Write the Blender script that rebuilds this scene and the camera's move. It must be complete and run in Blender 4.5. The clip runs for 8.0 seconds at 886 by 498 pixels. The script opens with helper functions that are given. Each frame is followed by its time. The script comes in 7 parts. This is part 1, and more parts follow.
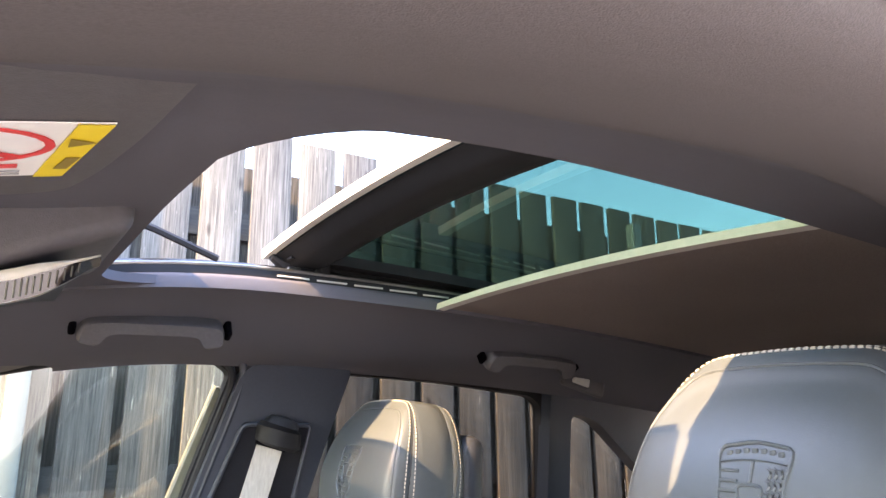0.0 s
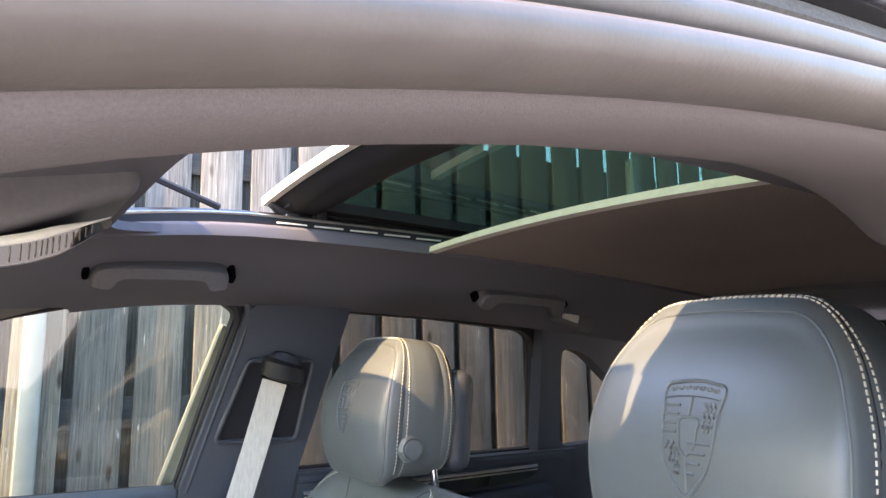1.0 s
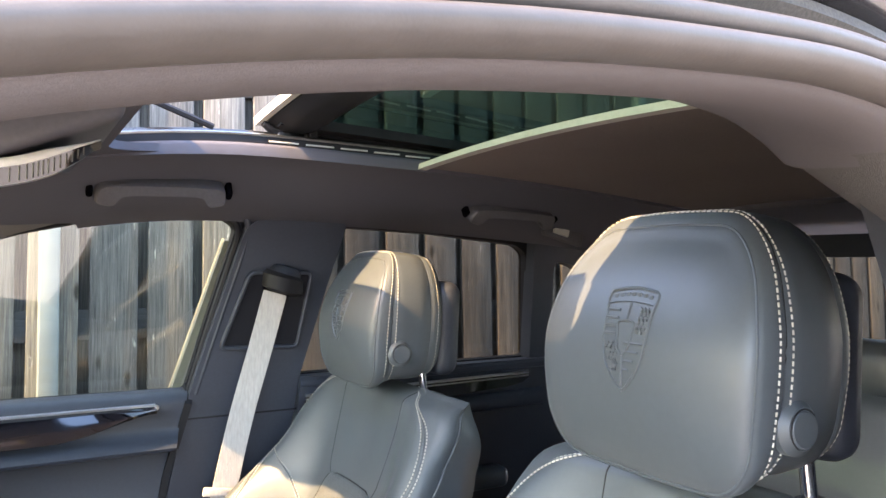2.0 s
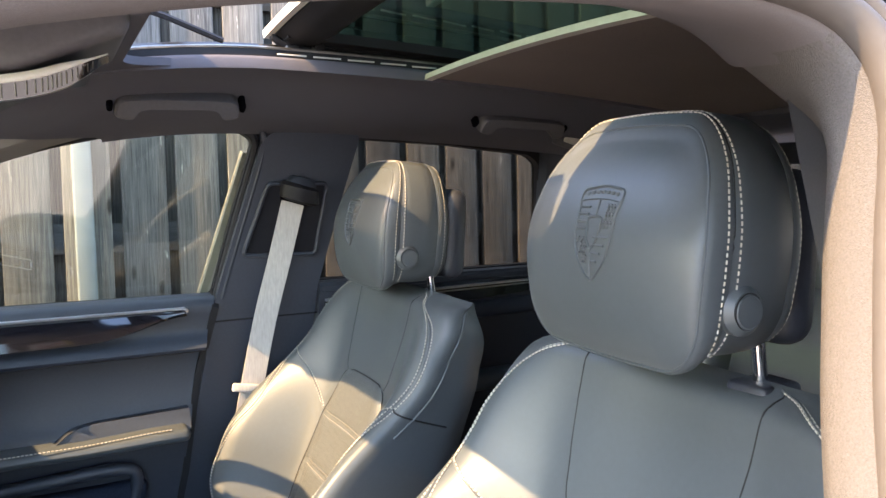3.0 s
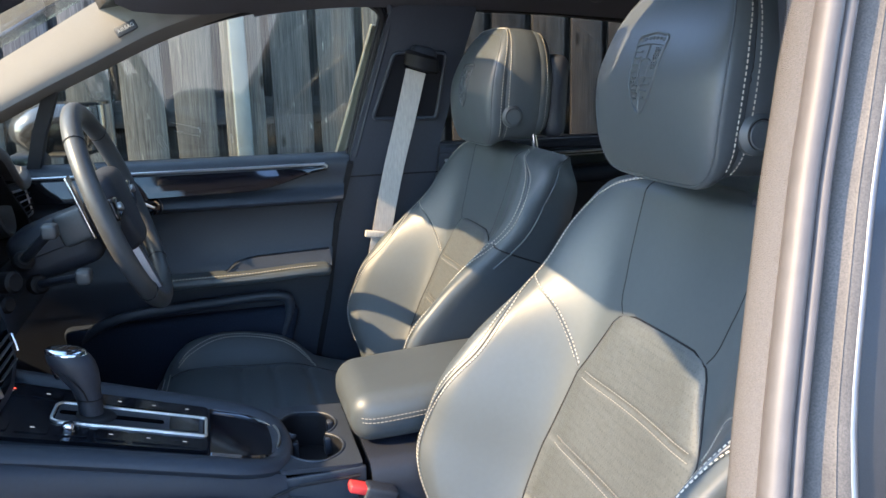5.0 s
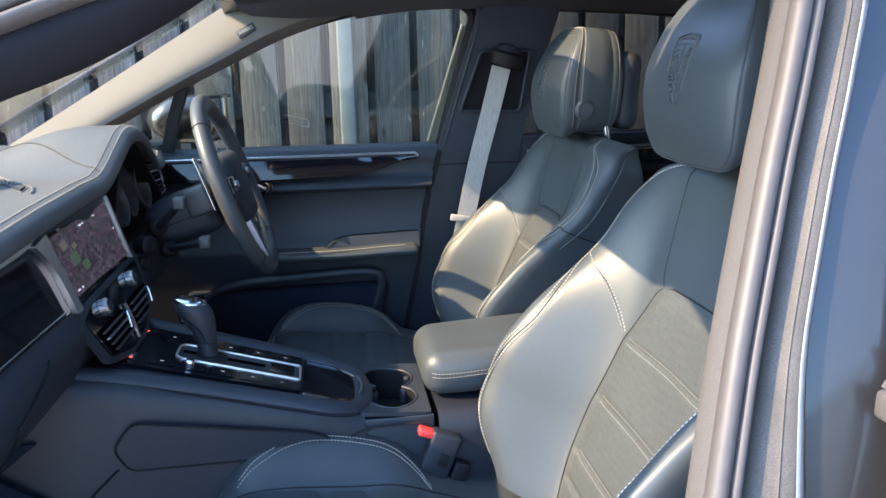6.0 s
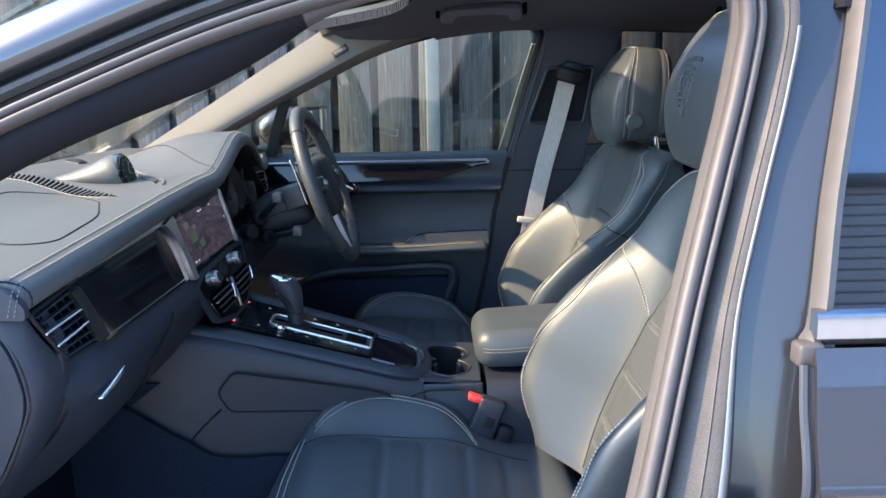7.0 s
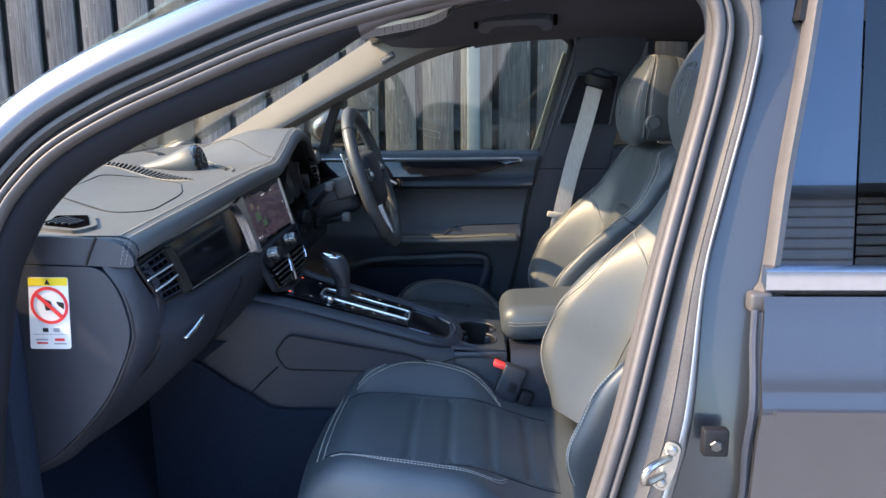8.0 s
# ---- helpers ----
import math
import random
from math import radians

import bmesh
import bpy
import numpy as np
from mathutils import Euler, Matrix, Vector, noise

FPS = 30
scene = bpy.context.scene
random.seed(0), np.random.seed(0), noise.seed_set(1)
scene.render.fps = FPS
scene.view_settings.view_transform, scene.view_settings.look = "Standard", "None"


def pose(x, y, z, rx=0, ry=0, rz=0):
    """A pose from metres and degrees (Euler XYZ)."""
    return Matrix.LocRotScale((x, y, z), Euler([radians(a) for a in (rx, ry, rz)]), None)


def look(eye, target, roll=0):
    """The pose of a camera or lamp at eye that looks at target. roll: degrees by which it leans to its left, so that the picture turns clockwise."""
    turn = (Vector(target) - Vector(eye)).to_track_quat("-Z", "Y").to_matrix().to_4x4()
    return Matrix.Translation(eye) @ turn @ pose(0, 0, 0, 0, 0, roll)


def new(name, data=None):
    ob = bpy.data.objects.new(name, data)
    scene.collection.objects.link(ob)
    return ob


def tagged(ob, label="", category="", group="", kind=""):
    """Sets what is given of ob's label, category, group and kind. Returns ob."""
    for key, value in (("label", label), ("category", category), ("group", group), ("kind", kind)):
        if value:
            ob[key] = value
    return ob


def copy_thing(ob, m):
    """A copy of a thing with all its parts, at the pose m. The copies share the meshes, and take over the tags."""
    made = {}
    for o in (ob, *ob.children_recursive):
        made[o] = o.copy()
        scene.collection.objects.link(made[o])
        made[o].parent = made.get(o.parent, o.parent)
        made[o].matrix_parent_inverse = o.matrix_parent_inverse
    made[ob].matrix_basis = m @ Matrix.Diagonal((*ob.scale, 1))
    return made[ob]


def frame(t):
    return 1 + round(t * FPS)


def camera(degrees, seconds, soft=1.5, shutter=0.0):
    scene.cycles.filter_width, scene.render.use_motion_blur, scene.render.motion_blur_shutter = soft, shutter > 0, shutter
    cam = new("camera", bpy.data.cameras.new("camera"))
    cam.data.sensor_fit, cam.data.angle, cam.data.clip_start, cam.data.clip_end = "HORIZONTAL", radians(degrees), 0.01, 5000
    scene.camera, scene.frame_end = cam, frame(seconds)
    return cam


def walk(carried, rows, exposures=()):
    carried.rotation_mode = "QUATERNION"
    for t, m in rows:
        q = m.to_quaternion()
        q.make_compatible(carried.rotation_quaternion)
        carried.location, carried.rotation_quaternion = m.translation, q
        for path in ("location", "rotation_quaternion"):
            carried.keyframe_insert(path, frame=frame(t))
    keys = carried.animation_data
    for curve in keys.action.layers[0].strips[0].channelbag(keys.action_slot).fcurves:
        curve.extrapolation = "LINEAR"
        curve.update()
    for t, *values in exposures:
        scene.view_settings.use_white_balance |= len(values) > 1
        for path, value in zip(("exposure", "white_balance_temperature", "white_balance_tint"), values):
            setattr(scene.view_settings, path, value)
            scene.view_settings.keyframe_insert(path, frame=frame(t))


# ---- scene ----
cam = camera(62.3, 8.0)
PATH = [
    (0, (-0.006, -0.688, 1.372), (1.021, 0.968, 1.824), 0.8),
    (0.5, (-0.016, -0.718, 1.378), (1.016, 0.955, 1.748), 0.6),
    (1, (-0.018, -0.751, 1.382), (1.015, 0.94, 1.652), 0.5),
    (2.5, (0.001, -0.853, 1.374), (0.983, 0.888, 1.296), 0.2),
    (3, (0.006, -0.888, 1.366), (0.938, 0.872, 1.176), -0.2),
    (3.5, (0.004, -0.929, 1.352), (0.866, 0.852, 1.061), -0.4),
    (4, (-0.002, -0.972, 1.335), (0.777, 0.832, 0.961), -0.6),
    (4.5, (-0.005, -1.025, 1.328), (0.673, 0.805, 0.889), -0.8),
    (5, (-0.011, -1.085, 1.327), (0.555, 0.771, 0.843), -0.8),
    (6.5, (0.036, -1.341, 1.33), (0.187, 0.596, 0.853), -1.0),
    (7, (0.066, -1.451, 1.334), (0.098, 0.497, 0.881), -1.0),
    (7.5, (0.081, -1.544, 1.332), (0.033, 0.407, 0.897), -0.9),
    (8, (0.091, -1.645, 1.32), (0.004, 0.307, 0.892), -0.6),
]
walk(cam, [(t, look(eye, target, roll)) for t, eye, target, roll in PATH], [(0, 4.46, 6640, 17), (1, 4.27, 6500, 15), (2.5, 4.22, 6750, 15), (3, 3.90, 6650, 14), (4, 3.40, 6000, 10), (4.5, 3.32, 5740, 9), (6.5, 3.12, 5420, 9), (8, 2.92, 5620, 11)])

# ---- light ----
SUN_EL = radians(38.0)
world = bpy.data.worlds.new("sky")
scene.world = world
world.use_nodes = True
wn = world.node_tree
sky = wn.nodes.new("ShaderNodeTexSky")
sky.sky_type, sky.sun_disc = "NISHITA", False
sky.sun_elevation, sky.sun_rotation = SUN_EL, radians(-90)
sky.air_density, sky.dust_density = 1.0, 1.0
wn.links.new(sky.outputs[0], wn.nodes["Background"].inputs[0])
wn.nodes["Background"].inputs[1].default_value = 0.15
sun = new("sun", bpy.data.lights.new("sun", "SUN"))
sun.data.energy, sun.data.angle, sun.data.color = 1.88, radians(0.53), (1.0, 0.67, 0.33)
sun.matrix_world = look((-4, 0, 4), (-4 + math.cos(SUN_EL), 0.11, 4 - math.sin(SUN_EL)))


# ---- mesh helpers ----
BASE = {}


def thing(name, at, label, category, group="", kind=""):
    """An Empty at the thing's base that carries its parts."""
    ob = new(name)
    ob.location, ob.empty_display_size = at, 0.05
    BASE[ob.name] = Vector(at)
    return tagged(ob, label, category, group, kind)


def part(name, bm, mat, parent=None, label="", sharp=38):
    """Links a bmesh as one mesh object under a thing or under a part."""
    bmesh.ops.recalc_face_normals(bm, faces=bm.faces)
    lim = radians(sharp)
    for f in bm.faces:
        f.smooth = True
    for e in bm.edges:
        if len(e.link_faces) == 2 and e.calc_face_angle(0) > lim:
            e.smooth = False
    me = bpy.data.meshes.new(name)
    bm.to_mesh(me)
    bm.free()
    me.materials.append(mat)
    ob = new(name, me)
    if parent is not None:
        ob.parent = parent
        if parent.name in BASE:
            ob.matrix_parent_inverse = Matrix.Translation(-BASE[parent.name])
    return tagged(ob, label) if label else ob


def join(*bms):
    out = bmesh.new()
    for b in bms:
        me = bpy.data.meshes.new("tmp")
        b.to_mesh(me)
        b.free()
        out.from_mesh(me)
        bpy.data.meshes.remove(me)
    return out


def ticks(h, r, seg, inner):
    a = [-h + r * (1 - math.cos(math.pi / 2 * i / seg)) for i in range(seg)] if r > 0 else []
    lo = -h + r
    mid = [lo + (2 * (h - r)) * i / inner for i in range(inner + 1)]
    return a + mid + [-v for v in reversed(a)]


def rbox(c, size, r=0.01, seg=3, inner=(1, 1, 1), m=None, f=None):
    """A box with rounded edges; m turns it about its middle, f reshapes its points before that."""
    h = [s / 2 for s in size]
    r = min(r, min(h) * 0.999)
    ax = [ticks(h[i], r, seg, inner[i]) for i in range(3)]
    bm = bmesh.new()
    seen = {}

    def vert(i, j, k):
        key = (i, j, k)
        if key not in seen:
            p = Vector((ax[0][i], ax[1][j], ax[2][k]))
            q = Vector([max(-(h[n] - r), min(h[n] - r, p[n])) for n in range(3)])
            d = p - q
            if d.length > 1e-9:
                p = q + d.normalized() * r
            if f:
                p = Vector(f(p))
            if m:
                p = m @ p
            seen[key] = bm.verts.new(p + Vector(c))
        return seen[key]

    n = [len(a) for a in ax]
    for axis in range(3):
        u, v = [(1, 2), (0, 2), (0, 1)][axis]
        for side in (0, n[axis] - 1):
            for a in range(n[u] - 1):
                for b in range(n[v] - 1):
                    q = []
                    for da, db in ((0, 0), (1, 0), (1, 1), (0, 1)):
                        idx = [0, 0, 0]
                        idx[axis], idx[u], idx[v] = side, a + da, b + db
                        q.append(vert(*idx))
                    bm.faces.new(q)
    return bm


def spline(pts, n=8, closed=False):
    """A smooth curve through points."""
    P = [Vector(p) for p in pts]
    N = len(P)
    out = []
    for i in range(N if closed else N - 1):
        p1, p2 = P[i], P[(i + 1) % N]
        p0 = P[i - 1] if closed or i > 0 else p1 * 2 - p2
        p3 = P[(i + 2) % N] if closed or i + 2 < N else p2 * 2 - p1
        for k in range(n):
            t = k / n
            out.append(0.5 * ((2 * p1) + (p2 - p0) * t + (2 * p0 - 5 * p1 + 4 * p2 - p3) * t * t + (3 * p1 - p0 - 3 * p2 + p3) * t ** 3))
    if not closed:
        out.append(P[-1])
    return out


def along(path, step):
    """Points at even steps along a path."""
    out, left = [path[0].copy()], step
    for a, b in zip(path, path[1:]):
        d = (b - a).length
        pos = left
        while pos <= d and d > 0:
            out.append(a.lerp(b, pos / d))
            pos += step
        left = pos - d
    return out


def sweep(path, prof, axes, loop=False, ring=True, caps=True):
    """Carries a profile of (a, b) along a path; axes(i, point, way) gives the two directions of a and b."""
    bm = bmesh.new()
    rows = []
    N = len(path)
    for i, p in enumerate(path):
        nxt = path[(i + 1) % N] if loop or i + 1 < N else p
        prv = path[i - 1] if loop or i > 0 else p
        A, B = axes(i, p, (nxt - prv).normalized())
        rows.append([bm.verts.new(p + A * a + B * b) for a, b in prof])
    M = len(prof)
    for i in range(N if loop else N - 1):
        r0, r1 = rows[i], rows[(i + 1) % N]
        for j in range(M if ring else M - 1):
            bm.faces.new((r0[j], r0[(j + 1) % M], r1[(j + 1) % M], r1[j]))
    if caps and not loop and ring:
        bm.faces.new(rows[0])
        bm.faces.new(rows[-1])
    return bm


def steady(up):
    up = Vector(up)

    def axes(i, p, way):
        A = way.cross(up).normalized()
        return A, A.cross(way).normalized()
    return axes


def circle(r, n=8, ry=None):
    return [(r * math.cos(2 * math.pi * k / n), (ry or r) * math.sin(2 * math.pi * k / n)) for k in range(n)]


def tube(path, r, n=8, up=(0.13, 0.2, 0.97), loop=False, ry=None):
    return sweep([Vector(p) for p in path], circle(r, n, ry), steady(up), loop)


def dashes(path, length=0.0045, gap=0.0025, w=0.0009, lift=None):
    """Thread along a path: one short stitch after another."""
    pts = along([Vector(p) for p in path], length + gap)
    verts, faces = [], []
    for a, b in zip(pts, pts[1:]):
        d = (b - a)
        if d.length < 1e-6:
            continue
        e = a + d.normalized() * length
        side = d.normalized().cross(Vector((0.3, 0.5, 0.81))).normalized()
        top = side.cross(d.normalized()).normalized()
        i = len(verts)
        for q in (a, e):
            for s, t in ((-1, -1), (1, -1), (1, 1), (-1, 1)):
                verts.append(q + (side * s + top * t) * w)
        faces += [(i, i + 1, i + 2, i + 3), (i + 4, i + 7, i + 6, i + 5)]
        faces += [(i + k, i + (k + 1) % 4, i + 4 + (k + 1) % 4, i + 4 + k) for k in range(4)]
    me = bpy.data.meshes.new("tmp")
    me.from_pydata(verts, [], faces)
    bm = bmesh.new()
    bm.from_mesh(me)
    bpy.data.meshes.remove(me)
    return bm


def sheet(fn, nu, nv, thick=0.0, u0=0.0, u1=1.0, v0=0.0, v1=1.0):
    """A surface fn(u, v), given a thickness along its normal."""
    P = [[Vector(fn(u0 + (u1 - u0) * i / nu, v0 + (v1 - v0) * j / nv)) for j in range(nv + 1)] for i in range(nu + 1)]
    bm = bmesh.new()

    def normal(i, j):
        a = P[min(i + 1, nu)][j] - P[max(i - 1, 0)][j]
        b = P[i][min(j + 1, nv)] - P[i][max(j - 1, 0)]
        return a.cross(b).normalized()
    top = [[bm.verts.new(P[i][j]) for j in range(nv + 1)] for i in range(nu + 1)]
    for i in range(nu):
        for j in range(nv):
            bm.faces.new((top[i][j], top[i + 1][j], top[i + 1][j + 1], top[i][j + 1]))
    if thick:
        bot = [[bm.verts.new(P[i][j] - normal(i, j) * thick) for j in range(nv + 1)] for i in range(nu + 1)]
        for i in range(nu):
            for j in range(nv):
                bm.faces.new((bot[i][j], bot[i][j + 1], bot[i + 1][j + 1], bot[i + 1][j]))
        rim = [(i, 0) for i in range(nu)] + [(nu, j) for j in range(nv)] + [(i, nv) for i in range(nu, 0, -1)] + [(0, j) for j in range(nv, 0, -1)]
        for a, b in zip(rim, rim[1:] + rim[:1]):
            bm.faces.new((top[a[0]][a[1]], top[b[0]][b[1]], bot[b[0]][b[1]], bot[a[0]][a[1]]))
    return bm


def plate(outline, place, thick, holes=(), bevel=0.0):
    """A flat or bent panel from an outline in two coordinates, with holes; place(a, b, depth) sets it in the world."""
    bm = bmesh.new()
    for depth in (0.0, thick):
        edges = []
        for ring in (outline, *holes):
            vs = [bm.verts.new(place(a, b, depth)) for a, b in ring]
            edges += [bm.edges.new((p, q)) for p, q in zip(vs, vs[1:] + vs[:1])]
        bmesh.ops.triangle_fill(bm, use_beauty=True, use_dissolve=False, edges=edges)
    n = sum(len(r) for r in (outline, *holes))
    bm.verts.ensure_lookup_table()
    start = 0
    for ring in (outline, *holes):
        k = len(ring)
        for i in range(k):
            a, b = start + i, start + (i + 1) % k
            bm.faces.new((bm.verts[a], bm.verts[b], bm.verts[n + b], bm.verts[n + a]))
        start += k
    return bm


def round2(pts, r, n=5):
    """Rounds the corners of an outline in two coordinates."""
    out = []
    N = len(pts)
    for i in range(N):
        p, a, b = Vector(pts[i]), Vector(pts[i - 1]), Vector(pts[(i + 1) % N])
        ra = min(r if not isinstance(r, (list, tuple)) else r[i], (a - p).length * 0.45, (b - p).length * 0.45)
        s, e = p + (a - p).normalized() * ra, p + (b - p).normalized() * ra
        for k in range(n + 1):
            t = k / n
            out.append(tuple(s * (1 - t) ** 2 + p * 2 * t * (1 - t) + e * t * t))
    return out


def disc(c, axis, r, depth, n=24, bevel=0.002):
    """A round knob or disc with a softened rim, from c along axis."""
    axis = Vector(axis).normalized()
    a = axis.orthogonal().normalized()
    b = axis.cross(a)
    bm = bmesh.new()
    rows = []
    for rr, d in ((r, 0), (r, depth - bevel), (r - bevel, depth), (0.0, depth)):
        if rr == 0:
            rows.append([bm.verts.new(Vector(c) + axis * d)])
        else:
            rows.append([bm.verts.new(Vector(c) + axis * d + a * rr * math.cos(2 * math.pi * k / n) + b * rr * math.sin(2 * math.pi * k / n)) for k in range(n)])
    for r0, r1 in zip(rows, rows[1:]):
        for k in range(n):
            if len(r1) == 1:
                bm.faces.new((r0[k], r0[(k + 1) % n], r1[0]))
            else:
                bm.faces.new((r0[k], r0[(k + 1) % n], r1[(k + 1) % n], r1[k]))
    bm.faces.new(rows[0])
    return bm


def loft(rings, cap=True):
    bm = bmesh.new()
    rows = [[bm.verts.new(p) for p in r] for r in rings]
    m = len(rows[0])
    for r0, r1 in zip(rows, rows[1:]):
        for j in range(m):
            bm.faces.new((r0[j], r0[(j + 1) % m], r1[(j + 1) % m], r1[j]))
    if cap:
        bm.faces.new(rows[0])
        bm.faces.new(rows[-1])
    return bm


def lerp(a, b, t):
    return a + (b - a) * t


def smooth(a, b, x):
    t = max(0.0, min(1.0, (x - a) / (b - a)))
    return t * t * (3 - 2 * t)


def table(rows, x):
    """A value read off a short table, smoothly."""
    if x <= rows[0][0]:
        return rows[0][1]
    for (x0, y0), (x1, y1) in zip(rows, rows[1:]):
        if x <= x1:
            return lerp(y0, y1, (x - x0) / (x1 - x0))
    return rows[-1][1]


# ---- materials ----
def material(name, color, rough=0.5, metal=0.0, noise=(30, 0.25), bump=(400, 0.1), coat=0.0, second=None, spec=0.5, coords="Object", stretch=None, big=(4, 0.12)):
    """A surface with colour that wanders at two scales, uneven gloss and fine relief."""
    mat = bpy.data.materials.new(name)
    mat.use_nodes = True
    t = mat.node_tree
    b = t.nodes["Principled BSDF"]
    b.inputs["Metallic"].default_value = metal
    b.inputs["Specular IOR Level"].default_value = spec
    b.inputs["Coat Weight"].default_value = coat
    b.inputs["Coat Roughness"].default_value = 0.06
    tc = t.nodes.new("ShaderNodeTexCoord")
    src = tc.outputs[coords]
    if stretch:
        mp = t.nodes.new("ShaderNodeMapping")
        mp.inputs["Scale"].default_value = stretch
        t.links.new(src, mp.inputs[0])
        src = mp.outputs[0]

    def cloud(scale, detail):
        n = t.nodes.new("ShaderNodeTexNoise")
        n.inputs["Scale"].default_value, n.inputs["Detail"].default_value = scale, detail
        t.links.new(src, n.inputs["Vector"])
        return n.outputs["Fac"]
    fine, wide = cloud(noise[0], 4), cloud(big[0], 3)

    def mixed(a, fac, amount, dark):
        r = t.nodes.new("ShaderNodeMapRange")
        r.inputs["From Min"].default_value, r.inputs["From Max"].default_value = 0.3, 0.7
        r.inputs["To Min"].default_value, r.inputs["To Max"].default_value = 0.0, amount
        t.links.new(fac, r.inputs[0])
        m = t.nodes.new("ShaderNodeMix")
        m.data_type = "RGBA"
        t.links.new(r.outputs[0], m.inputs["Factor"])
        if isinstance(a, tuple):
            m.inputs[6].default_value = (*a, 1)
        else:
            t.links.new(a, m.inputs[6])
        m.inputs[7].default_value = (*dark, 1)
        return m.outputs[2]
    other = second or tuple(c * 0.55 for c in color)
    col = mixed(tuple(color), fine, min(1.0, noise[1] * 2), other)
    col = mixed(col, wide, min(1.0, big[1] * 2), tuple(c * 0.6 for c in color))
    t.links.new(col, b.inputs["Base Color"])
    rr = t.nodes.new("ShaderNodeMapRange")
    rr.inputs["To Min"].default_value, rr.inputs["To Max"].default_value = rough * 0.82, min(1.0, rough * 1.18)
    t.links.new(wide, rr.inputs[0])
    t.links.new(rr.outputs[0], b.inputs["Roughness"])
    if bump:
        bp = t.nodes.new("ShaderNodeBump")
        bp.inputs["Strength"].default_value, bp.inputs["Distance"].default_value = bump[1], 0.002
        t.links.new(cloud(bump[0], 3), bp.inputs["Height"])
        t.links.new(bp.outputs[0], b.inputs["Normal"])
    return mat


def glass(name, color, rough=0.0, gloss=0.035):
    mat = bpy.data.materials.new(name)
    mat.use_nodes = True
    t = mat.node_tree
    t.nodes.remove(t.nodes["Principled BSDF"])
    tr, gl, mx, lw, pw, sc = (t.nodes.new("ShaderNode" + k) for k in ("BsdfTransparent", "BsdfGlossy", "MixShader", "LayerWeight", "Math", "Math"))
    tr.inputs[0].default_value = (*color, 1)
    gl.inputs["Roughness"].default_value = rough
    pw.operation, pw.inputs[1].default_value = "POWER", 5.0
    sc.operation, sc.inputs[1].default_value, sc.inputs[2].default_value = "MULTIPLY_ADD", 0.85, gloss
    t.links.new(lw.outputs["Facing"], pw.inputs[0])
    t.links.new(pw.outputs[0], sc.inputs[0])
    t.links.new(sc.outputs[0], mx.inputs[0])
    t.links.new(tr.outputs[0], mx.inputs[1])
    t.links.new(gl.outputs[0], mx.inputs[2])
    t.links.new(mx.outputs[0], t.nodes["Material Output"].inputs[0])
    return mat


def emitter(name, color, strength):
    mat = bpy.data.materials.new(name)
    mat.use_nodes = True
    b = mat.node_tree.nodes["Principled BSDF"]
    b.inputs["Base Color"].default_value = (0.01, 0.01, 0.01, 1)
    b.inputs["Emission Color"].default_value = (*color, 1)
    b.inputs["Emission Strength"].default_value = strength
    return mat


LEATHER = material("black_leather", (0.052, 0.061, 0.068), 0.44, spec=0.46, noise=(140, 0.07), bump=(900, 0.05), big=(6, 0.05))
LEATHER_FINE = material("perforated_leather", (0.062, 0.069, 0.073), 0.48, spec=0.45, noise=(160, 0.25), bump=(700, 0.25), big=(8, 0.08))
t = LEATHER_FINE.node_tree
dots, tcn, rmp, mixer = t.nodes.new("ShaderNodeTexVoronoi"), t.nodes.new("ShaderNodeTexCoord"), t.nodes.new("ShaderNodeMapRange"), t.nodes.new("ShaderNodeMix")
dots.inputs["Scale"].default_value, dots.inputs["Randomness"].default_value = 210, 0.1
rmp.inputs["From Min"].default_value, rmp.inputs["From Max"].default_value, rmp.inputs["To Min"].default_value = 0.22, 0.34, 0.75
mixer.data_type, mixer.blend_type = "RGBA", "MULTIPLY"
mixer.inputs[0].default_value = 1.0
t.links.new(tcn.outputs["Object"], dots.inputs["Vector"])
t.links.new(dots.outputs["Distance"], rmp.inputs[0])
base = t.nodes["Principled BSDF"].inputs["Base Color"]
t.links.new(base.links[0].from_socket, mixer.inputs[6])
t.links.new(rmp.outputs[0], mixer.inputs[7])
t.links.new(mixer.outputs[2], base)
WHEELSKIN = material("wheel_leather", (0.058, 0.062, 0.066), 0.42, noise=(200, 0.15), bump=(900, 0.1), big=(8, 0.06))
DASHSKIN = material("dash_top_leather", (0.085, 0.087, 0.088), 0.5, noise=(200, 0.2), bump=(900, 0.2), big=(5, 0.06))
SOFT = material("soft_dash_skin", (0.0235, 0.0290, 0.0410), 0.5, noise=(200, 0.2), bump=(1100, 0.2))
PLASTIC = material("dark_grained_plastic", (0.0205, 0.0245, 0.035), 0.5, noise=(260, 0.25), bump=(1400, 0.25))
CLOTH = material("charcoal_headliner_cloth", (0.108, 0.106, 0.121), 0.95, noise=(1500, 0.25), bump=(2500, 0.3), spec=0.1, big=(5, 0.06))
PILLARCLOTH = material("pillar_cloth", (0.094, 0.088, 0.084), 0.95, noise=(800, 0.3), bump=(1000, 0.55), spec=0.1)
BLIND = material("brown_blind_fabric", (0.22, 0.182, 0.165), 0.95, noise=(600, 0.35), bump=(1500, 0.3), spec=0.1)
RUBBER = material("seal_rubber", (0.068, 0.061, 0.057), 0.52, spec=0.42, noise=(60, 0.2), bump=(500, 0.05))
BLACKRUBBER = material("black_rubber", (0.012, 0.012, 0.014), 0.6, spec=0.25, noise=(60, 0.3), bump=(500, 0.08))
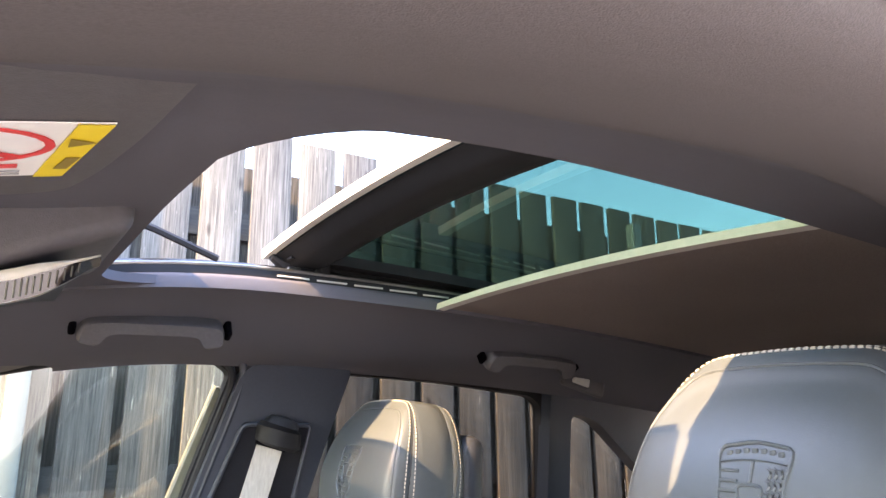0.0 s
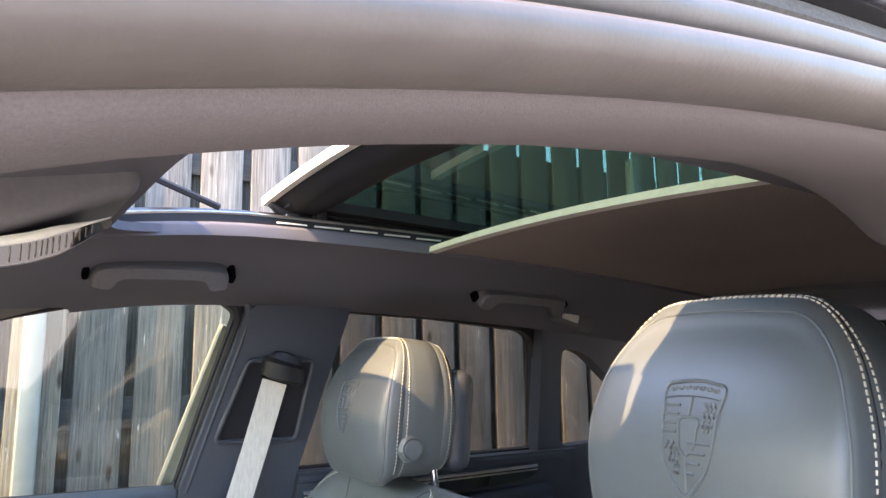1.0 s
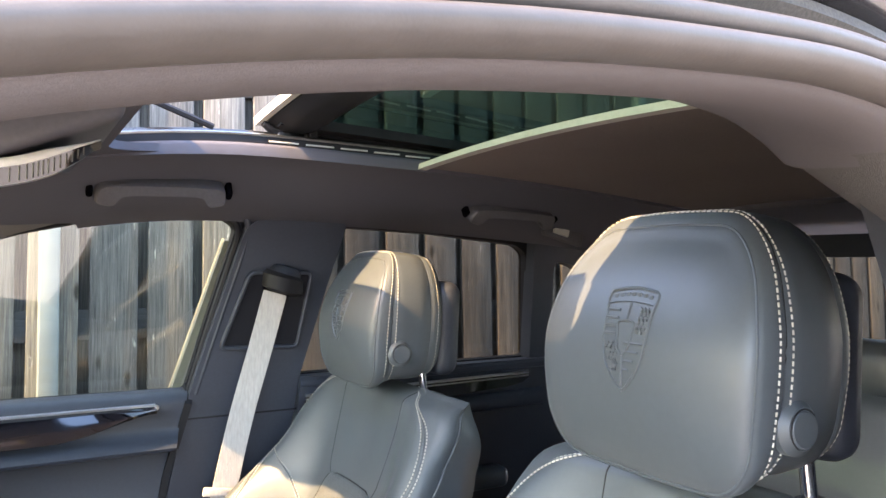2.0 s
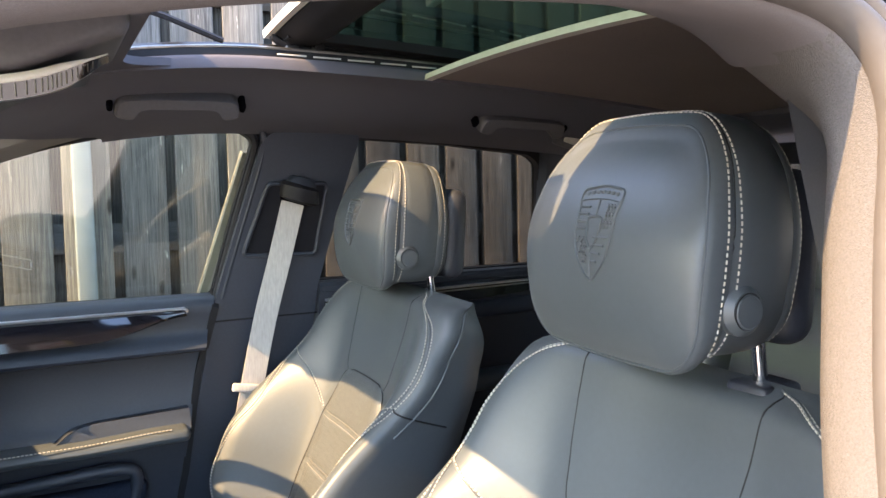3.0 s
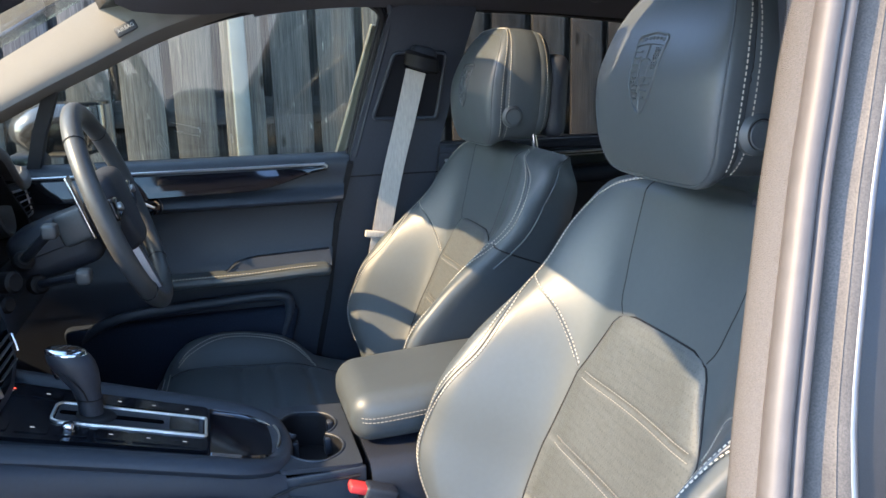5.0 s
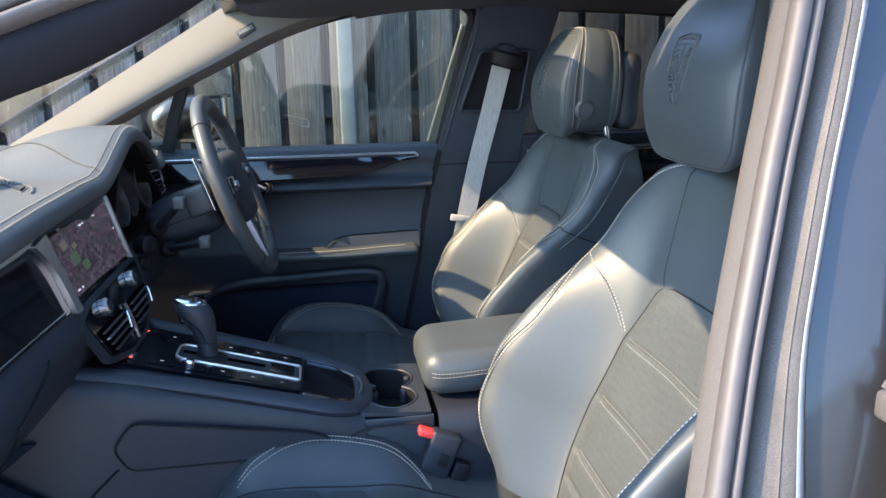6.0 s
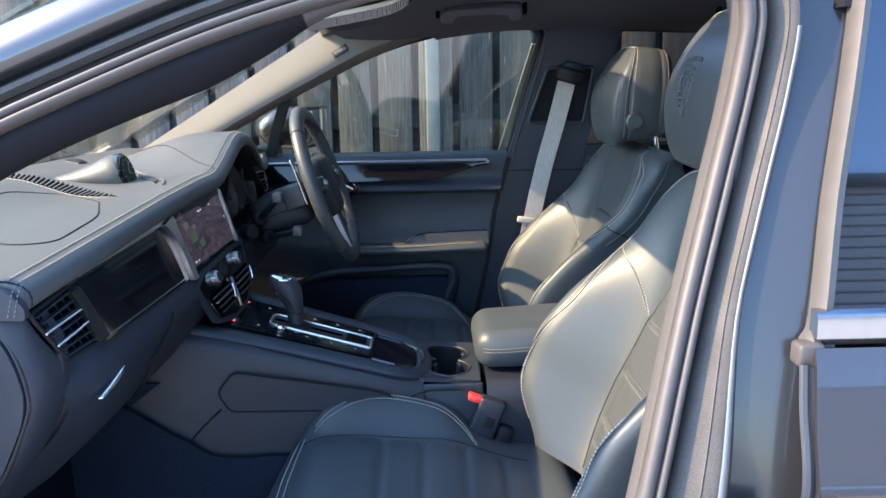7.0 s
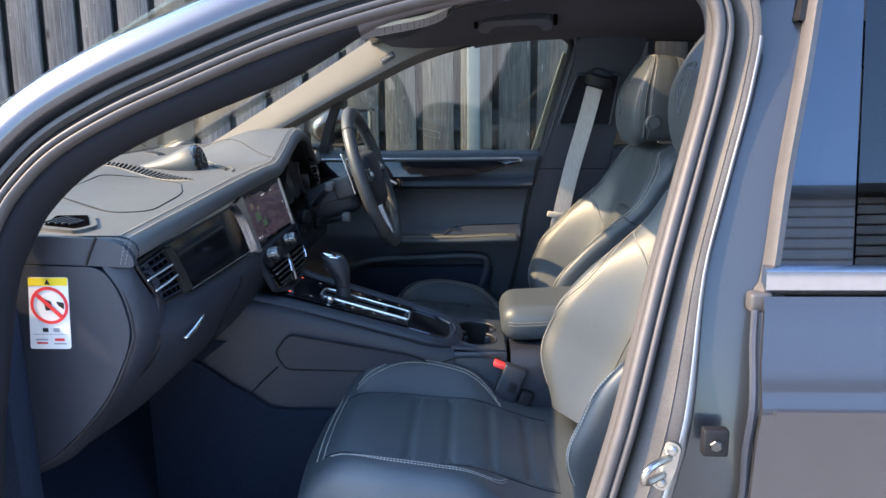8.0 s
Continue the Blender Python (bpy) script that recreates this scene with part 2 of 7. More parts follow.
PAINT = material("dark_grey_car_paint", (0.040, 0.040, 0.044), 0.26, metal=0.35, noise=(900, 0.2), bump=None, coat=1.0, big=(3, 0.05))
JAMB = material("dusty_jamb_paint", (0.052, 0.048, 0.044), 0.6, noise=(700, 0.35), bump=(900, 0.05), second=(0.115, 0.105, 0.092), spec=0.25, big=(18, 0.15))
SATINPAINT = material("bright_edge_paint", (0.07, 0.07, 0.07), 0.25, metal=0.4, noise=(90, 0.2), bump=None)
EDGEGLINT = material("edge_glint_paint", (0.09, 0.09, 0.09), 0.40, metal=0.5, noise=(90, 0.2), bump=None, coat=1.0)
PILLARPAINT = material("flaked_pillar_paint", (0.030, 0.030, 0.032), 0.30, metal=0.3, noise=(1500, 0.35), bump=None, coat=0.4, big=(3, 0.05))
# near black without gloss: the shade inside slots and sockets, put into colour
SLOTSHADE = material("slot_shade_black", (0.003, 0.003, 0.004), 1.0, spec=0.0, noise=(60, 0.2), bump=None)
# trim cloth darkened, so its colour carries the near pillar's shade
ATRIM = material("shade_dark_cloth", (0.0125, 0.0125, 0.0155), 0.9, noise=(1500, 0.25), bump=(2500, 0.3), spec=0.15)
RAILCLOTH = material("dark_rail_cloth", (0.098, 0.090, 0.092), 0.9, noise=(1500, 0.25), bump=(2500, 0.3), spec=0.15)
# the same trim cloth lightened, so its colour carries the far pillar's sun
FARCLOTH = material("sun_pale_pillar_cloth", (0.17, 0.16, 0.148), 0.9, noise=(1500, 0.25), bump=(2500, 0.3), spec=0.15)
GLOSS = material("piano_black", (0.006, 0.006, 0.008), 0.06, noise=(20, 0.1), bump=None, coat=0.6)
CONSOLESKIN = material("console_dark_skin", (0.0150, 0.0178, 0.0275), 0.48, noise=(200, 0.2), bump=(1100, 0.2))
# dark plastic lightened where stalk ends, switch block and gauge rims catch light
LITGREY = material("lit_grey_plastic", (0.060, 0.064, 0.068), 0.45, noise=(200, 0.2), bump=(900, 0.1))
PLATEBLACK = material("button_plate_black", (0.006, 0.007, 0.010), 0.18, spec=0.35, noise=(40, 0.15), bump=None)
CHROME = material("satin_chrome", (0.72, 0.73, 0.75), 0.16, metal=1.0, noise=(80, 0.1), bump=None, big=(8, 0.05))
ALU = material("brushed_aluminium", (0.5, 0.51, 0.53), 0.3, metal=1.0, noise=(200, 0.2), bump=(600, 0.05))
DARKSTEEL = material("dark_bolt_steel", (0.10, 0.10, 0.10), 0.4, metal=0.9, noise=(60, 0.3), bump=None)
STRIPCHROME = material("brushed_window_strip", (0.42, 0.43, 0.45), 0.2, metal=1.0, noise=(80, 0.1), bump=None, big=(8, 0.05))
STEEL = material("zinc_steel", (0.38, 0.37, 0.34), 0.38, metal=1.0, noise=(60, 0.3), bump=(300, 0.1))
DULLTHREAD = material("dull_grey_thread", (0.22, 0.215, 0.20), 0.8, noise=(300, 0.2), bump=None)
SATIN = material("satin_metal_strip", (0.8, 0.81, 0.83), 0.36, metal=1.0, noise=(80, 0.1), bump=None, big=(8, 0.05))
THREAD = material("pale_grey_thread", (0.36, 0.345, 0.305), 0.8, noise=(300, 0.2), bump=None)
WEB = material("grey_belt_webbing", (0.46, 0.44, 0.41), 0.75, noise=(250, 0.25), bump=(900, 0.4), stretch=(1, 1, 0.2))
CARPET = material("navy_black_carpet", (0.022, 0.029, 0.047), 1.0, noise=(400, 0.5), bump=(700, 0.8), spec=0.05)
RED = material("red_buckle_plastic", (0.62, 0.05, 0.05), 0.4, noise=(80, 0.1), bump=None)
BAR = material("dull_pull_bar_plastic", (0.46, 0.43, 0.385), 0.5, noise=(90, 0.15), bump=None)
PALE = material("pale_grey_plastic", (0.55, 0.53, 0.47), 0.5, noise=(90, 0.15), bump=None)
WHITE = material("white_label_paper", (0.80, 0.80, 0.78), 0.45, noise=(60, 0.05), bump=None)
YELLOW = material("yellow_label_print", (0.80, 0.62, 0.02), 0.45, noise=(60, 0.05), bump=None)
REDINK = material("red_label_print", (0.70, 0.05, 0.05), 0.45, noise=(60, 0.05), bump=None)
DIMINK = material("faded_dark_ink", (0.24, 0.17, 0.02), 0.5, noise=(60, 0.1), bump=None)
GREYINK = material("grey_label_print", (0.35, 0.36, 0.38), 0.5, noise=(60, 0.05), bump=None)
BLACKINK = material("black_label_print", (0.02, 0.02, 0.02), 0.5, noise=(60, 0.05), bump=None)
MIRROR = material("mirror_glass", (0.85, 0.86, 0.88), 0.01, metal=1.0, noise=(5, 0.0), bump=None, big=(3, 0.0))
CLEAR = glass("green_tinted_glass", (0.85, 0.865, 0.79), gloss=0.052)
PRIVACY = glass("privacy_tint_glass", (0.52, 0.50, 0.46))
ROOFGLASS = glass("dark_sunroof_glass", (0.20, 0.285, 0.25))
RUNPALE = material("sun_pale_window_channel", (0.16, 0.158, 0.135), 0.65, noise=(40, 0.2), bump=None)
PILLARGLOSS = material("gloss_pillar_cover", (0.042, 0.048, 0.062), 0.012, metal=0.9, noise=(20, 0.1), bump=None, coat=1.0, spec=1.0)


def weathered_wood():
    """Grey split boards: long grain, pale scratches, knots; each board differs."""
    mat = bpy.data.materials.new("weathered_grey_fence_board")
    mat.use_nodes = True
    t = mat.node_tree
    bs = t.nodes["Principled BSDF"]
    bs.inputs["Roughness"].default_value, bs.inputs["Specular IOR Level"].default_value = 0.85, 0.2
    node = lambda k: t.nodes.new("ShaderNode" + k)
    tc, oi, ad, sc = node("TexCoord"), node("ObjectInfo"), node("VectorMath"), node("VectorMath")
    sc.operation, ad.operation = "SCALE", "ADD"
    sc.inputs[0].default_value = (7.0, 3.0, 11.0)
    t.links.new(oi.outputs["Random"], sc.inputs["Scale"])
    t.links.new(tc.outputs["Object"], ad.inputs[0])
    t.links.new(sc.outputs[0], ad.inputs[1])

    def cloud(stretch, scale, detail, rough=0.6):
        mp, n = node("Mapping"), node("TexNoise")
        mp.inputs["Scale"].default_value = stretch
        t.links.new(ad.outputs[0], mp.inputs[0])
        n.inputs["Scale"].default_value, n.inputs["Detail"].default_value, n.inputs["Roughness"].default_value = scale, detail, rough
        t.links.new(mp.outputs[0], n.inputs["Vector"])
        return n.outputs["Fac"]

    def ramp(fac, lo, hi, c0, c1):
        r = node("ValToRGB")
        r.color_ramp.elements[0].position, r.color_ramp.elements[1].position = lo, hi
        r.color_ramp.elements[0].color, r.color_ramp.elements[1].color = (*c0, 1), (*c1, 1)
        t.links.new(fac, r.inputs[0])
        return r.outputs[0]

    def mix(kind, fac, a, b):
        m = node("Mix")
        m.data_type, m.blend_type = "RGBA", kind
        m.inputs[0].default_value = fac
        t.links.new(a, m.inputs[6])
        t.links.new(b, m.inputs[7])
        return m.outputs[2]
    grain = cloud((110, 110, 3.0), 1.7, 9, 0.72)
    col = ramp(grain, 0.36, 0.66, (0.046, 0.046, 0.045), (0.158, 0.153, 0.145))
    blotch = ramp(cloud((5, 5, 1.6), 1.0, 4), 0.35, 0.7, (0.62, 0.62, 0.62), (1.15, 1.13, 1.08))
    col = mix("MULTIPLY", 1.0, col, blotch)
    scratch = ramp(cloud((38, 38, 5), 2.2, 5, 0.55), 0.68, 0.73, (0, 0, 0), (0.20, 0.19, 0.17))
    col = mix("ADD", 1.0, col, scratch)
    vo, mp = node("TexVoronoi"), node("Mapping")
    mp.inputs["Scale"].default_value = (9, 0.0, 3.2)
    t.links.new(ad.outputs[0], mp.inputs[0])
    t.links.new(mp.outputs[0], vo.inputs["Vector"])
    vo.inputs["Scale"].default_value = 1.0
    knot = ramp(vo.outputs["Distance"], 0.05, 0.11, (0.25, 0.24, 0.23), (1, 1, 1))
    col = mix("MULTIPLY", 1.0, col, knot)
    tone = ramp(oi.outputs["Random"], 0.0, 1.0, (0.78, 0.78, 0.80), (1.15, 1.12, 1.06))
    col = mix("MULTIPLY", 1.0, col, tone)
    t.links.new(col, bs.inputs["Base Color"])
    bp = node("Bump")
    bp.inputs["Strength"].default_value, bp.inputs["Distance"].default_value = 0.7, 0.003
    t.links.new(grain, bp.inputs["Height"])
    t.links.new(bp.outputs[0], bs.inputs["Normal"])
    return mat


WOOD = weathered_wood()
RAILWOOD = material("dark_fence_rail_wood", (0.08, 0.078, 0.075), 0.9, noise=(18, 0.4), bump=(60, 0.5), stretch=(0.4, 6, 6), spec=0.2)
POST = material("galvanised_pale_post", (0.16, 0.18, 0.182), 0.6, metal=0.2, noise=(14, 0.2), bump=(200, 0.1))
PAVING = material("pale_concrete_paving", (0.46, 0.44, 0.405), 0.9, noise=(30, 0.25), bump=(90, 0.5), second=(0.25, 0.24, 0.22))
CLADDING = material("grey_cladding_board", (0.50, 0.51, 0.52), 0.7, noise=(12, 0.3), bump=(50, 0.3), stretch=(0.3, 5, 5))
ROOFFELT = material("grey_roof_felt", (0.12, 0.12, 0.12), 0.9, noise=(40, 0.3), bump=(100, 0.4))

# ---- ground, fence and the house behind ----
part("ground", rbox((0, 0, -0.15), (400, 400, 0.3), 0.02, 1), PAVING)
tagged(bpy.data.objects["ground"], "pale concrete yard under the car", "ground", kind="structure")

LEAN = math.tan(radians(2.5))
fence = thing("fence", (0, 1.69, 0), "tall weathered dark grey timber board fence with open gaps", "fence", kind="structure")


def fence_y(z):
    return 1.667 + (z - 1.12) * LEAN


TURN_BACK = Matrix.Rotation(-radians(2.5), 4, "X")


def fence_place(x, z0, z1, y):
    return Matrix.Translation((x, fence_y((z0 + z1) / 2) + y, (z0 + z1) / 2)) @ TURN_BACK


bm = rbox((0, 0, 0), (0.137, 0.02, 2.28), 0.003, 1)
first_board = part("board", bm, WOOD, fence)


def fence_board(ob, x):
    jitter = Matrix.Translation((0, random.uniform(-0.002, 0.004), random.uniform(-0.006, 0.006))) @ Matrix.Rotation(random.uniform(-0.004, 0.004), 4, "Y")
    ob.matrix_basis = fence_place(x, 0.065, 2.345, 0) @ jitter


PITCH = 0.1685
for k in range(-70, 75):
    ob = first_board
    if k > -70:
        ob = new("board", first_board.data)
        ob.parent, ob.matrix_parent_inverse = fence, first_board.matrix_parent_inverse.copy()
    fence_board(ob, -0.0735 + PITCH * k + 0.003)
for z in (0.35, 1.18, 2.0):
    ob = part("rail", rbox((0, 0, 0), (24.6, 0.02, 0.096), 0.003, 1), RAILWOOD, fence, "dark horizontal timber rail")
    ob.matrix_basis = fence_place(0.3, z - 0.048, z + 0.048, 0.034)
for k in range(-4, 6):
    bm = rbox((0, 0, 0), (0.055, 0.05, 2.28), 0.006, 2)
    ob = part("post", bm, POST, fence, "pale grey square metal post")
    ob.matrix_basis = Matrix.Translation((0.086 + 2.43 * k, fence_y(1.14) - 0.036, 1.14)) @ Matrix.Rotation(-radians(2.5), 4, "X")

back = part("back_board", rbox((0, 0, 0), (0.137, 0.02, 2.2), 0.003, 1), WOOD, fence)
for k in range(-70, 75):
    ob = back
    if k > -70:
        ob = new("back_board", back.data)
        ob.parent, ob.matrix_parent_inverse = fence, back.matrix_parent_inverse.copy()
    ob.matrix_basis = fence_place(-0.0735 + PITCH * (k + 0.5) + 0.003, 0.03, 2.23, 0.068)

house = thing("garden_building", (5, -6.5, 0), "grey building clad in horizontal boards", "building")
part("wall", rbox((6.5, -8.5, 2.25), (11.0, 2.9, 4.5), 0.02, 1), BLACKRUBBER, house)
part("roof", rbox((6.5, -8.5, 4.57), (11.3, 3.2, 0.12), 0.02, 1), ROOFFELT, house)
clad = part("cladding_board", rbox((0, 0, 0), (11.0, 0.03, 0.098), 0.004, 1), CLADDING, house)
clad.matrix_basis = Matrix.Translation((6.5, -7.035, 0.06))
for k in range(1, 37):
    ob = new("cladding_board", clad.data)
    ob.parent, ob.matrix_parent_inverse = house, clad.matrix_parent_inverse.copy()
    ob.matrix_basis = Matrix.Translation((6.5, -7.035, 0.06 + 0.123 * k))

# ---- car shell ----
car = thing("car_body", (0.4, 0, 0.3), "dark grey metallic estate car with its passenger door open", "car")


def roof_z(x):
    """Height of the headliner along the middle of the car."""
    if x < 0.05:
        return 1.522 - 0.198 * (0.05 - x) + 0.30 * (0.05 - x) ** 2
    if x < 0.35:
        return 1.552 - 0.10 * ((0.35 - x) / 0.55) ** 2
    return 1.552 - 0.075 * ((x - 0.35) / 1.2) ** 2


def head_drop(y):
    """How far the headliner falls away towards the doors."""
    return table([(0, 0), (0.33, 0.0), (0.37, 0.006), (0.41, 0.018), (0.45, 0.036), (0.50, 0.058), (0.55, 0.074), (0.60, 0.084), (0.63, 0.094), (0.66, 0.11)], abs(y))


def headliner(x, y):
    return (x, y, roof_z(x) - head_drop(y) - 0.009 * smooth(0.08, 0.335, -y) * smooth(0.47, 0.335, -y))


OPEN_X0, OPEN_X1, OPEN_Y = 0.10, 1.35, 0.335
YS = [0.335, 0.37, 0.40, 0.435, 0.47, 0.50, 0.53, 0.555, 0.58, 0.60, 0.615, 0.628]


def strip(side):
    def fn(u, v):
        i = v * (len(YS) - 1)
        y = lerp(YS[int(i)], YS[min(int(i) + 1, len(YS) - 1)], i - int(i)) * side
        y = max(y, -0.56)
        return headliner(lerp(-0.17 + 0.26 * smooth(0.47, 0.62, y) if side > 0 else lerp(-0.14, -0.05, smooth(0.335, 0.46, -y)), 1.75, u), y)
    return sheet(fn, 48, len(YS) - 1, -0.012 * side)


bm = join(strip(1), strip(-1),
          sheet(lambda u, v: headliner(lerp(-0.17 + 0.03 * smooth(0.05, 0.2, lerp(0.335, -0.335, v)), OPEN_X0, u), lerp(-0.335, 0.335, v)), 10, 14, -0.012),
          sheet(lambda u, v: headliner(lerp(OPEN_X1, 1.75, u), lerp(-0.335, 0.335, v)), 10, 14, -0.012))
part("headliner", bm, CLOTH, car, "charcoal cloth headliner")
# rounded corners of the opening
for sy in (1, -1):
    ring = [(OPEN_X0 - 0.004, sy * 0.338)] + [(OPEN_X0 - 0.004, sy * 0.235)] + [(OPEN_X0 + 0.10 * (1 - math.cos(a)), sy * (0.235 + 0.10 * math.sin(a))) for a in [math.pi / 16 * k for k in range(1, 9)]]
    part("opening_corner", plate(ring, lambda a, b, d: (a, b, headliner(a, b)[2] + 0.001 + d), 0.012), CLOTH, car)


# outer roof skin
def skin(x, y):
    return (x, y, roof_z(x) + 0.048 - 0.75 * head_drop(y) - 0.012 * (y / 0.6) ** 2)


SK = [0.375, 0.45, 0.52, 0.58, 0.63, 0.665]


def outer(side):
    def fn(u, v):
        i = v * (len(SK) - 1)
        y = lerp(SK[int(i)], SK[min(int(i) + 1, len(SK) - 1)], i - int(i)) * side
        y = max(y, -0.638)
        return skin(lerp(-0.22 if side > 0 else -0.16, 1.85, u), y)
    return sheet(fn, 40, len(SK) - 1, -0.006 * side)


part("roof_skin", join(outer(1), outer(-1),
     sheet(lambda u, v: skin(lerp(-0.22 + 0.06 * smooth(0.05, 0.3, lerp(0.375, -0.375, v)), 0.02, u), lerp(-0.375, 0.375, v)), 8, 12, 0.006),
     sheet(lambda u, v: skin(lerp(1.45, 1.85, u), lerp(-0.375, 0.375, v)), 8, 12, 0.006)), PAINT, car)
for sy in (1, -1):
    path = [Vector((x, sy * 0.36, roof_z(x) + 0.026)) for x in [0.02 + 0.05 * k for k in range(29)]]
    part("sunroof_rail", sweep(path, [(-0.022, -0.016), (0.022, -0.016), (0.022, 0.004), (0.008, 0.004), (0.008, -0.008), (-0.008, -0.008), (-0.008, 0.012), (-0.022, 0.012)], steady((0, 0, 1))), BLACKRUBBER, car, "black sunroof guide rail")
    if sy < 0:
        path = [Vector((x, -0.346, roof_z(x) + 0.008)) for x in [0.04 + 0.05 * k for k in range(28)]]
        part("opening_lining", sweep(path, [(-0.008, -0.014), (0.008, -0.014), (0.008, 0.044), (-0.008, 0.044)], steady((0, 0, 1))), BLACKRUBBER, car, "black sunroof opening edge")
xs = [0.05 + 0.05 * k for k in range(27)]
part("opening_lip", sweep([Vector((x, 0.338, roof_z(x))) for x in xs], [(-0.006, -0.004), (0.006, -0.004), (0.006, 0.011), (0.004, 0.015), (0.0, 0.017), (-0.004, 0.015), (-0.006, 0.011)], steady((0, 0, 1))), CLOTH, car, "cloth lip of the roof opening")
part("opening_channel", sweep([Vector((x, 0.346, roof_z(x) + 0.016)) for x in xs], [(-0.006, -0.008), (0.006, -0.008), (0.006, 0.010), (-0.006, 0.010)], steady((0, 0, 1))), BLACKRUBBER, car, "black channel round the roof opening")
part("track_line", tube([Vector((x, 0.339, roof_z(x) + 0.031)) for x in xs], 0.0028, 6), STEEL, car, "slim metal track edge")
# pale dashes painted for the bright light between glass panel and roof
for k in range(10):
    part("track_clip", rbox((0.37 + 0.062 * k, 0.3385, roof_z(0.37 + 0.062 * k) + 0.0215), (0.050, 0.004, 0.0026), 0.0008, 1), PALE, car, "pale dash standing in for light through the roof gap")
part("front_frame", sweep([Vector((0.078, y, roof_z(0.078) + 0.026)) for y in [-0.36 + 0.06 * k for k in range(13)]], [(-0.02, -0.012), (0.02, -0.012), (0.02, 0.014), (-0.02, 0.014)], steady((0, 0, 1))), BLACKRUBBER, car)


# near door opening: trim, seal, channel and painted jamb round it
def near_y(z):
    return table([(0.3, -0.90), (0.7, -0.875), (0.92, -0.825), (1.11, -0.757), (1.30, -0.695), (1.42, -0.652), (1.47, -0.632), (1.6, -0.56)], z)


NEAR = [(-0.552, 0.45), (-0.552, 0.70), (-0.55, 0.95), (-0.546, 1.09), (-0.522, 1.16), (-0.50, 1.198), (-0.454, 1.244), (-0.385, 1.285), (-0.305, 1.321), (-0.159, 1.380), (-0.02, 1.422), (0.10, 1.447), (0.22, 1.461), (0.31, 1.4645), (0.378, 1.450), (0.400, 1.405), (0.389, 1.34), (0.359, 1.24), (0.319, 1.11), (0.262, 0.915), (0.212, 0.77), (0.13, 0.60), (0.03, 0.47)]
near_path = [Vector((p.x, near_y(p.y), p.y)) for p in spline([(x, z) for x, z in NEAR], 6)]
MID = Vector((0.0, -0.75, 1.0))


def jamb_axes(i, p, way):
    """a: away from the opening's middle; b: out of the car."""
    lat = Vector((0, -1, 0.33)).normalized()
    A = way.cross(lat).normalized()
    if A.dot(p - MID) < 0:
        A = -A
    return A, lat


def set_back(path):
    """Draws the rear pillar's stretch of the opening in behind the door's skin."""
    out = []
    for i, p in enumerate(path):
        k = smooth(86, 102, i)
        A, lat = jamb_axes(i, p, (path[min(i + 1, len(path) - 1)] - path[max(i - 1, 0)]).normalized())
        out.append(p + A * 0.0085 * k - lat * 0.034 * k)
    return out


near_path = set_back(near_path)


def wide_jamb(name, prof, mat, path, label=""):
    """A strip of the rear pillar that broadens towards the sill."""
    bm = bmesh.new()
    rows = []
    for i, p in enumerate(path):
        A, lat = jamb_axes(i, p, (path[min(i + 1, len(path) - 1)] - path[max(i - 1, 0)]).normalized())
        k = 1 + 1.1 * smooth(1.14, 0.90, p.z)
        rows.append([bm.verts.new(p + A * (0.030 + (a - 0.030) * (k if a > 0.030 else 1.0)) + lat * b) for a, b in prof])
    m = len(prof)
    for r0, r1 in zip(rows, rows[1:]):
        for j in range(m):
            bm.faces.new((r0[j], r0[(j + 1) % m], r1[(j + 1) % m], r1[j]))
    return part(name, bm, mat, car, label, 50)


def jamb(name, prof, mat, ring=True, label="", path=near_path, parent=car):
    return part(name, sweep(path, prof, jamb_axes, False, ring, True), mat, parent, label, 50)


def seal_roll(name, top, pillar, label=""):
    """A rubber roll: (middle a, half a, middle b, half b) along the roof and down the rear pillar."""
    rings = []
    for i, p in enumerate(near_path):
        A, lat = jamb_axes(i, p, (near_path[min(i + 1, len(near_path) - 1)] - near_path[max(i - 1, 0)]).normalized())
        ma, ha, mb, hb = (lerp(x, y, smooth(78, 92, i)) for x, y in zip(top, pillar))
        rings.append([p + A * (ma - ha * math.cos(q)) + lat * (mb + hb * math.sin(q)) for q in [2 * math.pi * k / 12 for k in range(12)]])
    return part(name, loft(rings), RUBBER, car, label, 60)


seal_roll("seal", (-0.0022, 0.0056, 0.0, 0.0115), (0.0015, 0.0085, 0.0, 0.0115), "grey rubber door seal")
seal_roll("seal_lip", (0.0078, 0.0050, 0.003, 0.009), (0.0140, 0.0055, 0.002, 0.009))
jamb("seal_channel", [(0.014, -0.016), (0.024, -0.018), (0.030, -0.014), (0.046, -0.014), (0.046, -0.024), (0.014, -0.024)], BLACKRUBBER)
split = min(range(len(near_path)), key=lambda i: (near_path[i] - Vector((0.40, -0.67, 1.36))).length)
wide_jamb("b_pillar_jamb", [(0.026, -0.014), (0.0295, -0.003), (0.035, 0.003), (0.0405, 0.0065), (0.0413, 0.0080), (0.0421, 0.0070), (0.047, 0.0105), (0.0515, 0.0100), (0.054, 0.004), (0.054, -0.03), (0.026, -0.03)], JAMB, near_path[split - 7:], "dusty dark grey painted jamb")
# lighter coated strip, standing in for the sun's highlight on the jamb edge
wide_jamb("jamb_edge", [(0.0520 - 0.0030 * math.cos(q), 0.0085 + 0.0035 * math.sin(q)) for q in [math.pi * k / 5 for k in range(10)]], EDGEGLINT, near_path[split - 2:])
jamb("pillar_ridge", [(0.028, -0.012), (0.032, -0.004), (0.038, -0.004), (0.041, -0.012)], JAMB, path=near_path[:split - 6])
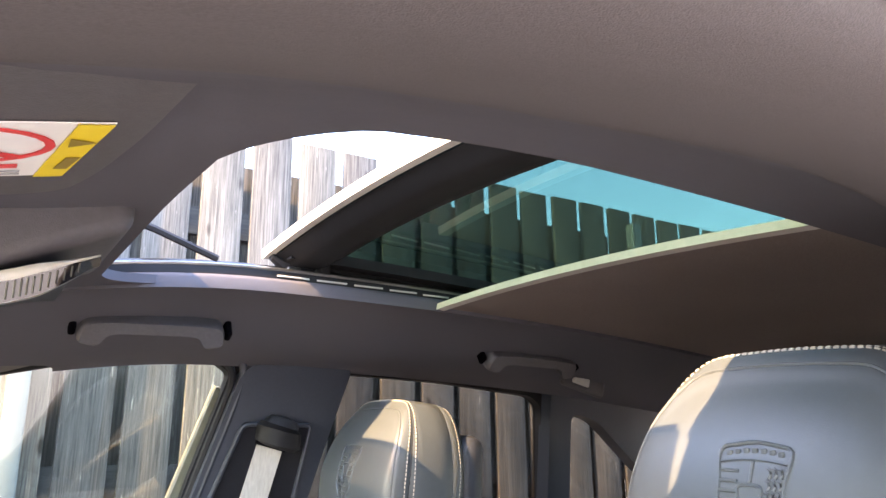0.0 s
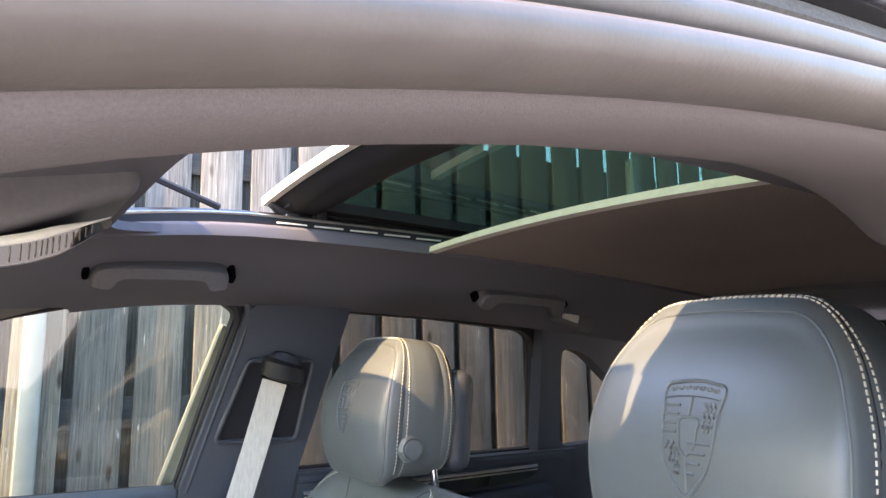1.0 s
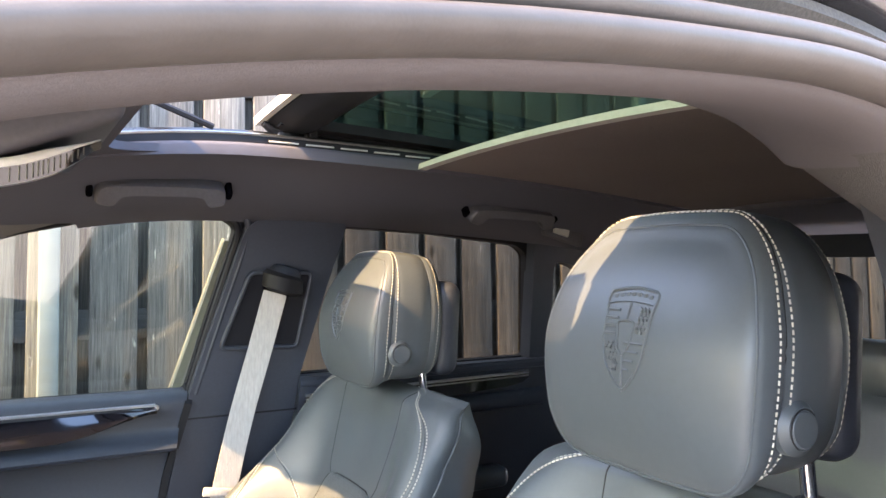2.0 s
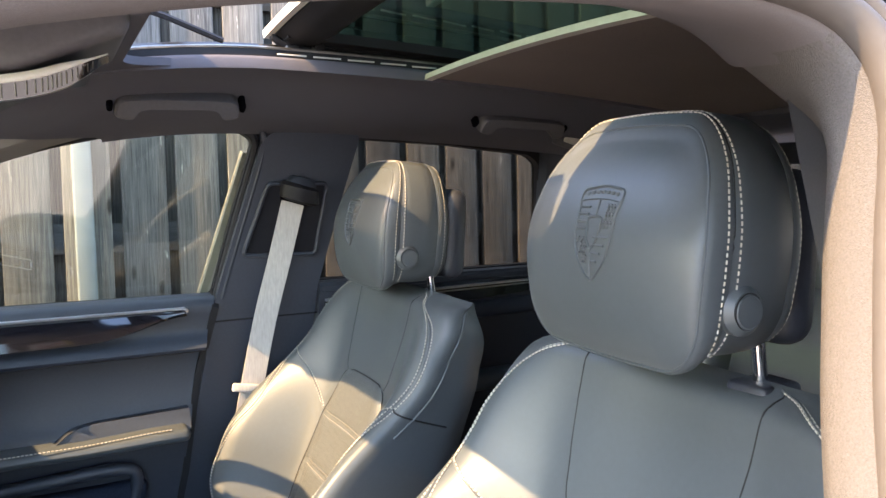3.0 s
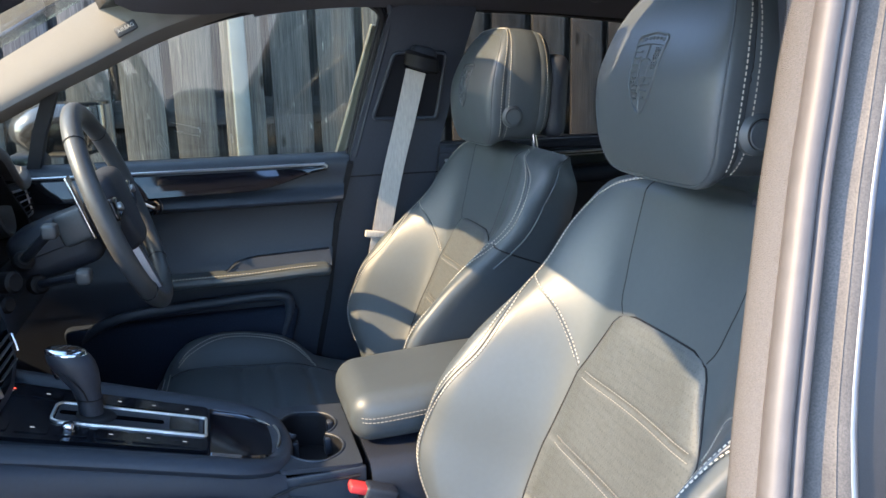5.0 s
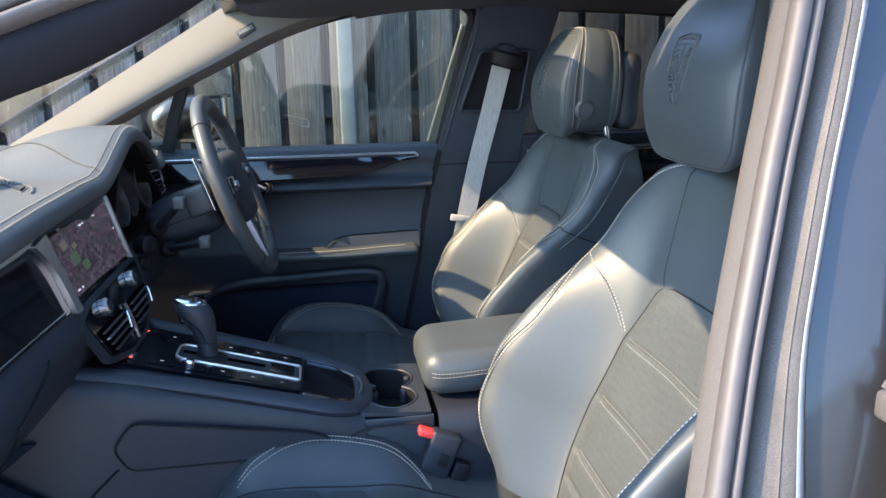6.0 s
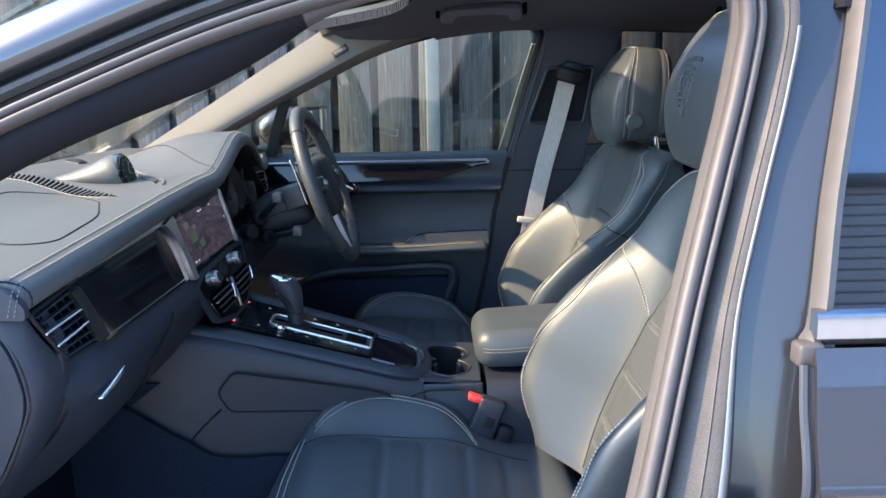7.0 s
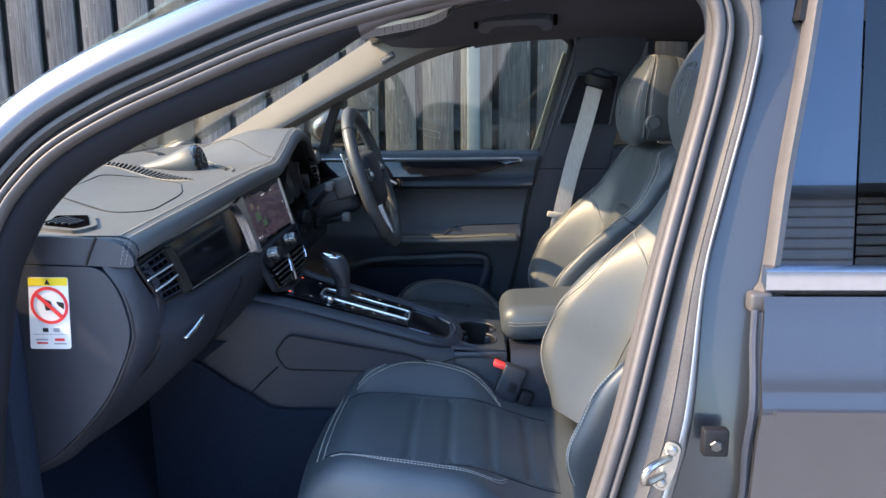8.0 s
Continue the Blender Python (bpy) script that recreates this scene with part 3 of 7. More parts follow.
jamb("a_pillar_skin", [(0.045, -0.016), (0.047, -0.002), (0.050, 0.006), (0.058, 0.010), (0.075, 0.008), (0.098, -0.006), (0.115, -0.026), (0.115, -0.05), (0.045, -0.04)], PAINT, label="glossy dark grey painted pillar", path=near_path[:split - 6])
# inner trims of the near opening
FRONT = min(range(len(near_path)), key=lambda i: (near_path[i] - Vector((-0.075, -0.66, 1.405))).length)
REAR = min(range(len(near_path)), key=lambda i: (near_path[i] - Vector((0.375, -0.64, 1.452))).length)
A_FORM = [(-0.004, -0.006), (-0.014, -0.002), (-0.022, -0.008), (-0.028, -0.015), (-0.032, -0.023), (-0.034, -0.032), (-0.032, -0.041), (-0.026, -0.050), (-0.016, -0.058), (-0.004, -0.063), (0.008, -0.066), (0.02, -0.066), (0.03, -0.06), (0.03, -0.03), (0.01, -0.006)]
R_FORM = [(-0.002, -0.006), (-0.0055, -0.008), (-0.0075, -0.014), (-0.005, -0.025), (-0.001, -0.036), (0.005, -0.047), (0.013, -0.060), (0.022, -0.073), (0.033, -0.089), (0.046, -0.105), (0.058, -0.116), (0.072, -0.125), (0.075, -0.11), (0.06, -0.05), (0.01, -0.006)]
rings = []
for i, p in enumerate(near_path[:REAR + 2]):
    way = (near_path[i + 1] - near_path[max(i - 1, 0)]).normalized()
    A, lat = jamb_axes(i, p, way)
    k = smooth(-0.20, 0.0, p.x)
    sag = table([(-0.30, 0.0), (-0.10, 0.010), (-0.04, 0.002), (0.0, 0.0), (0.05, -0.002), (0.15, 0.0)], p.x)
    rings.append([p + A * lerp(a0, a1, k) + lat * lerp(b0, b1, k) - Vector((0, 0, sag * smooth(0.02, 0.09, -b1))) for (a0, b0), (a1, b1) in zip(A_FORM, R_FORM)])
m = len(A_FORM)
bm = bmesh.new()
rows = [[bm.verts.new(q) for q in r] for r in rings[:FRONT + 1]]
for r0, r1 in zip(rows, rows[1:]):
    for j in range(m):
        bm.faces.new((r0[j], r0[(j + 1) % m], r1[(j + 1) % m], r1[j]))
part("a_pillar_trim", bm, ATRIM, car, "cloth-covered windscreen pillar trim, darkened for shade", 60)
bm = bmesh.new()
rows = [[bm.verts.new(q) for q in r] for r in rings[FRONT:]]
for r0, r1 in zip(rows, rows[1:]):
    for j in range(m):
        bm.faces.new((r0[j], r0[(j + 1) % m], r1[(j + 1) % m], r1[j]))
part("roof_rail_trim", bm, RAILCLOTH, car, "grey cloth-covered roof rail trim", 60)
B_FORM = [(-0.002, -0.003), (-0.003, -0.004), (-0.0065, -0.010), (-0.0085, -0.020), (-0.0080, -0.030), (-0.004, -0.038), (0.006, -0.044), (0.014, -0.047), (0.022, -0.050), (0.040, -0.056), (0.060, -0.060), (0.20, -0.075), (0.20, -0.06), (0.03, -0.02), (0.01, -0.006)]
bp = near_path[REAR:]
bm = bmesh.new()
rows = []
for i, p in enumerate(bp):
    A, lat = jamb_axes(i, p, (bp[min(i + 1, len(bp) - 1)] - bp[max(i - 1, 0)]).normalized())
    k = smooth(1.458, 1.385, p.z)
    rows.append([bm.verts.new(p + A * lerp(a0, a1, k) + lat * lerp(b0, b1, k)) for (a0, b0), (a1, b1) in zip(R_FORM, B_FORM)])
for r0, r1 in zip(rows, rows[1:]):
    for j in range(m):
        bm.faces.new((r0[j], r0[(j + 1) % m], r1[(j + 1) % m], r1[j]))
part("b_pillar_trim", bm, PILLARCLOTH, car, "cloth-covered inner pillar trim", 60)

# ---- far side of the cabin ----
def loft_wheel(x, y, r, half_, soft_):
    """A turned ring with rounded shoulders round a wheel's axle."""
    prof = [(-half_, r * 0.55), (-half_, r - soft_), (-half_ + soft_ * 0.4, r - soft_ * 0.2), (-half_ + soft_, r), (half_ - soft_, r), (half_ - soft_ * 0.4, r - soft_ * 0.2), (half_, r - soft_), (half_, r * 0.55)]
    bm = bmesh.new()
    rows = [[bm.verts.new((x + q * math.cos(t), y + d, 0.352 + q * math.sin(t))) for d, q in prof] for t in [2 * math.pi * k / 36 for k in range(36)]]
    for i in range(36):
        for j in range(len(prof)):
            bm.faces.new((rows[i][j], rows[i][(j + 1) % len(prof)], rows[(i + 1) % 36][(j + 1) % len(prof)], rows[(i + 1) % 36][j]))
    return bm


def far_y(z):
    return table([(0.3, 0.74), (0.7, 0.735), (0.95, 0.715), (1.08, 0.70), (1.5, 0.616), (1.6, 0.60)], z)


def side(off):
    return lambda a, b, d: (a, far_y(b) + off + d, b)


FRONT_WIN = [(-0.60, 1.124), (-0.02, 1.124), (0.295, 1.122), (0.33, 1.27), (0.378, 1.448), (0.345, 1.468), (0.296, 1.470), (0.179, 1.463), (0.062, 1.441), (-0.084, 1.402), (-0.219, 1.340), (-0.349, 1.278), (-0.56, 1.165)]
REAR_WIN = [(0.524, 1.138), (1.143, 1.143), (1.105, 1.405), (1.073, 1.426), (0.829, 1.447), (0.605, 1.455)]
QUARTER = [(1.20, 1.145), (1.56, 1.16), (1.44, 1.24), (1.25, 1.375), (1.17, 1.39)]

far_door = thing("driver_door", (0, 0.75, 0.4), "closed driver door with dark soft panel and gloss black strip", "car door")
frame_out = [(-0.80, 1.10), (0.36, 1.10), (0.42, 1.46), (0.40, 1.50), (0.15, 1.50), (-0.05, 1.455), (-0.25, 1.37), (-0.66, 1.15)]
part("window_frame", plate(frame_out, side(0.03), 0.03, [round2(FRONT_WIN, 0.012, 3)]), BLACKRUBBER, far_door, "black window frame")
part("window_glass", plate([(-0.66, 1.09), (0.34, 1.09), (0.39, 1.47), (0.30, 1.485), (0.06, 1.455), (-0.25, 1.35)], side(0.05), 0.004), CLEAR, far_door, "faintly tinted clear glass").visible_shadow = False
# the channel's pale colour stands in for sunlight on the door frame
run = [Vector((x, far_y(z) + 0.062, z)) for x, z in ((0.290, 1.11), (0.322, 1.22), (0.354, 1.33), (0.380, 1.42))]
part("window_run", sweep(run, [(-0.038, -0.012), (0.018, -0.012), (0.018, 0.02), (-0.038, 0.02)], steady((0, 1, 0))), RUNPALE, far_door, "window channel painted pale for sunlight")
rim_line = spline([(0.300, 1.118), (0.337, 1.27), (0.366, 1.38), (0.378, 1.428), (0.372, 1.455), (0.348, 1.472), (0.296, 1.474), (0.179, 1.467), (0.062, 1.445), (-0.084, 1.406), (-0.219, 1.344)], 6)
part("window_seal", tube([Vector((p.x, far_y(p.y) + 0.012, p.y)) for p in rim_line], 0.0075, 8, (0, 1, 0.1)), BLACKRUBBER, far_door, "black rubber window seal")
part("door_seal", tube([Vector((p.x + 0.014 * smooth(0.2, 0.37, p.x), far_y(p.y) - 0.006, p.y + 0.014 * smooth(1.38, 1.46, p.y))) for p in rim_line[:44]], 0.0075, 8, (0, 1, 0.1)), SOFT, far_door, "dark soft door seal")
part("quarter_post", sweep([Vector((x, far_y(z) + 0.015, z)) for x, z in ((-0.40, 1.11), (-0.372, 1.20), (-0.335, 1.29))], [(-0.013, -0.012), (0.013, -0.012), (0.013, 0.02), (-0.013, 0.02)], steady((0, 1, 0))), BLACKRUBBER, far_door, "black quarter light post")


def door_back(z):
    return table([(0.45, 0.16), (0.75, 0.222), (0.95, 0.255), (1.122, 0.295)], z)


def panel_y(z):
    return table([(0.45, 0.725), (0.60, 0.715), (0.78, 0.70), (0.83, 0.69), (0.86, 0.688), (0.90, 0.708), (0.98, 0.712), (1.003, 0.707), (1.010, 0.680), (1.014, 0.667), (1.020, 0.664), (1.03, 0.669), (1.046, 0.682), (1.06, 0.686), (1.10, 0.678), (1.115, 0.682), (1.124, 0.70), (1.126, 0.725)], z)


ZP = [0.45, 0.60, 0.72, 0.78, 0.82, 0.845, 0.86, 0.875, 0.90, 0.94, 0.98, 1.003, 1.007, 1.010, 1.0125, 1.0145, 1.017, 1.020, 1.024, 1.030, 1.038, 1.046, 1.06, 1.085, 1.10, 1.11, 1.117, 1.122, 1.125, 1.126]


def door_fn(u, v):
    i = v * (len(ZP) - 1)
    z = lerp(ZP[int(i)], ZP[min(int(i) + 1, len(ZP) - 1)], i - int(i))
    return (lerp(-0.75, door_back(z), u), panel_y(z), z)


part("door_panel", sheet(door_fn, 24, len(ZP) - 1, 0.02), SOFT, far_door, "dark soft-touch panel")


def strip_fn(u, v):
    """A bowed strip that runs to a point at its rear end."""
    x = lerp(-0.44, 0.234, u)
    low = 1.047 + 0.003 * smooth(-0.2, 0.1, x) + 0.040 * smooth(0.02, 0.236, x) ** 1.6
    z = lerp(low, 1.092 + 0.002 * (x + 0.4), v)
    return (x, 0.676 - 0.016 * (1 - v) - 0.0008 * math.sin(math.pi * v), z)


part("gloss_strip", sheet(strip_fn, 40, 10, -0.006), GLOSS, far_door, "piano black trim strip", sharp=60)
for z0, r in ((1.103, 0.0034), (1.0905, 0.0026)):
    part("chrome_line", tube([Vector((x, -0.002 + panel_y(z0) - 0.006, z0 + 0.002 * (x + 0.4))) for x in (-0.42, -0.2, 0.0, 0.12, 0.2, 0.232)], r, 6), SATIN, far_door, "bright chrome line")
part("chrome_end", tube(spline([(0.228, 0.676, 1.1043), (0.238, 0.676, 1.098), (0.228, 0.678, 1.0918)], 5), 0.0028, 6), SATIN, far_door)
part("armrest", rbox((0.03, 0.668, 0.846), (0.40, 0.075, 0.026), 0.015, 3, (6, 1, 1), f=lambda p: (p.x, p.y - 0.01 * smooth(-0.1, 0.15, p.x), p.z + 0.006 * smooth(0.0, 0.15, p.x))), LEATHER, far_door, "padded leather armrest")
part("grip_pad", plate(round2([(-0.022, 0.852), (0.012, 0.879), (0.05, 0.886), (0.236, 0.892), (0.236, 0.852)], [0.004, 0.014, 0.02, 0.004, 0.004], 4), lambda a, b, d: (a, 0.705 - d * (1 - 0.4 * smooth(0.862, 0.892, b)), b), 0.040), SOFT, far_door, "dark moulded grip above the armrest")
part("armrest_stitching", dashes([Vector((x, 0.6305, 0.861 + 0.006 * smooth(0.03, 0.18, x))) for x in [-0.14 + 0.02 * k for k in range(18)]]), THREAD, far_door)
part("door_pocket", rbox((-0.12, 0.69, 0.66), (0.50, 0.05, 0.19), 0.02, 3, (3, 1, 2), f=lambda p: (p.x + 0.25 * (p.z) * (1 if p.x > 0 else -0.6), p.y, p.z)), CARPET, far_door, "dark lined door pocket")
part("pocket_rim", tube(spline([(-0.40, 0.694, 0.56), (-0.375, 0.684, 0.66), (-0.33, 0.676, 0.735), (-0.24, 0.672, 0.772), (-0.05, 0.670, 0.786), (0.09, 0.670, 0.790), (0.128, 0.672, 0.768), (0.112, 0.676, 0.700), (0.07, 0.682, 0.62), (0.02, 0.690, 0.565)], 8), 0.013, 10), SOFT, far_door, "soft rounded pocket edge")
part("door_gap", sweep([Vector((door_back(z) + 0.004, panel_y(z) + 0.008, z)) for z in (0.45, 0.6, 0.75, 0.95, 1.10, 1.125)], [(-0.007, -0.012), (0.007, -0.012), (0.007, 0.02), (-0.007, 0.02)], steady((0, 1, 0))), BLACKRUBBER, far_door)
part("outer_skin", plate([(-0.85, 0.42), (0.20, 0.42), (0.36, 1.10), (-0.80, 1.10)], lambda a, b, d: (a, 0.80 - 0.06 * smooth(0.8, 1.15, b) + 0.04 * smooth(0.4, 0.8, b) + d, b), 0.006), PAINT, far_door)

PULL = round2([(-0.222, 1.056), (-0.160, 1.058), (-0.134, 1.030), (-0.152, 1.004), (-0.215, 1.004)], 0.014, 5)
pull = part("door_pull", plate(PULL, lambda a, b, d: (a, panel_y(b) - 0.004 - d, b), 0.012), SOFT, far_door, "oval door release recess")
part("pull_well", plate([(p[0] * 0.86 - 0.0250, 1.030 + (p[1] - 1.030) * 0.80) for p in PULL], lambda a, b, d: (a, panel_y(b) - 0.0165 - d, b), 0.001), GLOSS, pull)
part("release_lever", tube([Vector((-0.205, panel_y(1.04) - 0.022, 1.046)), Vector((-0.18, panel_y(1.04) - 0.026, 1.040)), Vector((-0.155, panel_y(1.03) - 0.024, 1.028))], 0.0035, 8), SATIN, pull, "chrome release lever")

mirror = thing("door_mirror", (-0.40, 0.94, 1.06), "oval exterior door mirror with black gloss housing", "mirror")
part("housing", rbox((-0.392, 0.955, 1.19), (0.19, 0.23, 0.135), 0.062, 6, (3, 3, 3), f=lambda p: (p.x - 0.10 * (p.y), p.y, p.z * (1 - 0.15 * smooth(-0.05, 0.1, p.y)) * (1 - 0.35 * smooth(0.0, 0.1, -p.x)))), PAINT, mirror)
part("glass_rim", rbox((-0.300, 0.955, 1.19), (0.012, 0.20, 0.128), 0.0059, 3, m=Matrix.Rotation(radians(-14), 3, "Z")), GLOSS, mirror, "black gloss rim")
part("mirror_glass", rbox((-0.295, 0.955, 1.19), (0.006, 0.178, 0.108), 0.0028, 1, m=Matrix.Rotation(radians(-14), 3, "Z")), MIRROR, mirror, "mirror glass")
part("mirror_foot", rbox((-0.43, 0.81, 1.12), (0.08, 0.12, 0.05), 0.018, 3), PLASTIC, mirror)

# pillars and rear of the far side
lo = [(0.07, 1.444), (-0.084, 1.394), (-0.219, 1.332), (-0.349, 1.270), (-0.50, 1.192), (-0.70, 1.085)]
hi = [(0.02, 1.555), (-0.165, 1.49), (-0.34, 1.392), (-0.46, 1.322), (-0.60, 1.240), (-0.80, 1.125)]
lo3, hi3 = spline([(x, far_y(z) - 0.004, z) for x, z in lo], 5), spline([(x, far_y(z) + 0.03, z + 0.008) for x, z in hi], 5)


def a_trim(u, v):
    i = min(int(u * (len(lo3) - 1)), len(lo3) - 2)
    f = u * (len(lo3) - 1) - i
    a, b = lo3[i].lerp(lo3[i + 1], f), hi3[i].lerp(hi3[i + 1], f)
    p = a.lerp(b, v)
    return p + Vector((0.0, -0.040 * math.sin(math.pi * v ** 0.6) + 0.02 * (1 - smooth(0, 0.15, v)), 0.0))


part("a_pillar_trim", sheet(a_trim, 25, 12, -0.01), FARCLOTH, car, "cloth-covered windscreen pillar trim, lightened for sun")
spot = min((a_trim(i / 60, j / 30) for i in range(61) for j in range(31)), key=lambda p: (p.x + 0.168) ** 2 + (p.z - 1.411) ** 2)
PLATE_AT = Matrix.Translation((spot.x, spot.y - 0.001, spot.z)) @ Matrix.Rotation(radians(-27), 4, "Y") @ Matrix.Rotation(radians(-12), 4, "X")
part("airbag_plate", rbox(PLATE_AT.translation, (0.046, 0.006, 0.021), 0.0029, 1, m=PLATE_AT.to_3x3()), PLASTIC, car, "small oval airbag plate")
cu = bpy.data.curves.new("airbag_text", "FONT")
cu.body, cu.size, cu.extrude, cu.align_x, cu.align_y = "AIRBAG", 0.0105, 0.0002, "CENTER", "CENTER"
cu.materials.append(GREYINK)
word = new("airbag_text", cu)
word.parent = car
word.matrix_parent_inverse = Matrix.Translation(-BASE[car.name])
word.matrix_basis = PLATE_AT @ Matrix.Translation((0, -0.0042, 0)) @ Matrix.Rotation(radians(90), 4, "X")
part("header_corner", sheet(lambda u, v: hi3[int(u * 6 + 0.5)].lerp(Vector(headliner(lerp(0.12, -0.165, u), lerp(0.56, 0.46, u))) + Vector((0, 0, 0.004)), v), 6, 6, -0.004), CLOTH, car, "cloth corner above the windscreen pillar")

B_TRIM = round2([(0.385, 1.44), (0.404, 1.462), (0.60, 1.466), (0.565, 1.33), (0.520, 1.138), (0.50, 0.95), (0.50, 0.50), (0.17, 0.50), (0.24, 0.80), (0.298, 1.125)], 0.02, 4)
part("b_pillar_far_trim", plate(B_TRIM, side(-0.012), 0.04), SOFT, car, "dark pillar trim with belt outlet")
part("b_pillar_seam", rbox((0.40, far_y(1.07) - 0.013, 1.068), (0.24, 0.003, 0.004), 0.001, 1), BLACKRUBBER, car)
RECESS = round2([(0.398, 1.358), (0.525, 1.358), (0.505, 1.205), (0.348, 1.208)], 0.012, 4)
# flat plate; its dark colour stands in for a shaded recess
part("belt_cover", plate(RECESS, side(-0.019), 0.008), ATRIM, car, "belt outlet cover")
part("cover_frame", sweep([Vector((x, far_y(z) - 0.022, z)) for x, z in RECESS], circle(0.0045, 8), steady((0, 1, 0)), True), SOFT, car)

rear_door = thing("rear_door", (0.8, 0.76, 0.4), "closed rear door with dark panel and bright trim strip", "car door")
part("window_frame", plate(round2([(0.50, 1.10), (1.19, 1.10), (1.15, 1.43), (1.08, 1.47), (0.60, 1.49)], 0.02, 3), side(0.03), 0.03, [round2(REAR_WIN, 0.015, 4)]), BLACKRUBBER, rear_door)
part("window_glass", plate([(0.50, 1.10), (1.18, 1.10), (1.14, 1.44), (0.60, 1.48)], side(0.05), 0.004), PRIVACY, rear_door, "dark privacy glass").visible_shadow = False
part("door_panel", plate([(0.50, 0.45), (1.20, 0.55), (1.24, 1.141), (0.52, 1.138)], side(-0.02), 0.035), SOFT, rear_door)
part("sill_roll", tube([Vector((x, far_y(1.13) - 0.012, 1.126 + 0.004 * (x - 0.5))) for x in (0.52, 0.75, 1.0, 1.2)], 0.014, 8), SOFT, rear_door)
part("gloss_strip", plate([(0.53, 1.096), (1.112, 1.104), (1.115, 1.098), (1.095, 1.085), (1.046, 1.077), (0.866, 1.068), (0.53, 1.055)], lambda a, b, d: (a, 0.668 - d, b), 0.006), GLOSS, rear_door, "piano black trim strip")
for dz, r in ((0.0, 0.0040), (-0.0085, 0.0020)):
    part("chrome_line", tube([Vector((x, 0.661, 1.0985 + 0.0195 * (x - 0.53) + dz)) for x in (0.53, 0.8, 1.0, 1.112)], r, 6), SATIN, rear_door, "bright chrome line")
part("ledge", sweep([Vector((x, 0.672, 1.040 + 0.022 * (x - 0.87))) for x in (0.53, 0.7, 0.9, 1.05, 1.16)], circle(0.013, 12, 0.022), steady((0, 0, 1))), SOFT, rear_door, "soft dark ledge")
part("armrest", rbox((0.80, 0.68, 0.86), (0.5, 0.07, 0.05), 0.02, 3), LEATHER, rear_door)

C_TRIM = round2([(1.14, 1.06), (1.75, 1.06), (1.75, 1.50), (1.10, 1.48)], 0.02, 3)
part("c_pillar_trim", plate(C_TRIM, side(-0.004), 0.04, [round2(QUARTER, 0.03, 4)]), SOFT, car, "dark rear pillar trim")
part("quarter_glass", plate([(1.15, 1.12), (1.62, 1.12), (1.5, 1.25), (1.2, 1.43)], side(0.045), 0.004), PRIVACY, car).visible_shadow = False
part("rear_side_lower", plate([(1.10, 0.35), (1.85, 0.35), (1.85, 1.07), (1.10, 1.07)], side(0.0), 0.03), PLASTIC, car)
part("tailgate", plate(round2([(-0.62, 0.40), (0.62, 0.40), (0.64, 1.08), (0.50, 1.45), (-0.50, 1.45), (-0.64, 1.08)], 0.05, 4), lambda a, b, d: (1.80 + d - 0.25 * smooth(1.05, 1.5, b), a, b), 0.04, [round2([(-0.53, 1.10), (0.53, 1.10), (0.45, 1.40), (-0.45, 1.40)], 0.05, 4)]), PLASTIC, car)
part("rear_screen", plate([(-0.56, 1.08), (0.56, 1.08), (0.47, 1.42), (-0.47, 1.42)], lambda a, b, d: (1.835 + d - 0.25 * smooth(1.05, 1.5, b), a, b), 0.004), PRIVACY, car).visible_shadow = False
part("floor", rbox((0.45, 0, 0.33), (2.9, 1.46, 0.06), 0.02, 1), CARPET, car, "dark navy carpet")
part("sill_near", rbox((0.3, -0.80, 0.40), (2.6, 0.16, 0.14), 0.03, 3), JAMB, car)
part("sill_far", rbox((0.3, 0.78, 0.40), (2.6, 0.12, 0.14), 0.03, 3), JAMB, car)
part("bulkhead", rbox((-0.93, 0, 0.66), (0.06, 1.46, 0.72), 0.02, 1), CARPET, car)
part("toe_board", sheet(lambda u, v: (lerp(-0.50, -0.90, u), lerp(-0.68, 0.70, v), 0.365 + 0.36 * u ** 1.4), 10, 8, 0.01), CARPET, car, "dark navy carpeted toe board")
part("footwell_side", rbox((-0.75, -0.70, 0.68), (0.4, 0.06, 0.72), 0.02, 1), CARPET, car)
part("footwell_side", rbox((-0.80, 0.73, 0.68), (0.3, 0.06, 0.72), 0.02, 1), CARPET, car)

# windscreen
WS = lambda u, v: (lerp(-1.06, -0.165, u) - 0.05 * (1 - (2 * v - 1) ** 2) * (1 - u), lerp(-0.715 + 0.10 * u, 0.755 - 0.09 * u, v), lerp(1.02, 1.527, u) + 0.02 * (1 - (2 * v - 1) ** 2) * u)
part("windscreen", sheet(WS, 12, 16, 0.005), CLEAR, car, "clear laminated windscreen").visible_shadow = False
part("bonnet", sheet(lambda u, v: (lerp(-2.1, -1.05, u), lerp(-0.78, 0.78, v), lerp(0.82, 1.02, math.sqrt(u)) - 0.06 * (2 * v - 1) ** 4), 12, 12, 0.02), PAINT, car)
part("far_a_pillar_skin", tube(spline([(-1.05, 0.765, 0.96), (-0.70, 0.74, 1.155), (-0.35, 0.70, 1.36), (-0.10, 0.675, 1.465), (0.2, 0.65, 1.525)], 6), 0.032, 10), PAINT, car)

# ---- near rear door and pillar fittings ----
near_rear = thing("rear_passenger_door", (0.9, -0.8, 0.4), "closed dark grey rear door with chrome window strip", "car door")


def skin_y(z):
    return table([(0.3, -0.82), (0.47, -0.840), (0.70, -0.844), (0.82, -0.848), (0.90, -0.853), (0.945, -0.858), (0.957, -0.858), (0.966, -0.852), (1.06, -0.805), (1.08, -0.79), (1.11, -0.775)], z)


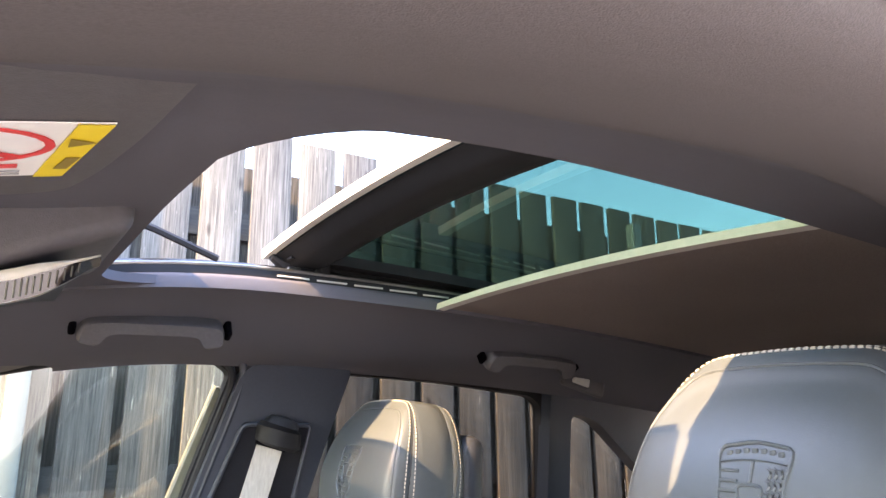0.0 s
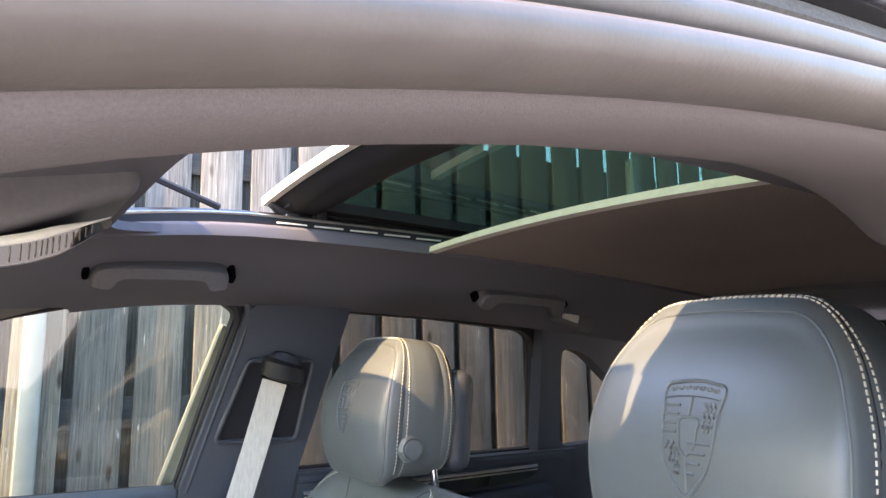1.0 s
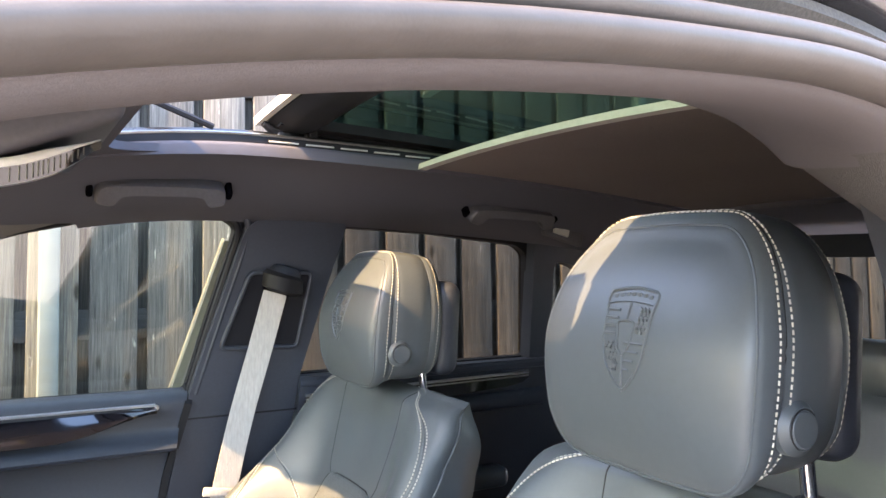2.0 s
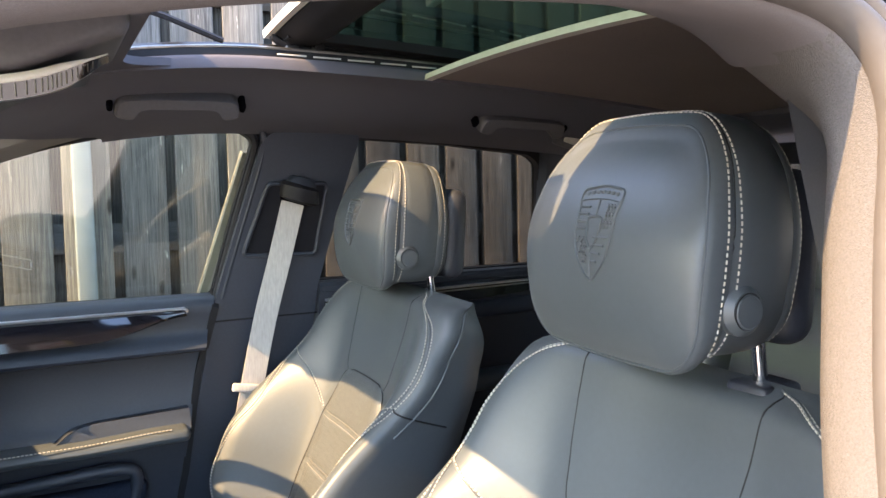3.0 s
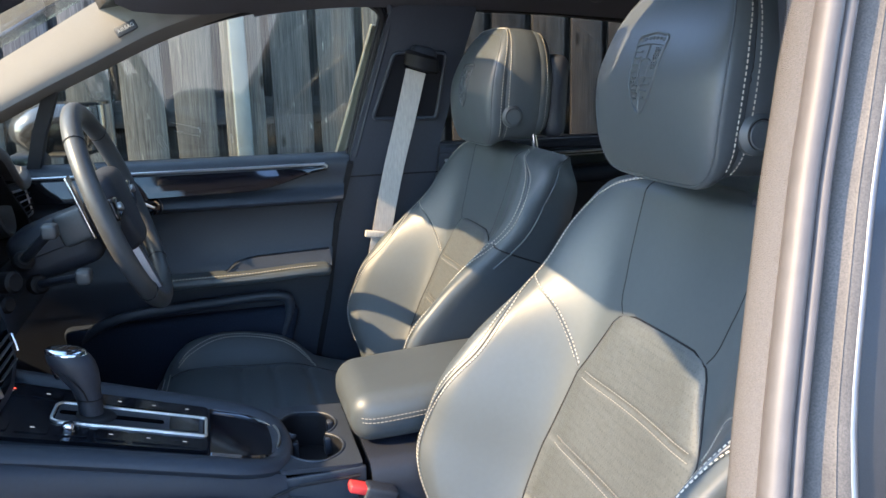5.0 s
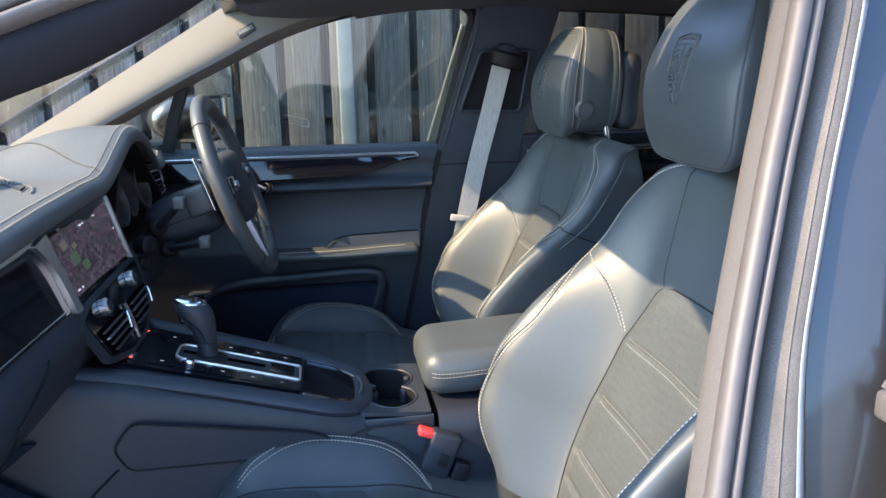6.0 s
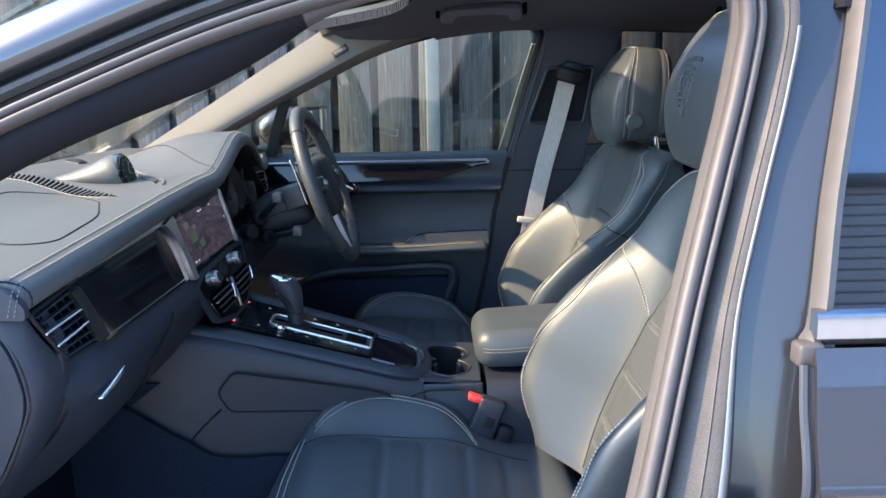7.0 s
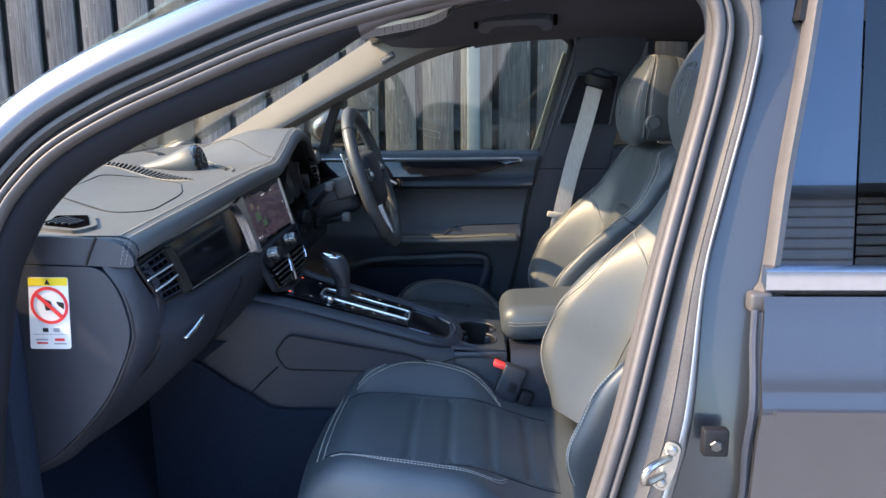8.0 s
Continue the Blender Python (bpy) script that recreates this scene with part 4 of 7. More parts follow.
ZS = [0.32, 0.45, 0.55, 0.65, 0.75, 0.82, 0.88, 0.91, 0.93, 0.945, 0.951, 0.957, 0.962, 0.968, 0.98, 1.0, 1.04, 1.06, 1.075]


def front_edge(z):
    return table([(0.3, 0.25), (0.47, 0.313), (0.585, 0.35), (0.70, 0.386), (0.819, 0.415), (0.933, 0.415), (1.0, 0.421), (1.10, 0.437)], z)


def near_skin(u, v):
    i = v * (len(ZS) - 1)
    z = lerp(ZS[int(i)], ZS[min(int(i) + 1, len(ZS) - 1)], i - int(i))
    x = lerp(front_edge(z), 1.85, u)
    return (x, skin_y(z) + 0.03 * smooth(0.9, 1.85, x), z)


bm = sheet(lambda u, v: near_skin(u ** 2, v), 30, len(ZS) - 1, 0.02)
part("door_skin", bm, PAINT, near_rear, "polished dark grey metallic skin")
part("chrome_strip", sweep([Vector((x, -0.778 + 0.03 * smooth(0.9, 1.85, x), 1.092)) for x in [0.437 + 0.1 * k for k in range(14)]], [(-0.006, -0.017), (0.006, -0.017), (0.010, -0.008), (0.008, 0.012), (0.0, 0.017), (-0.006, 0.017)], steady((0, 0, 1))), STRIPCHROME, near_rear, "bright chrome window strip")
GW = lambda a, b, d: (a, -0.757 + 0.33 * (b - 1.11) + d + 0.03 * smooth(0.9, 1.85, a), b)
part("pillar_cover", plate([(0.440, 1.09), (0.548, 1.09), (0.585, 1.455), (0.522, 1.455)], GW, 0.006), PILLARGLOSS, near_rear, "gloss black pillar cover")
part("window_glass", plate([(0.551, 1.09), (1.30, 1.09), (1.20, 1.42), (0.588, 1.455)], GW, 0.004), glass("dark_side_glass", (0.20, 0.21, 0.23), gloss=0.055), near_rear, "dark reflective side glass")
strip_path = [Vector((x - 0.005, y, z)) for x, y, z in ((0.436, -0.772, 1.075), (0.446, -0.768, 1.10), (0.470, -0.725, 1.21), (0.495, -0.69, 1.32), (0.517, -0.655, 1.42), (0.525, -0.64, 1.46))]
part("window_edge", sweep(spline(strip_path, 4), [(-0.013, -0.012), (-0.005, -0.014), (0.000, -0.004), (0.000, 0.008), (-0.011, 0.008)], steady((0, 1, 0))), RUBBER, near_rear, "grey rubber window edge")
part("edge_foot", rbox((0.432, -0.782, 1.066), (0.026, 0.022, 0.024), 0.005, 2), RUBBER, near_rear)
low = [Vector((front_edge(z) - 0.006, skin_y(z) + 0.012, z)) for z in (0.40, 0.55, 0.70, 0.82, 0.90, 0.96, 1.02, 1.058)]
part("door_edge_seal", sweep(spline(low, 4), circle(0.005, 8), steady((0, 1, 0))), PLASTIC, near_rear, "smooth dark edge trim")
part("door_edge_lip", sweep([p + Vector((0.012, -0.006, 0)) for p in spline(low, 4)], circle(0.0025, 8), steady((0, 1, 0))), SATINPAINT, near_rear)
part("frame_upper", plate([(0.50, 1.40), (1.22, 1.38), (1.05, 1.47), (0.52, 1.49)], GW, 0.03), BLACKRUBBER, near_rear)
part("inner_panel", plate([(0.46, 0.40), (1.75, 0.40), (1.75, 1.09), (0.46, 1.09)], lambda a, b, d: (a, -0.73 + d, b), 0.03), SOFT, near_rear)
part("crease_strip", sweep([Vector((x, -0.860, 0.957)) for x in (0.43, 0.8, 1.2, 1.8)], [(-0.004, -0.003), (0.004, -0.003), (0.004, 0.003), (-0.004, 0.003)], steady((0, 0, 1))), PAINT, near_rear)
part("c_side_near", plate([(1.25, 1.08), (1.85, 1.08), (1.75, 1.50), (1.15, 1.50)], GW, 0.03), PAINT, car)

striker = thing("door_striker", (0.30, -0.80, 0.88), "zinc-plated door striker loop on the pillar", "striker")
sm = Matrix.Translation((0.318, -0.838, 0.878)) @ Matrix.Rotation(radians(-28), 4, "Z") @ Matrix.Rotation(radians(14), 4, "Y")
bm = plate(round2([(-0.009, -0.033), (0.009, -0.033), (0.012, 0.0), (0.009, 0.033), (-0.009, 0.033)], 0.01, 4), lambda a, b, d: sm @ Vector((a, d, b)), 0.006)
part("striker_plate", bm, STEEL, striker)
part("striker_loop", tube([sm @ Vector(p) for p in spline([(0, 0, 0.012), (-0.01, -0.03, 0.012), (-0.014, -0.042, 0.006), (-0.014, -0.042, -0.006), (-0.01, -0.03, -0.012), (0, 0, -0.012)], 5)], 0.0045, 8), STEEL, striker)
for s in (-1, 1):
    part("screw", disc(sm @ Vector((0.001, 0, 0.023 * s)), sm.to_3x3() @ Vector((0, -1, 0)), 0.006, 0.005, 12), STEEL, striker)
hinge = thing("door_hinge_bolt", (0.372, -0.82, 0.9), "black hinge plate with a hexagon bolt", "hinge")
part("hinge_plate", rbox((0.376, -0.828, 0.906), (0.030, 0.016, 0.034), 0.003, 2), BLACKRUBBER, hinge)
part("bolt", disc((0.376, -0.835, 0.905), (-0.3, -1, 0), 0.0075, 0.007, 6, 0.0015), DARKSTEEL, hinge)
part("b_pillar_outer", plate([(0.29, 0.35), (0.47, 0.35), (0.47, 1.10), (0.56, 1.47), (0.435, 1.49), (0.385, 1.16), (0.345, 0.92)], lambda a, b, d: (a, near_y(b) + 0.018 + d - 0.40 * (a - 0.10 * smooth(0.9, 1.5, b) - 0.41), b), 0.03), PILLARPAINT, car)


# road wheels under the body
for x in (-1.35, 1.47):
    for y in (-0.80, 0.80):
        wheel_ = part("road_wheel", loft_wheel(x, y, 0.350, 0.115, 0.03), BLACKRUBBER, car, "black road tyre")
        part("rim", loft_wheel(x, y * 1.005, 0.235, 0.112, 0.012), ALU, wheel_, "grey alloy rim")

# ---- sunroof ----
GX = 0.340
sunroof = thing("sunroof", (GX, 0, 1.6), "tilted open panoramic glass sunroof panel", "sunroof")


def panel(x, y, up=0.0):
    return (x, y, 1.640 - 0.045 * (max(0.0, x - GX) / 0.9) ** 1.5 - 0.020 * (y / 0.385) ** 2 + up)


part("glass_panel", sheet(lambda u, v: panel(lerp(GX + 0.004, GX + 0.86, u), lerp(-0.385, 0.385, v)), 14, 18, 0.005), ROOFGLASS, sunroof, "green tinted dark glass")
part("front_edge", sweep([Vector(panel(GX, y, -0.006)) for y in [-0.385 + 0.0453 * k for k in range(18)]], [(-0.005, -0.008), (0.006, -0.008), (0.010, 0.006), (0.0, 0.009), (-0.006, 0.005)], steady((0, 0, 1))), PALE, sunroof, "pale painted front edge")
part("front_band", sheet(lambda u, v: Vector(panel(lerp(GX + 0.01, GX + 0.098, u), lerp(-0.38, 0.38, v), -0.010 - 0.014 * smooth(0, 0.3, u) * (1 - smooth(0.7, 1, u)))), 8, 16, 0.006), BLACKRUBBER, sunroof, "black inner band")
for sy in (1, -1):
    part("side_band", sweep([Vector(panel(x, sy * 0.352, -0.014)) for x in [GX + 0.02 + 0.06 * k for k in range(15)]], [(-0.028, -0.010), (0.028, -0.010), (0.028, 0.006), (-0.028, 0.006)], steady((0, 0, 1))), BLACKRUBBER, sunroof)
    part("side_skirt", sweep([Vector(panel(x, sy * 0.366, -0.03)) for x in [GX + 0.045 + 0.06 * k for k in range(14)]], [(-0.006, -0.024), (0.006, -0.024), (0.008, 0.012), (-0.008, 0.012)], steady((0, 0, 1))), BLACKRUBBER, sunroof, "black side skirt")
    part("skirt_bead", tube([Vector(panel(x, sy * 0.358, -0.044)) for x in [GX + 0.06 + 0.06 * k for k in range(13)]], 0.0022, 6), DARKSTEEL, sunroof)
    mech = part("lift_arm", loft([[Vector((x, sy * (0.362 + 0.012 * math.cos(q)), z + h * math.sin(q))) for q in [2 * math.pi * j / 8 for j in range(8)]] for x, z, h in ((GX + 0.002, 1.606, 0.004), (GX + 0.018, 1.598, 0.012), (GX + 0.05, 1.590, 0.013), (GX + 0.10, 1.586, 0.010), (GX + 0.15, 1.580, 0.006))]), BLACKRUBBER, sunroof, "black lift mechanism")
    part("arm_clip", rbox((GX + 0.034, sy * 0.352, 1.587), (0.022, 0.012, 0.010), 0.003, 2), DARKSTEEL, mech)
    part("arm_pivot", disc(Vector((GX + 0.075, sy * 0.352, 1.588)), Vector((0, -sy, 0)), 0.007, 0.005, 12, 0.001), DARKSTEEL, mech)
    part("hinge_block", rbox((GX + 0.082, sy * 0.350, 1.583), (0.018, 0.018, 0.036), 0.004, 2), BLACKRUBBER, mech)
    part("deflector_arm", tube([Vector((0.12, sy * 0.345, 1.632)), Vector((0.17, sy * 0.345, 1.620)), Vector((0.26, sy * 0.35, 1.590))], 0.005, 6), BLACKRUBBER, sunroof, "black wind deflector arm")
part("wind_deflector", sweep([Vector((0.075, y, 1.578)) for y in [-0.34 + 0.04 * k for k in range(18)]], [(-0.006, -0.018), (0.004, -0.018), (0.006, 0.012), (-0.004, 0.014)], steady((0, 0, 1))), BLACKRUBBER, sunroof, "black wind deflector")
# unseen bar and net, added to weaken the sun that reaches the headrests
part("deflector_bar", tube([Vector((0.098, y, 1.657)) for y in (-0.33, -0.11, 0.11, 0.33)], 0.004, 8), BLACKRUBBER, sunroof, "unseen bar above the dimming net")
part("deflector_net", sheet(lambda u, v: (lerp(0.086, 0.098, u), lerp(-0.335, 0.335, v), lerp(1.56, 1.655, u)), 4, 12), glass("sun_dimming_netting", (0.16, 0.155, 0.15)), sunroof, "unseen netting that dims the sun on the headrests")
blind = thing("sun_blind", (0.62, 0, 1.54), "half-open brown fabric roof blind with pale pull bar", "blind")
BX = 0.625
part("fabric", sheet(lambda u, v: (lerp(BX, 1.36, u), lerp(-0.345, 0.345, v), roof_z(lerp(BX, 1.36, u)) + 0.018 - 0.012 * (2 * v - 1) ** 2), 12, 12, 0.004), BLIND, blind)
part("pull_bar", sweep([Vector((BX, y, roof_z(BX) + 0.016 - 0.012 * (y / 0.345) ** 2)) for y in [-0.345 + 0.046 * k for k in range(16)]], [(-0.010, -0.006), (0.006, -0.007), (0.010, 0.002), (-0.008, 0.004)], steady((0, 0, 1))), BAR, blind, "pale pull bar")


# ---- fittings on the roof lining ----
def grab_handle(x0, x1, y, z, sag):
    """A flat-topped bow with two broad legs; its ends sit in dark sockets."""
    ob = thing("grab_handle", ((x0 + x1) / 2, y, z), "charcoal fold-up grab handle above the door", "handle", "grab handles")
    up, out = Vector((0, -0.60, 0.80)), Vector((0, -0.80, -0.60))
    long = x1 - x0
    place = lambda a, b, d: Vector((x0 + a, y - 0.006, z + sag * a / long)) + up * b + out * (d + 0.010)
    OUT = [(0.0, 0.002), (0.004, 0.036), (0.05, 0.040), (long - 0.05, 0.040), (long - 0.004, 0.036), (long, 0.002), (long - 0.026, -0.004), (long - 0.036, 0.016), (long - 0.052, 0.020), (0.052, 0.020), (0.036, 0.016), (0.026, -0.004)]
    ring = round2(OUT, [0.008, 0.016, 0.03, 0.03, 0.016, 0.008, 0.008, 0.008, 0.012, 0.012, 0.008, 0.008], 4)
    mid = Vector((long / 2, 0.022))
    rings = []
    for d, k in ((-0.022, 0.0), (0.012, 0.0), (0.0165, 0.0012), (0.019, 0.0035)):
        rings.append([place(a + (mid.x - a) * k / 0.1, b + (0.026 - b) * k / 0.03, d) for a, b in ring])
    bm = loft(rings, False)
    bm.verts.ensure_lookup_table()
    n = len(ring)
    top = [bm.verts[3 * n + k] for k in range(n)]
    bmesh.ops.triangle_fill(bm, use_beauty=True, use_dissolve=False, edges=[bm.edges.get((a, b)) for a, b in zip(top, top[1:] + top[:1])])
    part("grip", bm, CLOTHGREY, ob)
    for a in (-0.006, long + 0.006):
        part("socket", rbox(place(a, 0.020, -0.006), (0.010, 0.020, 0.030), 0.0045, 3, m=Matrix.Rotation(radians(-30), 3, "X").to_3x3()), SLOTSHADE, ob, "socket block coloured as a shaded recess")
    return ob


CLOTHGREY = material("charcoal_plastic", (0.085, 0.081, 0.086), 0.6, noise=(200, 0.2), bump=(900, 0.2))
grab_handle(0.10, 0.305, 0.475, 1.482, 0.006)
grab_handle(0.81, 1.03, 0.495, 1.478, -0.006)
hook = thing("coat_hook", (1.11, 0.52, 1.455), "small reading lamp with coat hook beside the handle", "lamp")
part("base", rbox((1.11, 0.528, 1.452), (0.12, 0.02, 0.038), 0.009, 3, m=Matrix.Rotation(radians(14), 3, "Y")), CLOTHGREY, hook)
part("lens", rbox((1.095, 0.515, 1.456), (0.045, 0.008, 0.018), 0.003, 2, m=Matrix.Rotation(radians(14), 3, "Y")), PALE, hook, "pale lamp lens")

over = thing("overhead_console", (-0.02, 0, 1.47), "grey roof console with chrome-edged lamp lens", "console")
part("housing", rbox((-0.06, 0.0, 1.497), (0.28, 0.214, 0.08), 0.014, 4, (3, 3, 2), f=lambda p: (p.x, p.y * (1 - 0.15 * smooth(0, 0.15, -p.x)), p.z + 0.05 * smooth(0.0, 0.15, p.x) - 0.02 * smooth(0, 0.15, -p.x))), CLOTHGREY, over)
lens_path = spline([(-0.14, -0.104, 1.438), (-0.02, -0.106, 1.459), (0.022, -0.106, 1.472), (0.058, -0.104, 1.486)], 8)
rings = []
for k, p in enumerate(lens_path):
    thin = smooth(1.02, 0.55, k / (len(lens_path) - 1))
    rings.append([p + Vector((0, 0.004 * math.cos(q), (0.0006 + 0.0042 * thin) * math.sin(q))) for q in [2 * math.pi * j / 10 for j in range(10)]])
part("lens_rim", loft(rings), PALE, over, "bright lens rim")
part("lens", sheet(lambda u, v: (lerp(-0.13, 0.045, u), lerp(-0.10, 0.10, v), 1.436 + 0.045 * smooth(0.2, 1, u)), 8, 6, 0.004), PLASTIC, over)
low_path = [p + Vector((0, 0.004, -0.006 - 0.012 * min(1.0, max(0.0, (0.050 - p.x) / 0.03)) ** 0.7)) for p in lens_path]
part("grille_panel", sheet(lambda u, v: lens_path[min(int(u * (len(lens_path) - 1) + 0.5), len(lens_path) - 1)].lerp(low_path[min(int(u * (len(lens_path) - 1) + 0.5), len(lens_path) - 1)], v), len(lens_path) - 1, 4, 0.003), GLOSS, over, "black perforated lamp grille")
part("grille_rim", tube(low_path, 0.0016, 6, (0, 1, 0)), ALU, over)
for k in range(3, len(lens_path) - 3):
    a, b = lens_path[k].lerp(low_path[k], 0.25), lens_path[k].lerp(low_path[k], 0.92)
    part("grille_slat", tube([a - Vector((0, 0.003, 0)), b - Vector((0, 0.003, 0))], 0.0008, 5), DARKSTEEL, over)

visor = thing("sun_visor", (-0.05, -0.32, 1.48), "folded-up cloth sun visor with a warning label", "visor")
vis = lambda a, b, d: (a, b, 1.507 + 0.22 * (a + 0.02) - 0.05 * (abs(b) - 0.32) - d)
part("visor_board", join(plate(round2([(-0.10, -0.53), (0.060, -0.52), (0.047, -0.33), (0.036, -0.252), (0.022, -0.200), (-0.10, -0.190)], [0.03, 0.03, 0.03, 0.03, 0.02, 0.02], 5), vis, 0.018)), CLOTHGREY, visor, sharp=70)
LBL = lambda a, b, d: (a, b + 0.036, vis(a, b + 0.036, 0.018)[2] - 0.0008 - d)
label = part("warning_label", plate([(-0.092, -0.390), (0.031, -0.390), (0.018, -0.290), (-0.092, -0.290)], LBL, 0.0006), WHITE, visor, "white and yellow airbag warning label")
part("yellow_band", plate([(0.016, -0.3895), (0.0306, -0.3895), (0.0176, -0.2905), (0.004, -0.2905)], lambda a, b, d: (a, b + 0.036, LBL(a, b, 0)[2] - 0.0012 - d), 0.0004), YELLOW, label)
ringc = [(-0.030 + 0.040 * math.cos(t), -0.355 + 0.032 * math.sin(t)) for t in [2 * math.pi * k / 24 for k in range(24)]]
ringi = [(-0.030 + 0.036 * math.cos(t), -0.355 + 0.0285 * math.sin(t)) for t in [2 * math.pi * k / 24 for k in range(24)]]
INK = lambda a, b, d: (a, b + 0.036, LBL(a, b, 0)[2] - 0.0012 - d)
part("red_ring", plate(ringc, INK, 0.0005, [ringi]), REDINK, label)
part("red_bar", plate([(-0.058, -0.375), (-0.053, -0.379), (-0.002, -0.335), (-0.006, -0.331)], INK, 0.0005), REDINK, label)
for k, (a, b, w, h, m) in enumerate(((-0.012, -0.315, 0.016, 0.007, REDINK), (-0.02, -0.304, 0.035, 0.002, GREYINK), (-0.02, -0.297, 0.035, 0.0025, GREYINK), (-0.03, -0.352, 0.026, 0.010, BLACKINK))):
    part("print_bar", plate([(a - w / 2, b - h / 2), (a + w / 2, b - h / 2), (a + w / 2, b + h / 2), (a - w / 2, b + h / 2)], INK, 0.0004), m, label)
part("warning_bar", plate([(0.016, -0.335), (0.022, -0.335), (0.018, -0.312), (0.012, -0.312)], lambda a, b, d: (a, b + 0.036, LBL(a, b, 0)[2] - 0.0022 - d), 0.0004), DIMINK, label)
part("sign_triangle", plate([(0.015, -0.370), (0.026, -0.363), (0.015, -0.356)], lambda a, b, d: (a, b + 0.036, LBL(a, b, 0)[2] - 0.0022 - d), 0.0004), DIMINK, label)

# ---- seat belt ----
belt = thing("seat_belt", (0.40, 0.64, 0.6), "grey webbing seat belt hanging from the pillar", "seat belt")
sp = [Vector(p) for p in spline([(0.452, 0.632, 1.318), (0.425, 0.645, 1.20), (0.395, 0.655, 1.08), (0.368, 0.662, 0.95), (0.34, 0.665, 0.80), (0.32, 0.668, 0.62)], 8)]
part("strap", sweep(sp, [(-0.0245, -0.0012), (0.0245, -0.0012), (0.0245, 0.0012), (-0.0245, 0.0012)], lambda i, p, w: (w.cross(Vector((0, 1, 0))).normalized(), Vector((0, 1, 0)))), WEB, belt, "grey woven webbing")
hood = Matrix.Translation((0.463, 0.622, 1.338)) @ Matrix.Rotation(radians(16), 4, "Y")
bow = [hood @ Vector((0.033 * math.cos(q), 0.0, 0.0)) + Vector((0, -0.022 * math.sin(q), -0.004 * math.sin(q))) for q in [math.pi * k / 14 for k in range(15)]]
guide = part("anchor", sweep(bow, [(-0.010, -0.014), (0.0, -0.019), (0.007, -0.014), (0.009, 0.004), (0.005, 0.016), (-0.003, 0.020), (-0.010, 0.012)], steady((0, 0, 1))), BLACKRUBBER, belt, "black bowed belt guide")
part("guide_cap", loft([[hood @ Vector((w * math.cos(q), -0.020 * math.sin(q) * f, h)) for q in [math.pi * k / 14 for k in range(15)]] for w, f, h in ((0.034, 1.0, 0.012), (0.032, 0.92, 0.024), (0.025, 0.7, 0.032), (0.010, 0.3, 0.035))]), PLASTIC, guide)
part("guide_slot", rbox((0.452, 0.624, 1.322), (0.058, 0.006, 0.010), 0.002, 2, m=Matrix.Rotation(radians(16), 3, "Y")), SLOTSHADE, guide)
part("belt_stop", rbox((0.350, 0.655, 0.925), (0.062, 0.010, 0.018), 0.004, 2, m=Matrix.Rotation(radians(10), 3, "Y")), WEB, belt)
buckle = thing("belt_buckle", (0.17, -0.13, 0.64), "black belt buckle with a red release button", "buckle")
km = Matrix.Rotation(radians(22), 3, "Y")
part("buckle_body", rbox((0.166, -0.128, 0.684), (0.052, 0.028, 0.086), 0.006, 3, m=km), PLASTIC, buckle)
part("release_button", rbox((0.150, -0.128, 0.7265), (0.038, 0.0225, 0.013), 0.003, 2, m=km), RED, buckle, "red release button")
part("buckle_stalk", rbox((0.19, -0.128, 0.62), (0.03, 0.02, 0.10), 0.006, 2, m=km), BLACKRUBBER, buckle)
part("buckle_window", rbox((0.172, -0.1425, 0.68), (0.018, 0.002, 0.022), 0.0009, 1, m=km), BLACKRUBBER, buckle)

from mathutils.bvhtree import BVHTree

# ---- front seats ----
SY = -0.365


def spine(s):
    """Front line of the backrest: x, z."""
    return lerp(0.335, 0.535, s) + 0.012 * math.sin(math.pi * s), lerp(0.63, 1.195, s)


REC = math.atan2(0.20, 0.565)
FWD = Vector((-math.cos(REC), 0, math.sin(REC)))


def even(rows, s):
    """A table read softly."""
    return sum(table(rows, min(1.0, s + d)) for d in (-0.045, -0.03, -0.015, 0.0, 0.015, 0.03, 0.045)) / 7


def half(s):
    return even([(0, 0.200), (0.05, 0.228), (0.11, 0.25), (0.2, 0.275), (0.45, 0.284), (0.6, 0.281), (0.70, 0.286), (0.76, 0.291), (0.82, 0.286), (0.88, 0.266), (0.92, 0.245), (0.95, 0.220), (0.98, 0.182), (1.0, 0.145)], s)


def bulge(s):
    return even([(0, 0.09), (0.06, 0.125), (0.15, 0.165), (0.35, 0.165), (0.5, 0.128), (0.62, 0.080), (0.71, 0.046), (0.82, 0.028), (0.92, 0.010), (1.0, 0.0)], s)


EDGE = 0.88


def wing(s):
    """Widest half of the backrest, just behind the front seam."""
    return max(EDGE * half(s) + 0.012, even([(0, 0.0), (0.70, 0.0), (0.80, 0.258), (0.86, 0.262), (0.90, 0.260), (0.94, 0.252), (0.97, 0.236), (1.0, 0.206)], s) if s > 0.8 else 0.0)


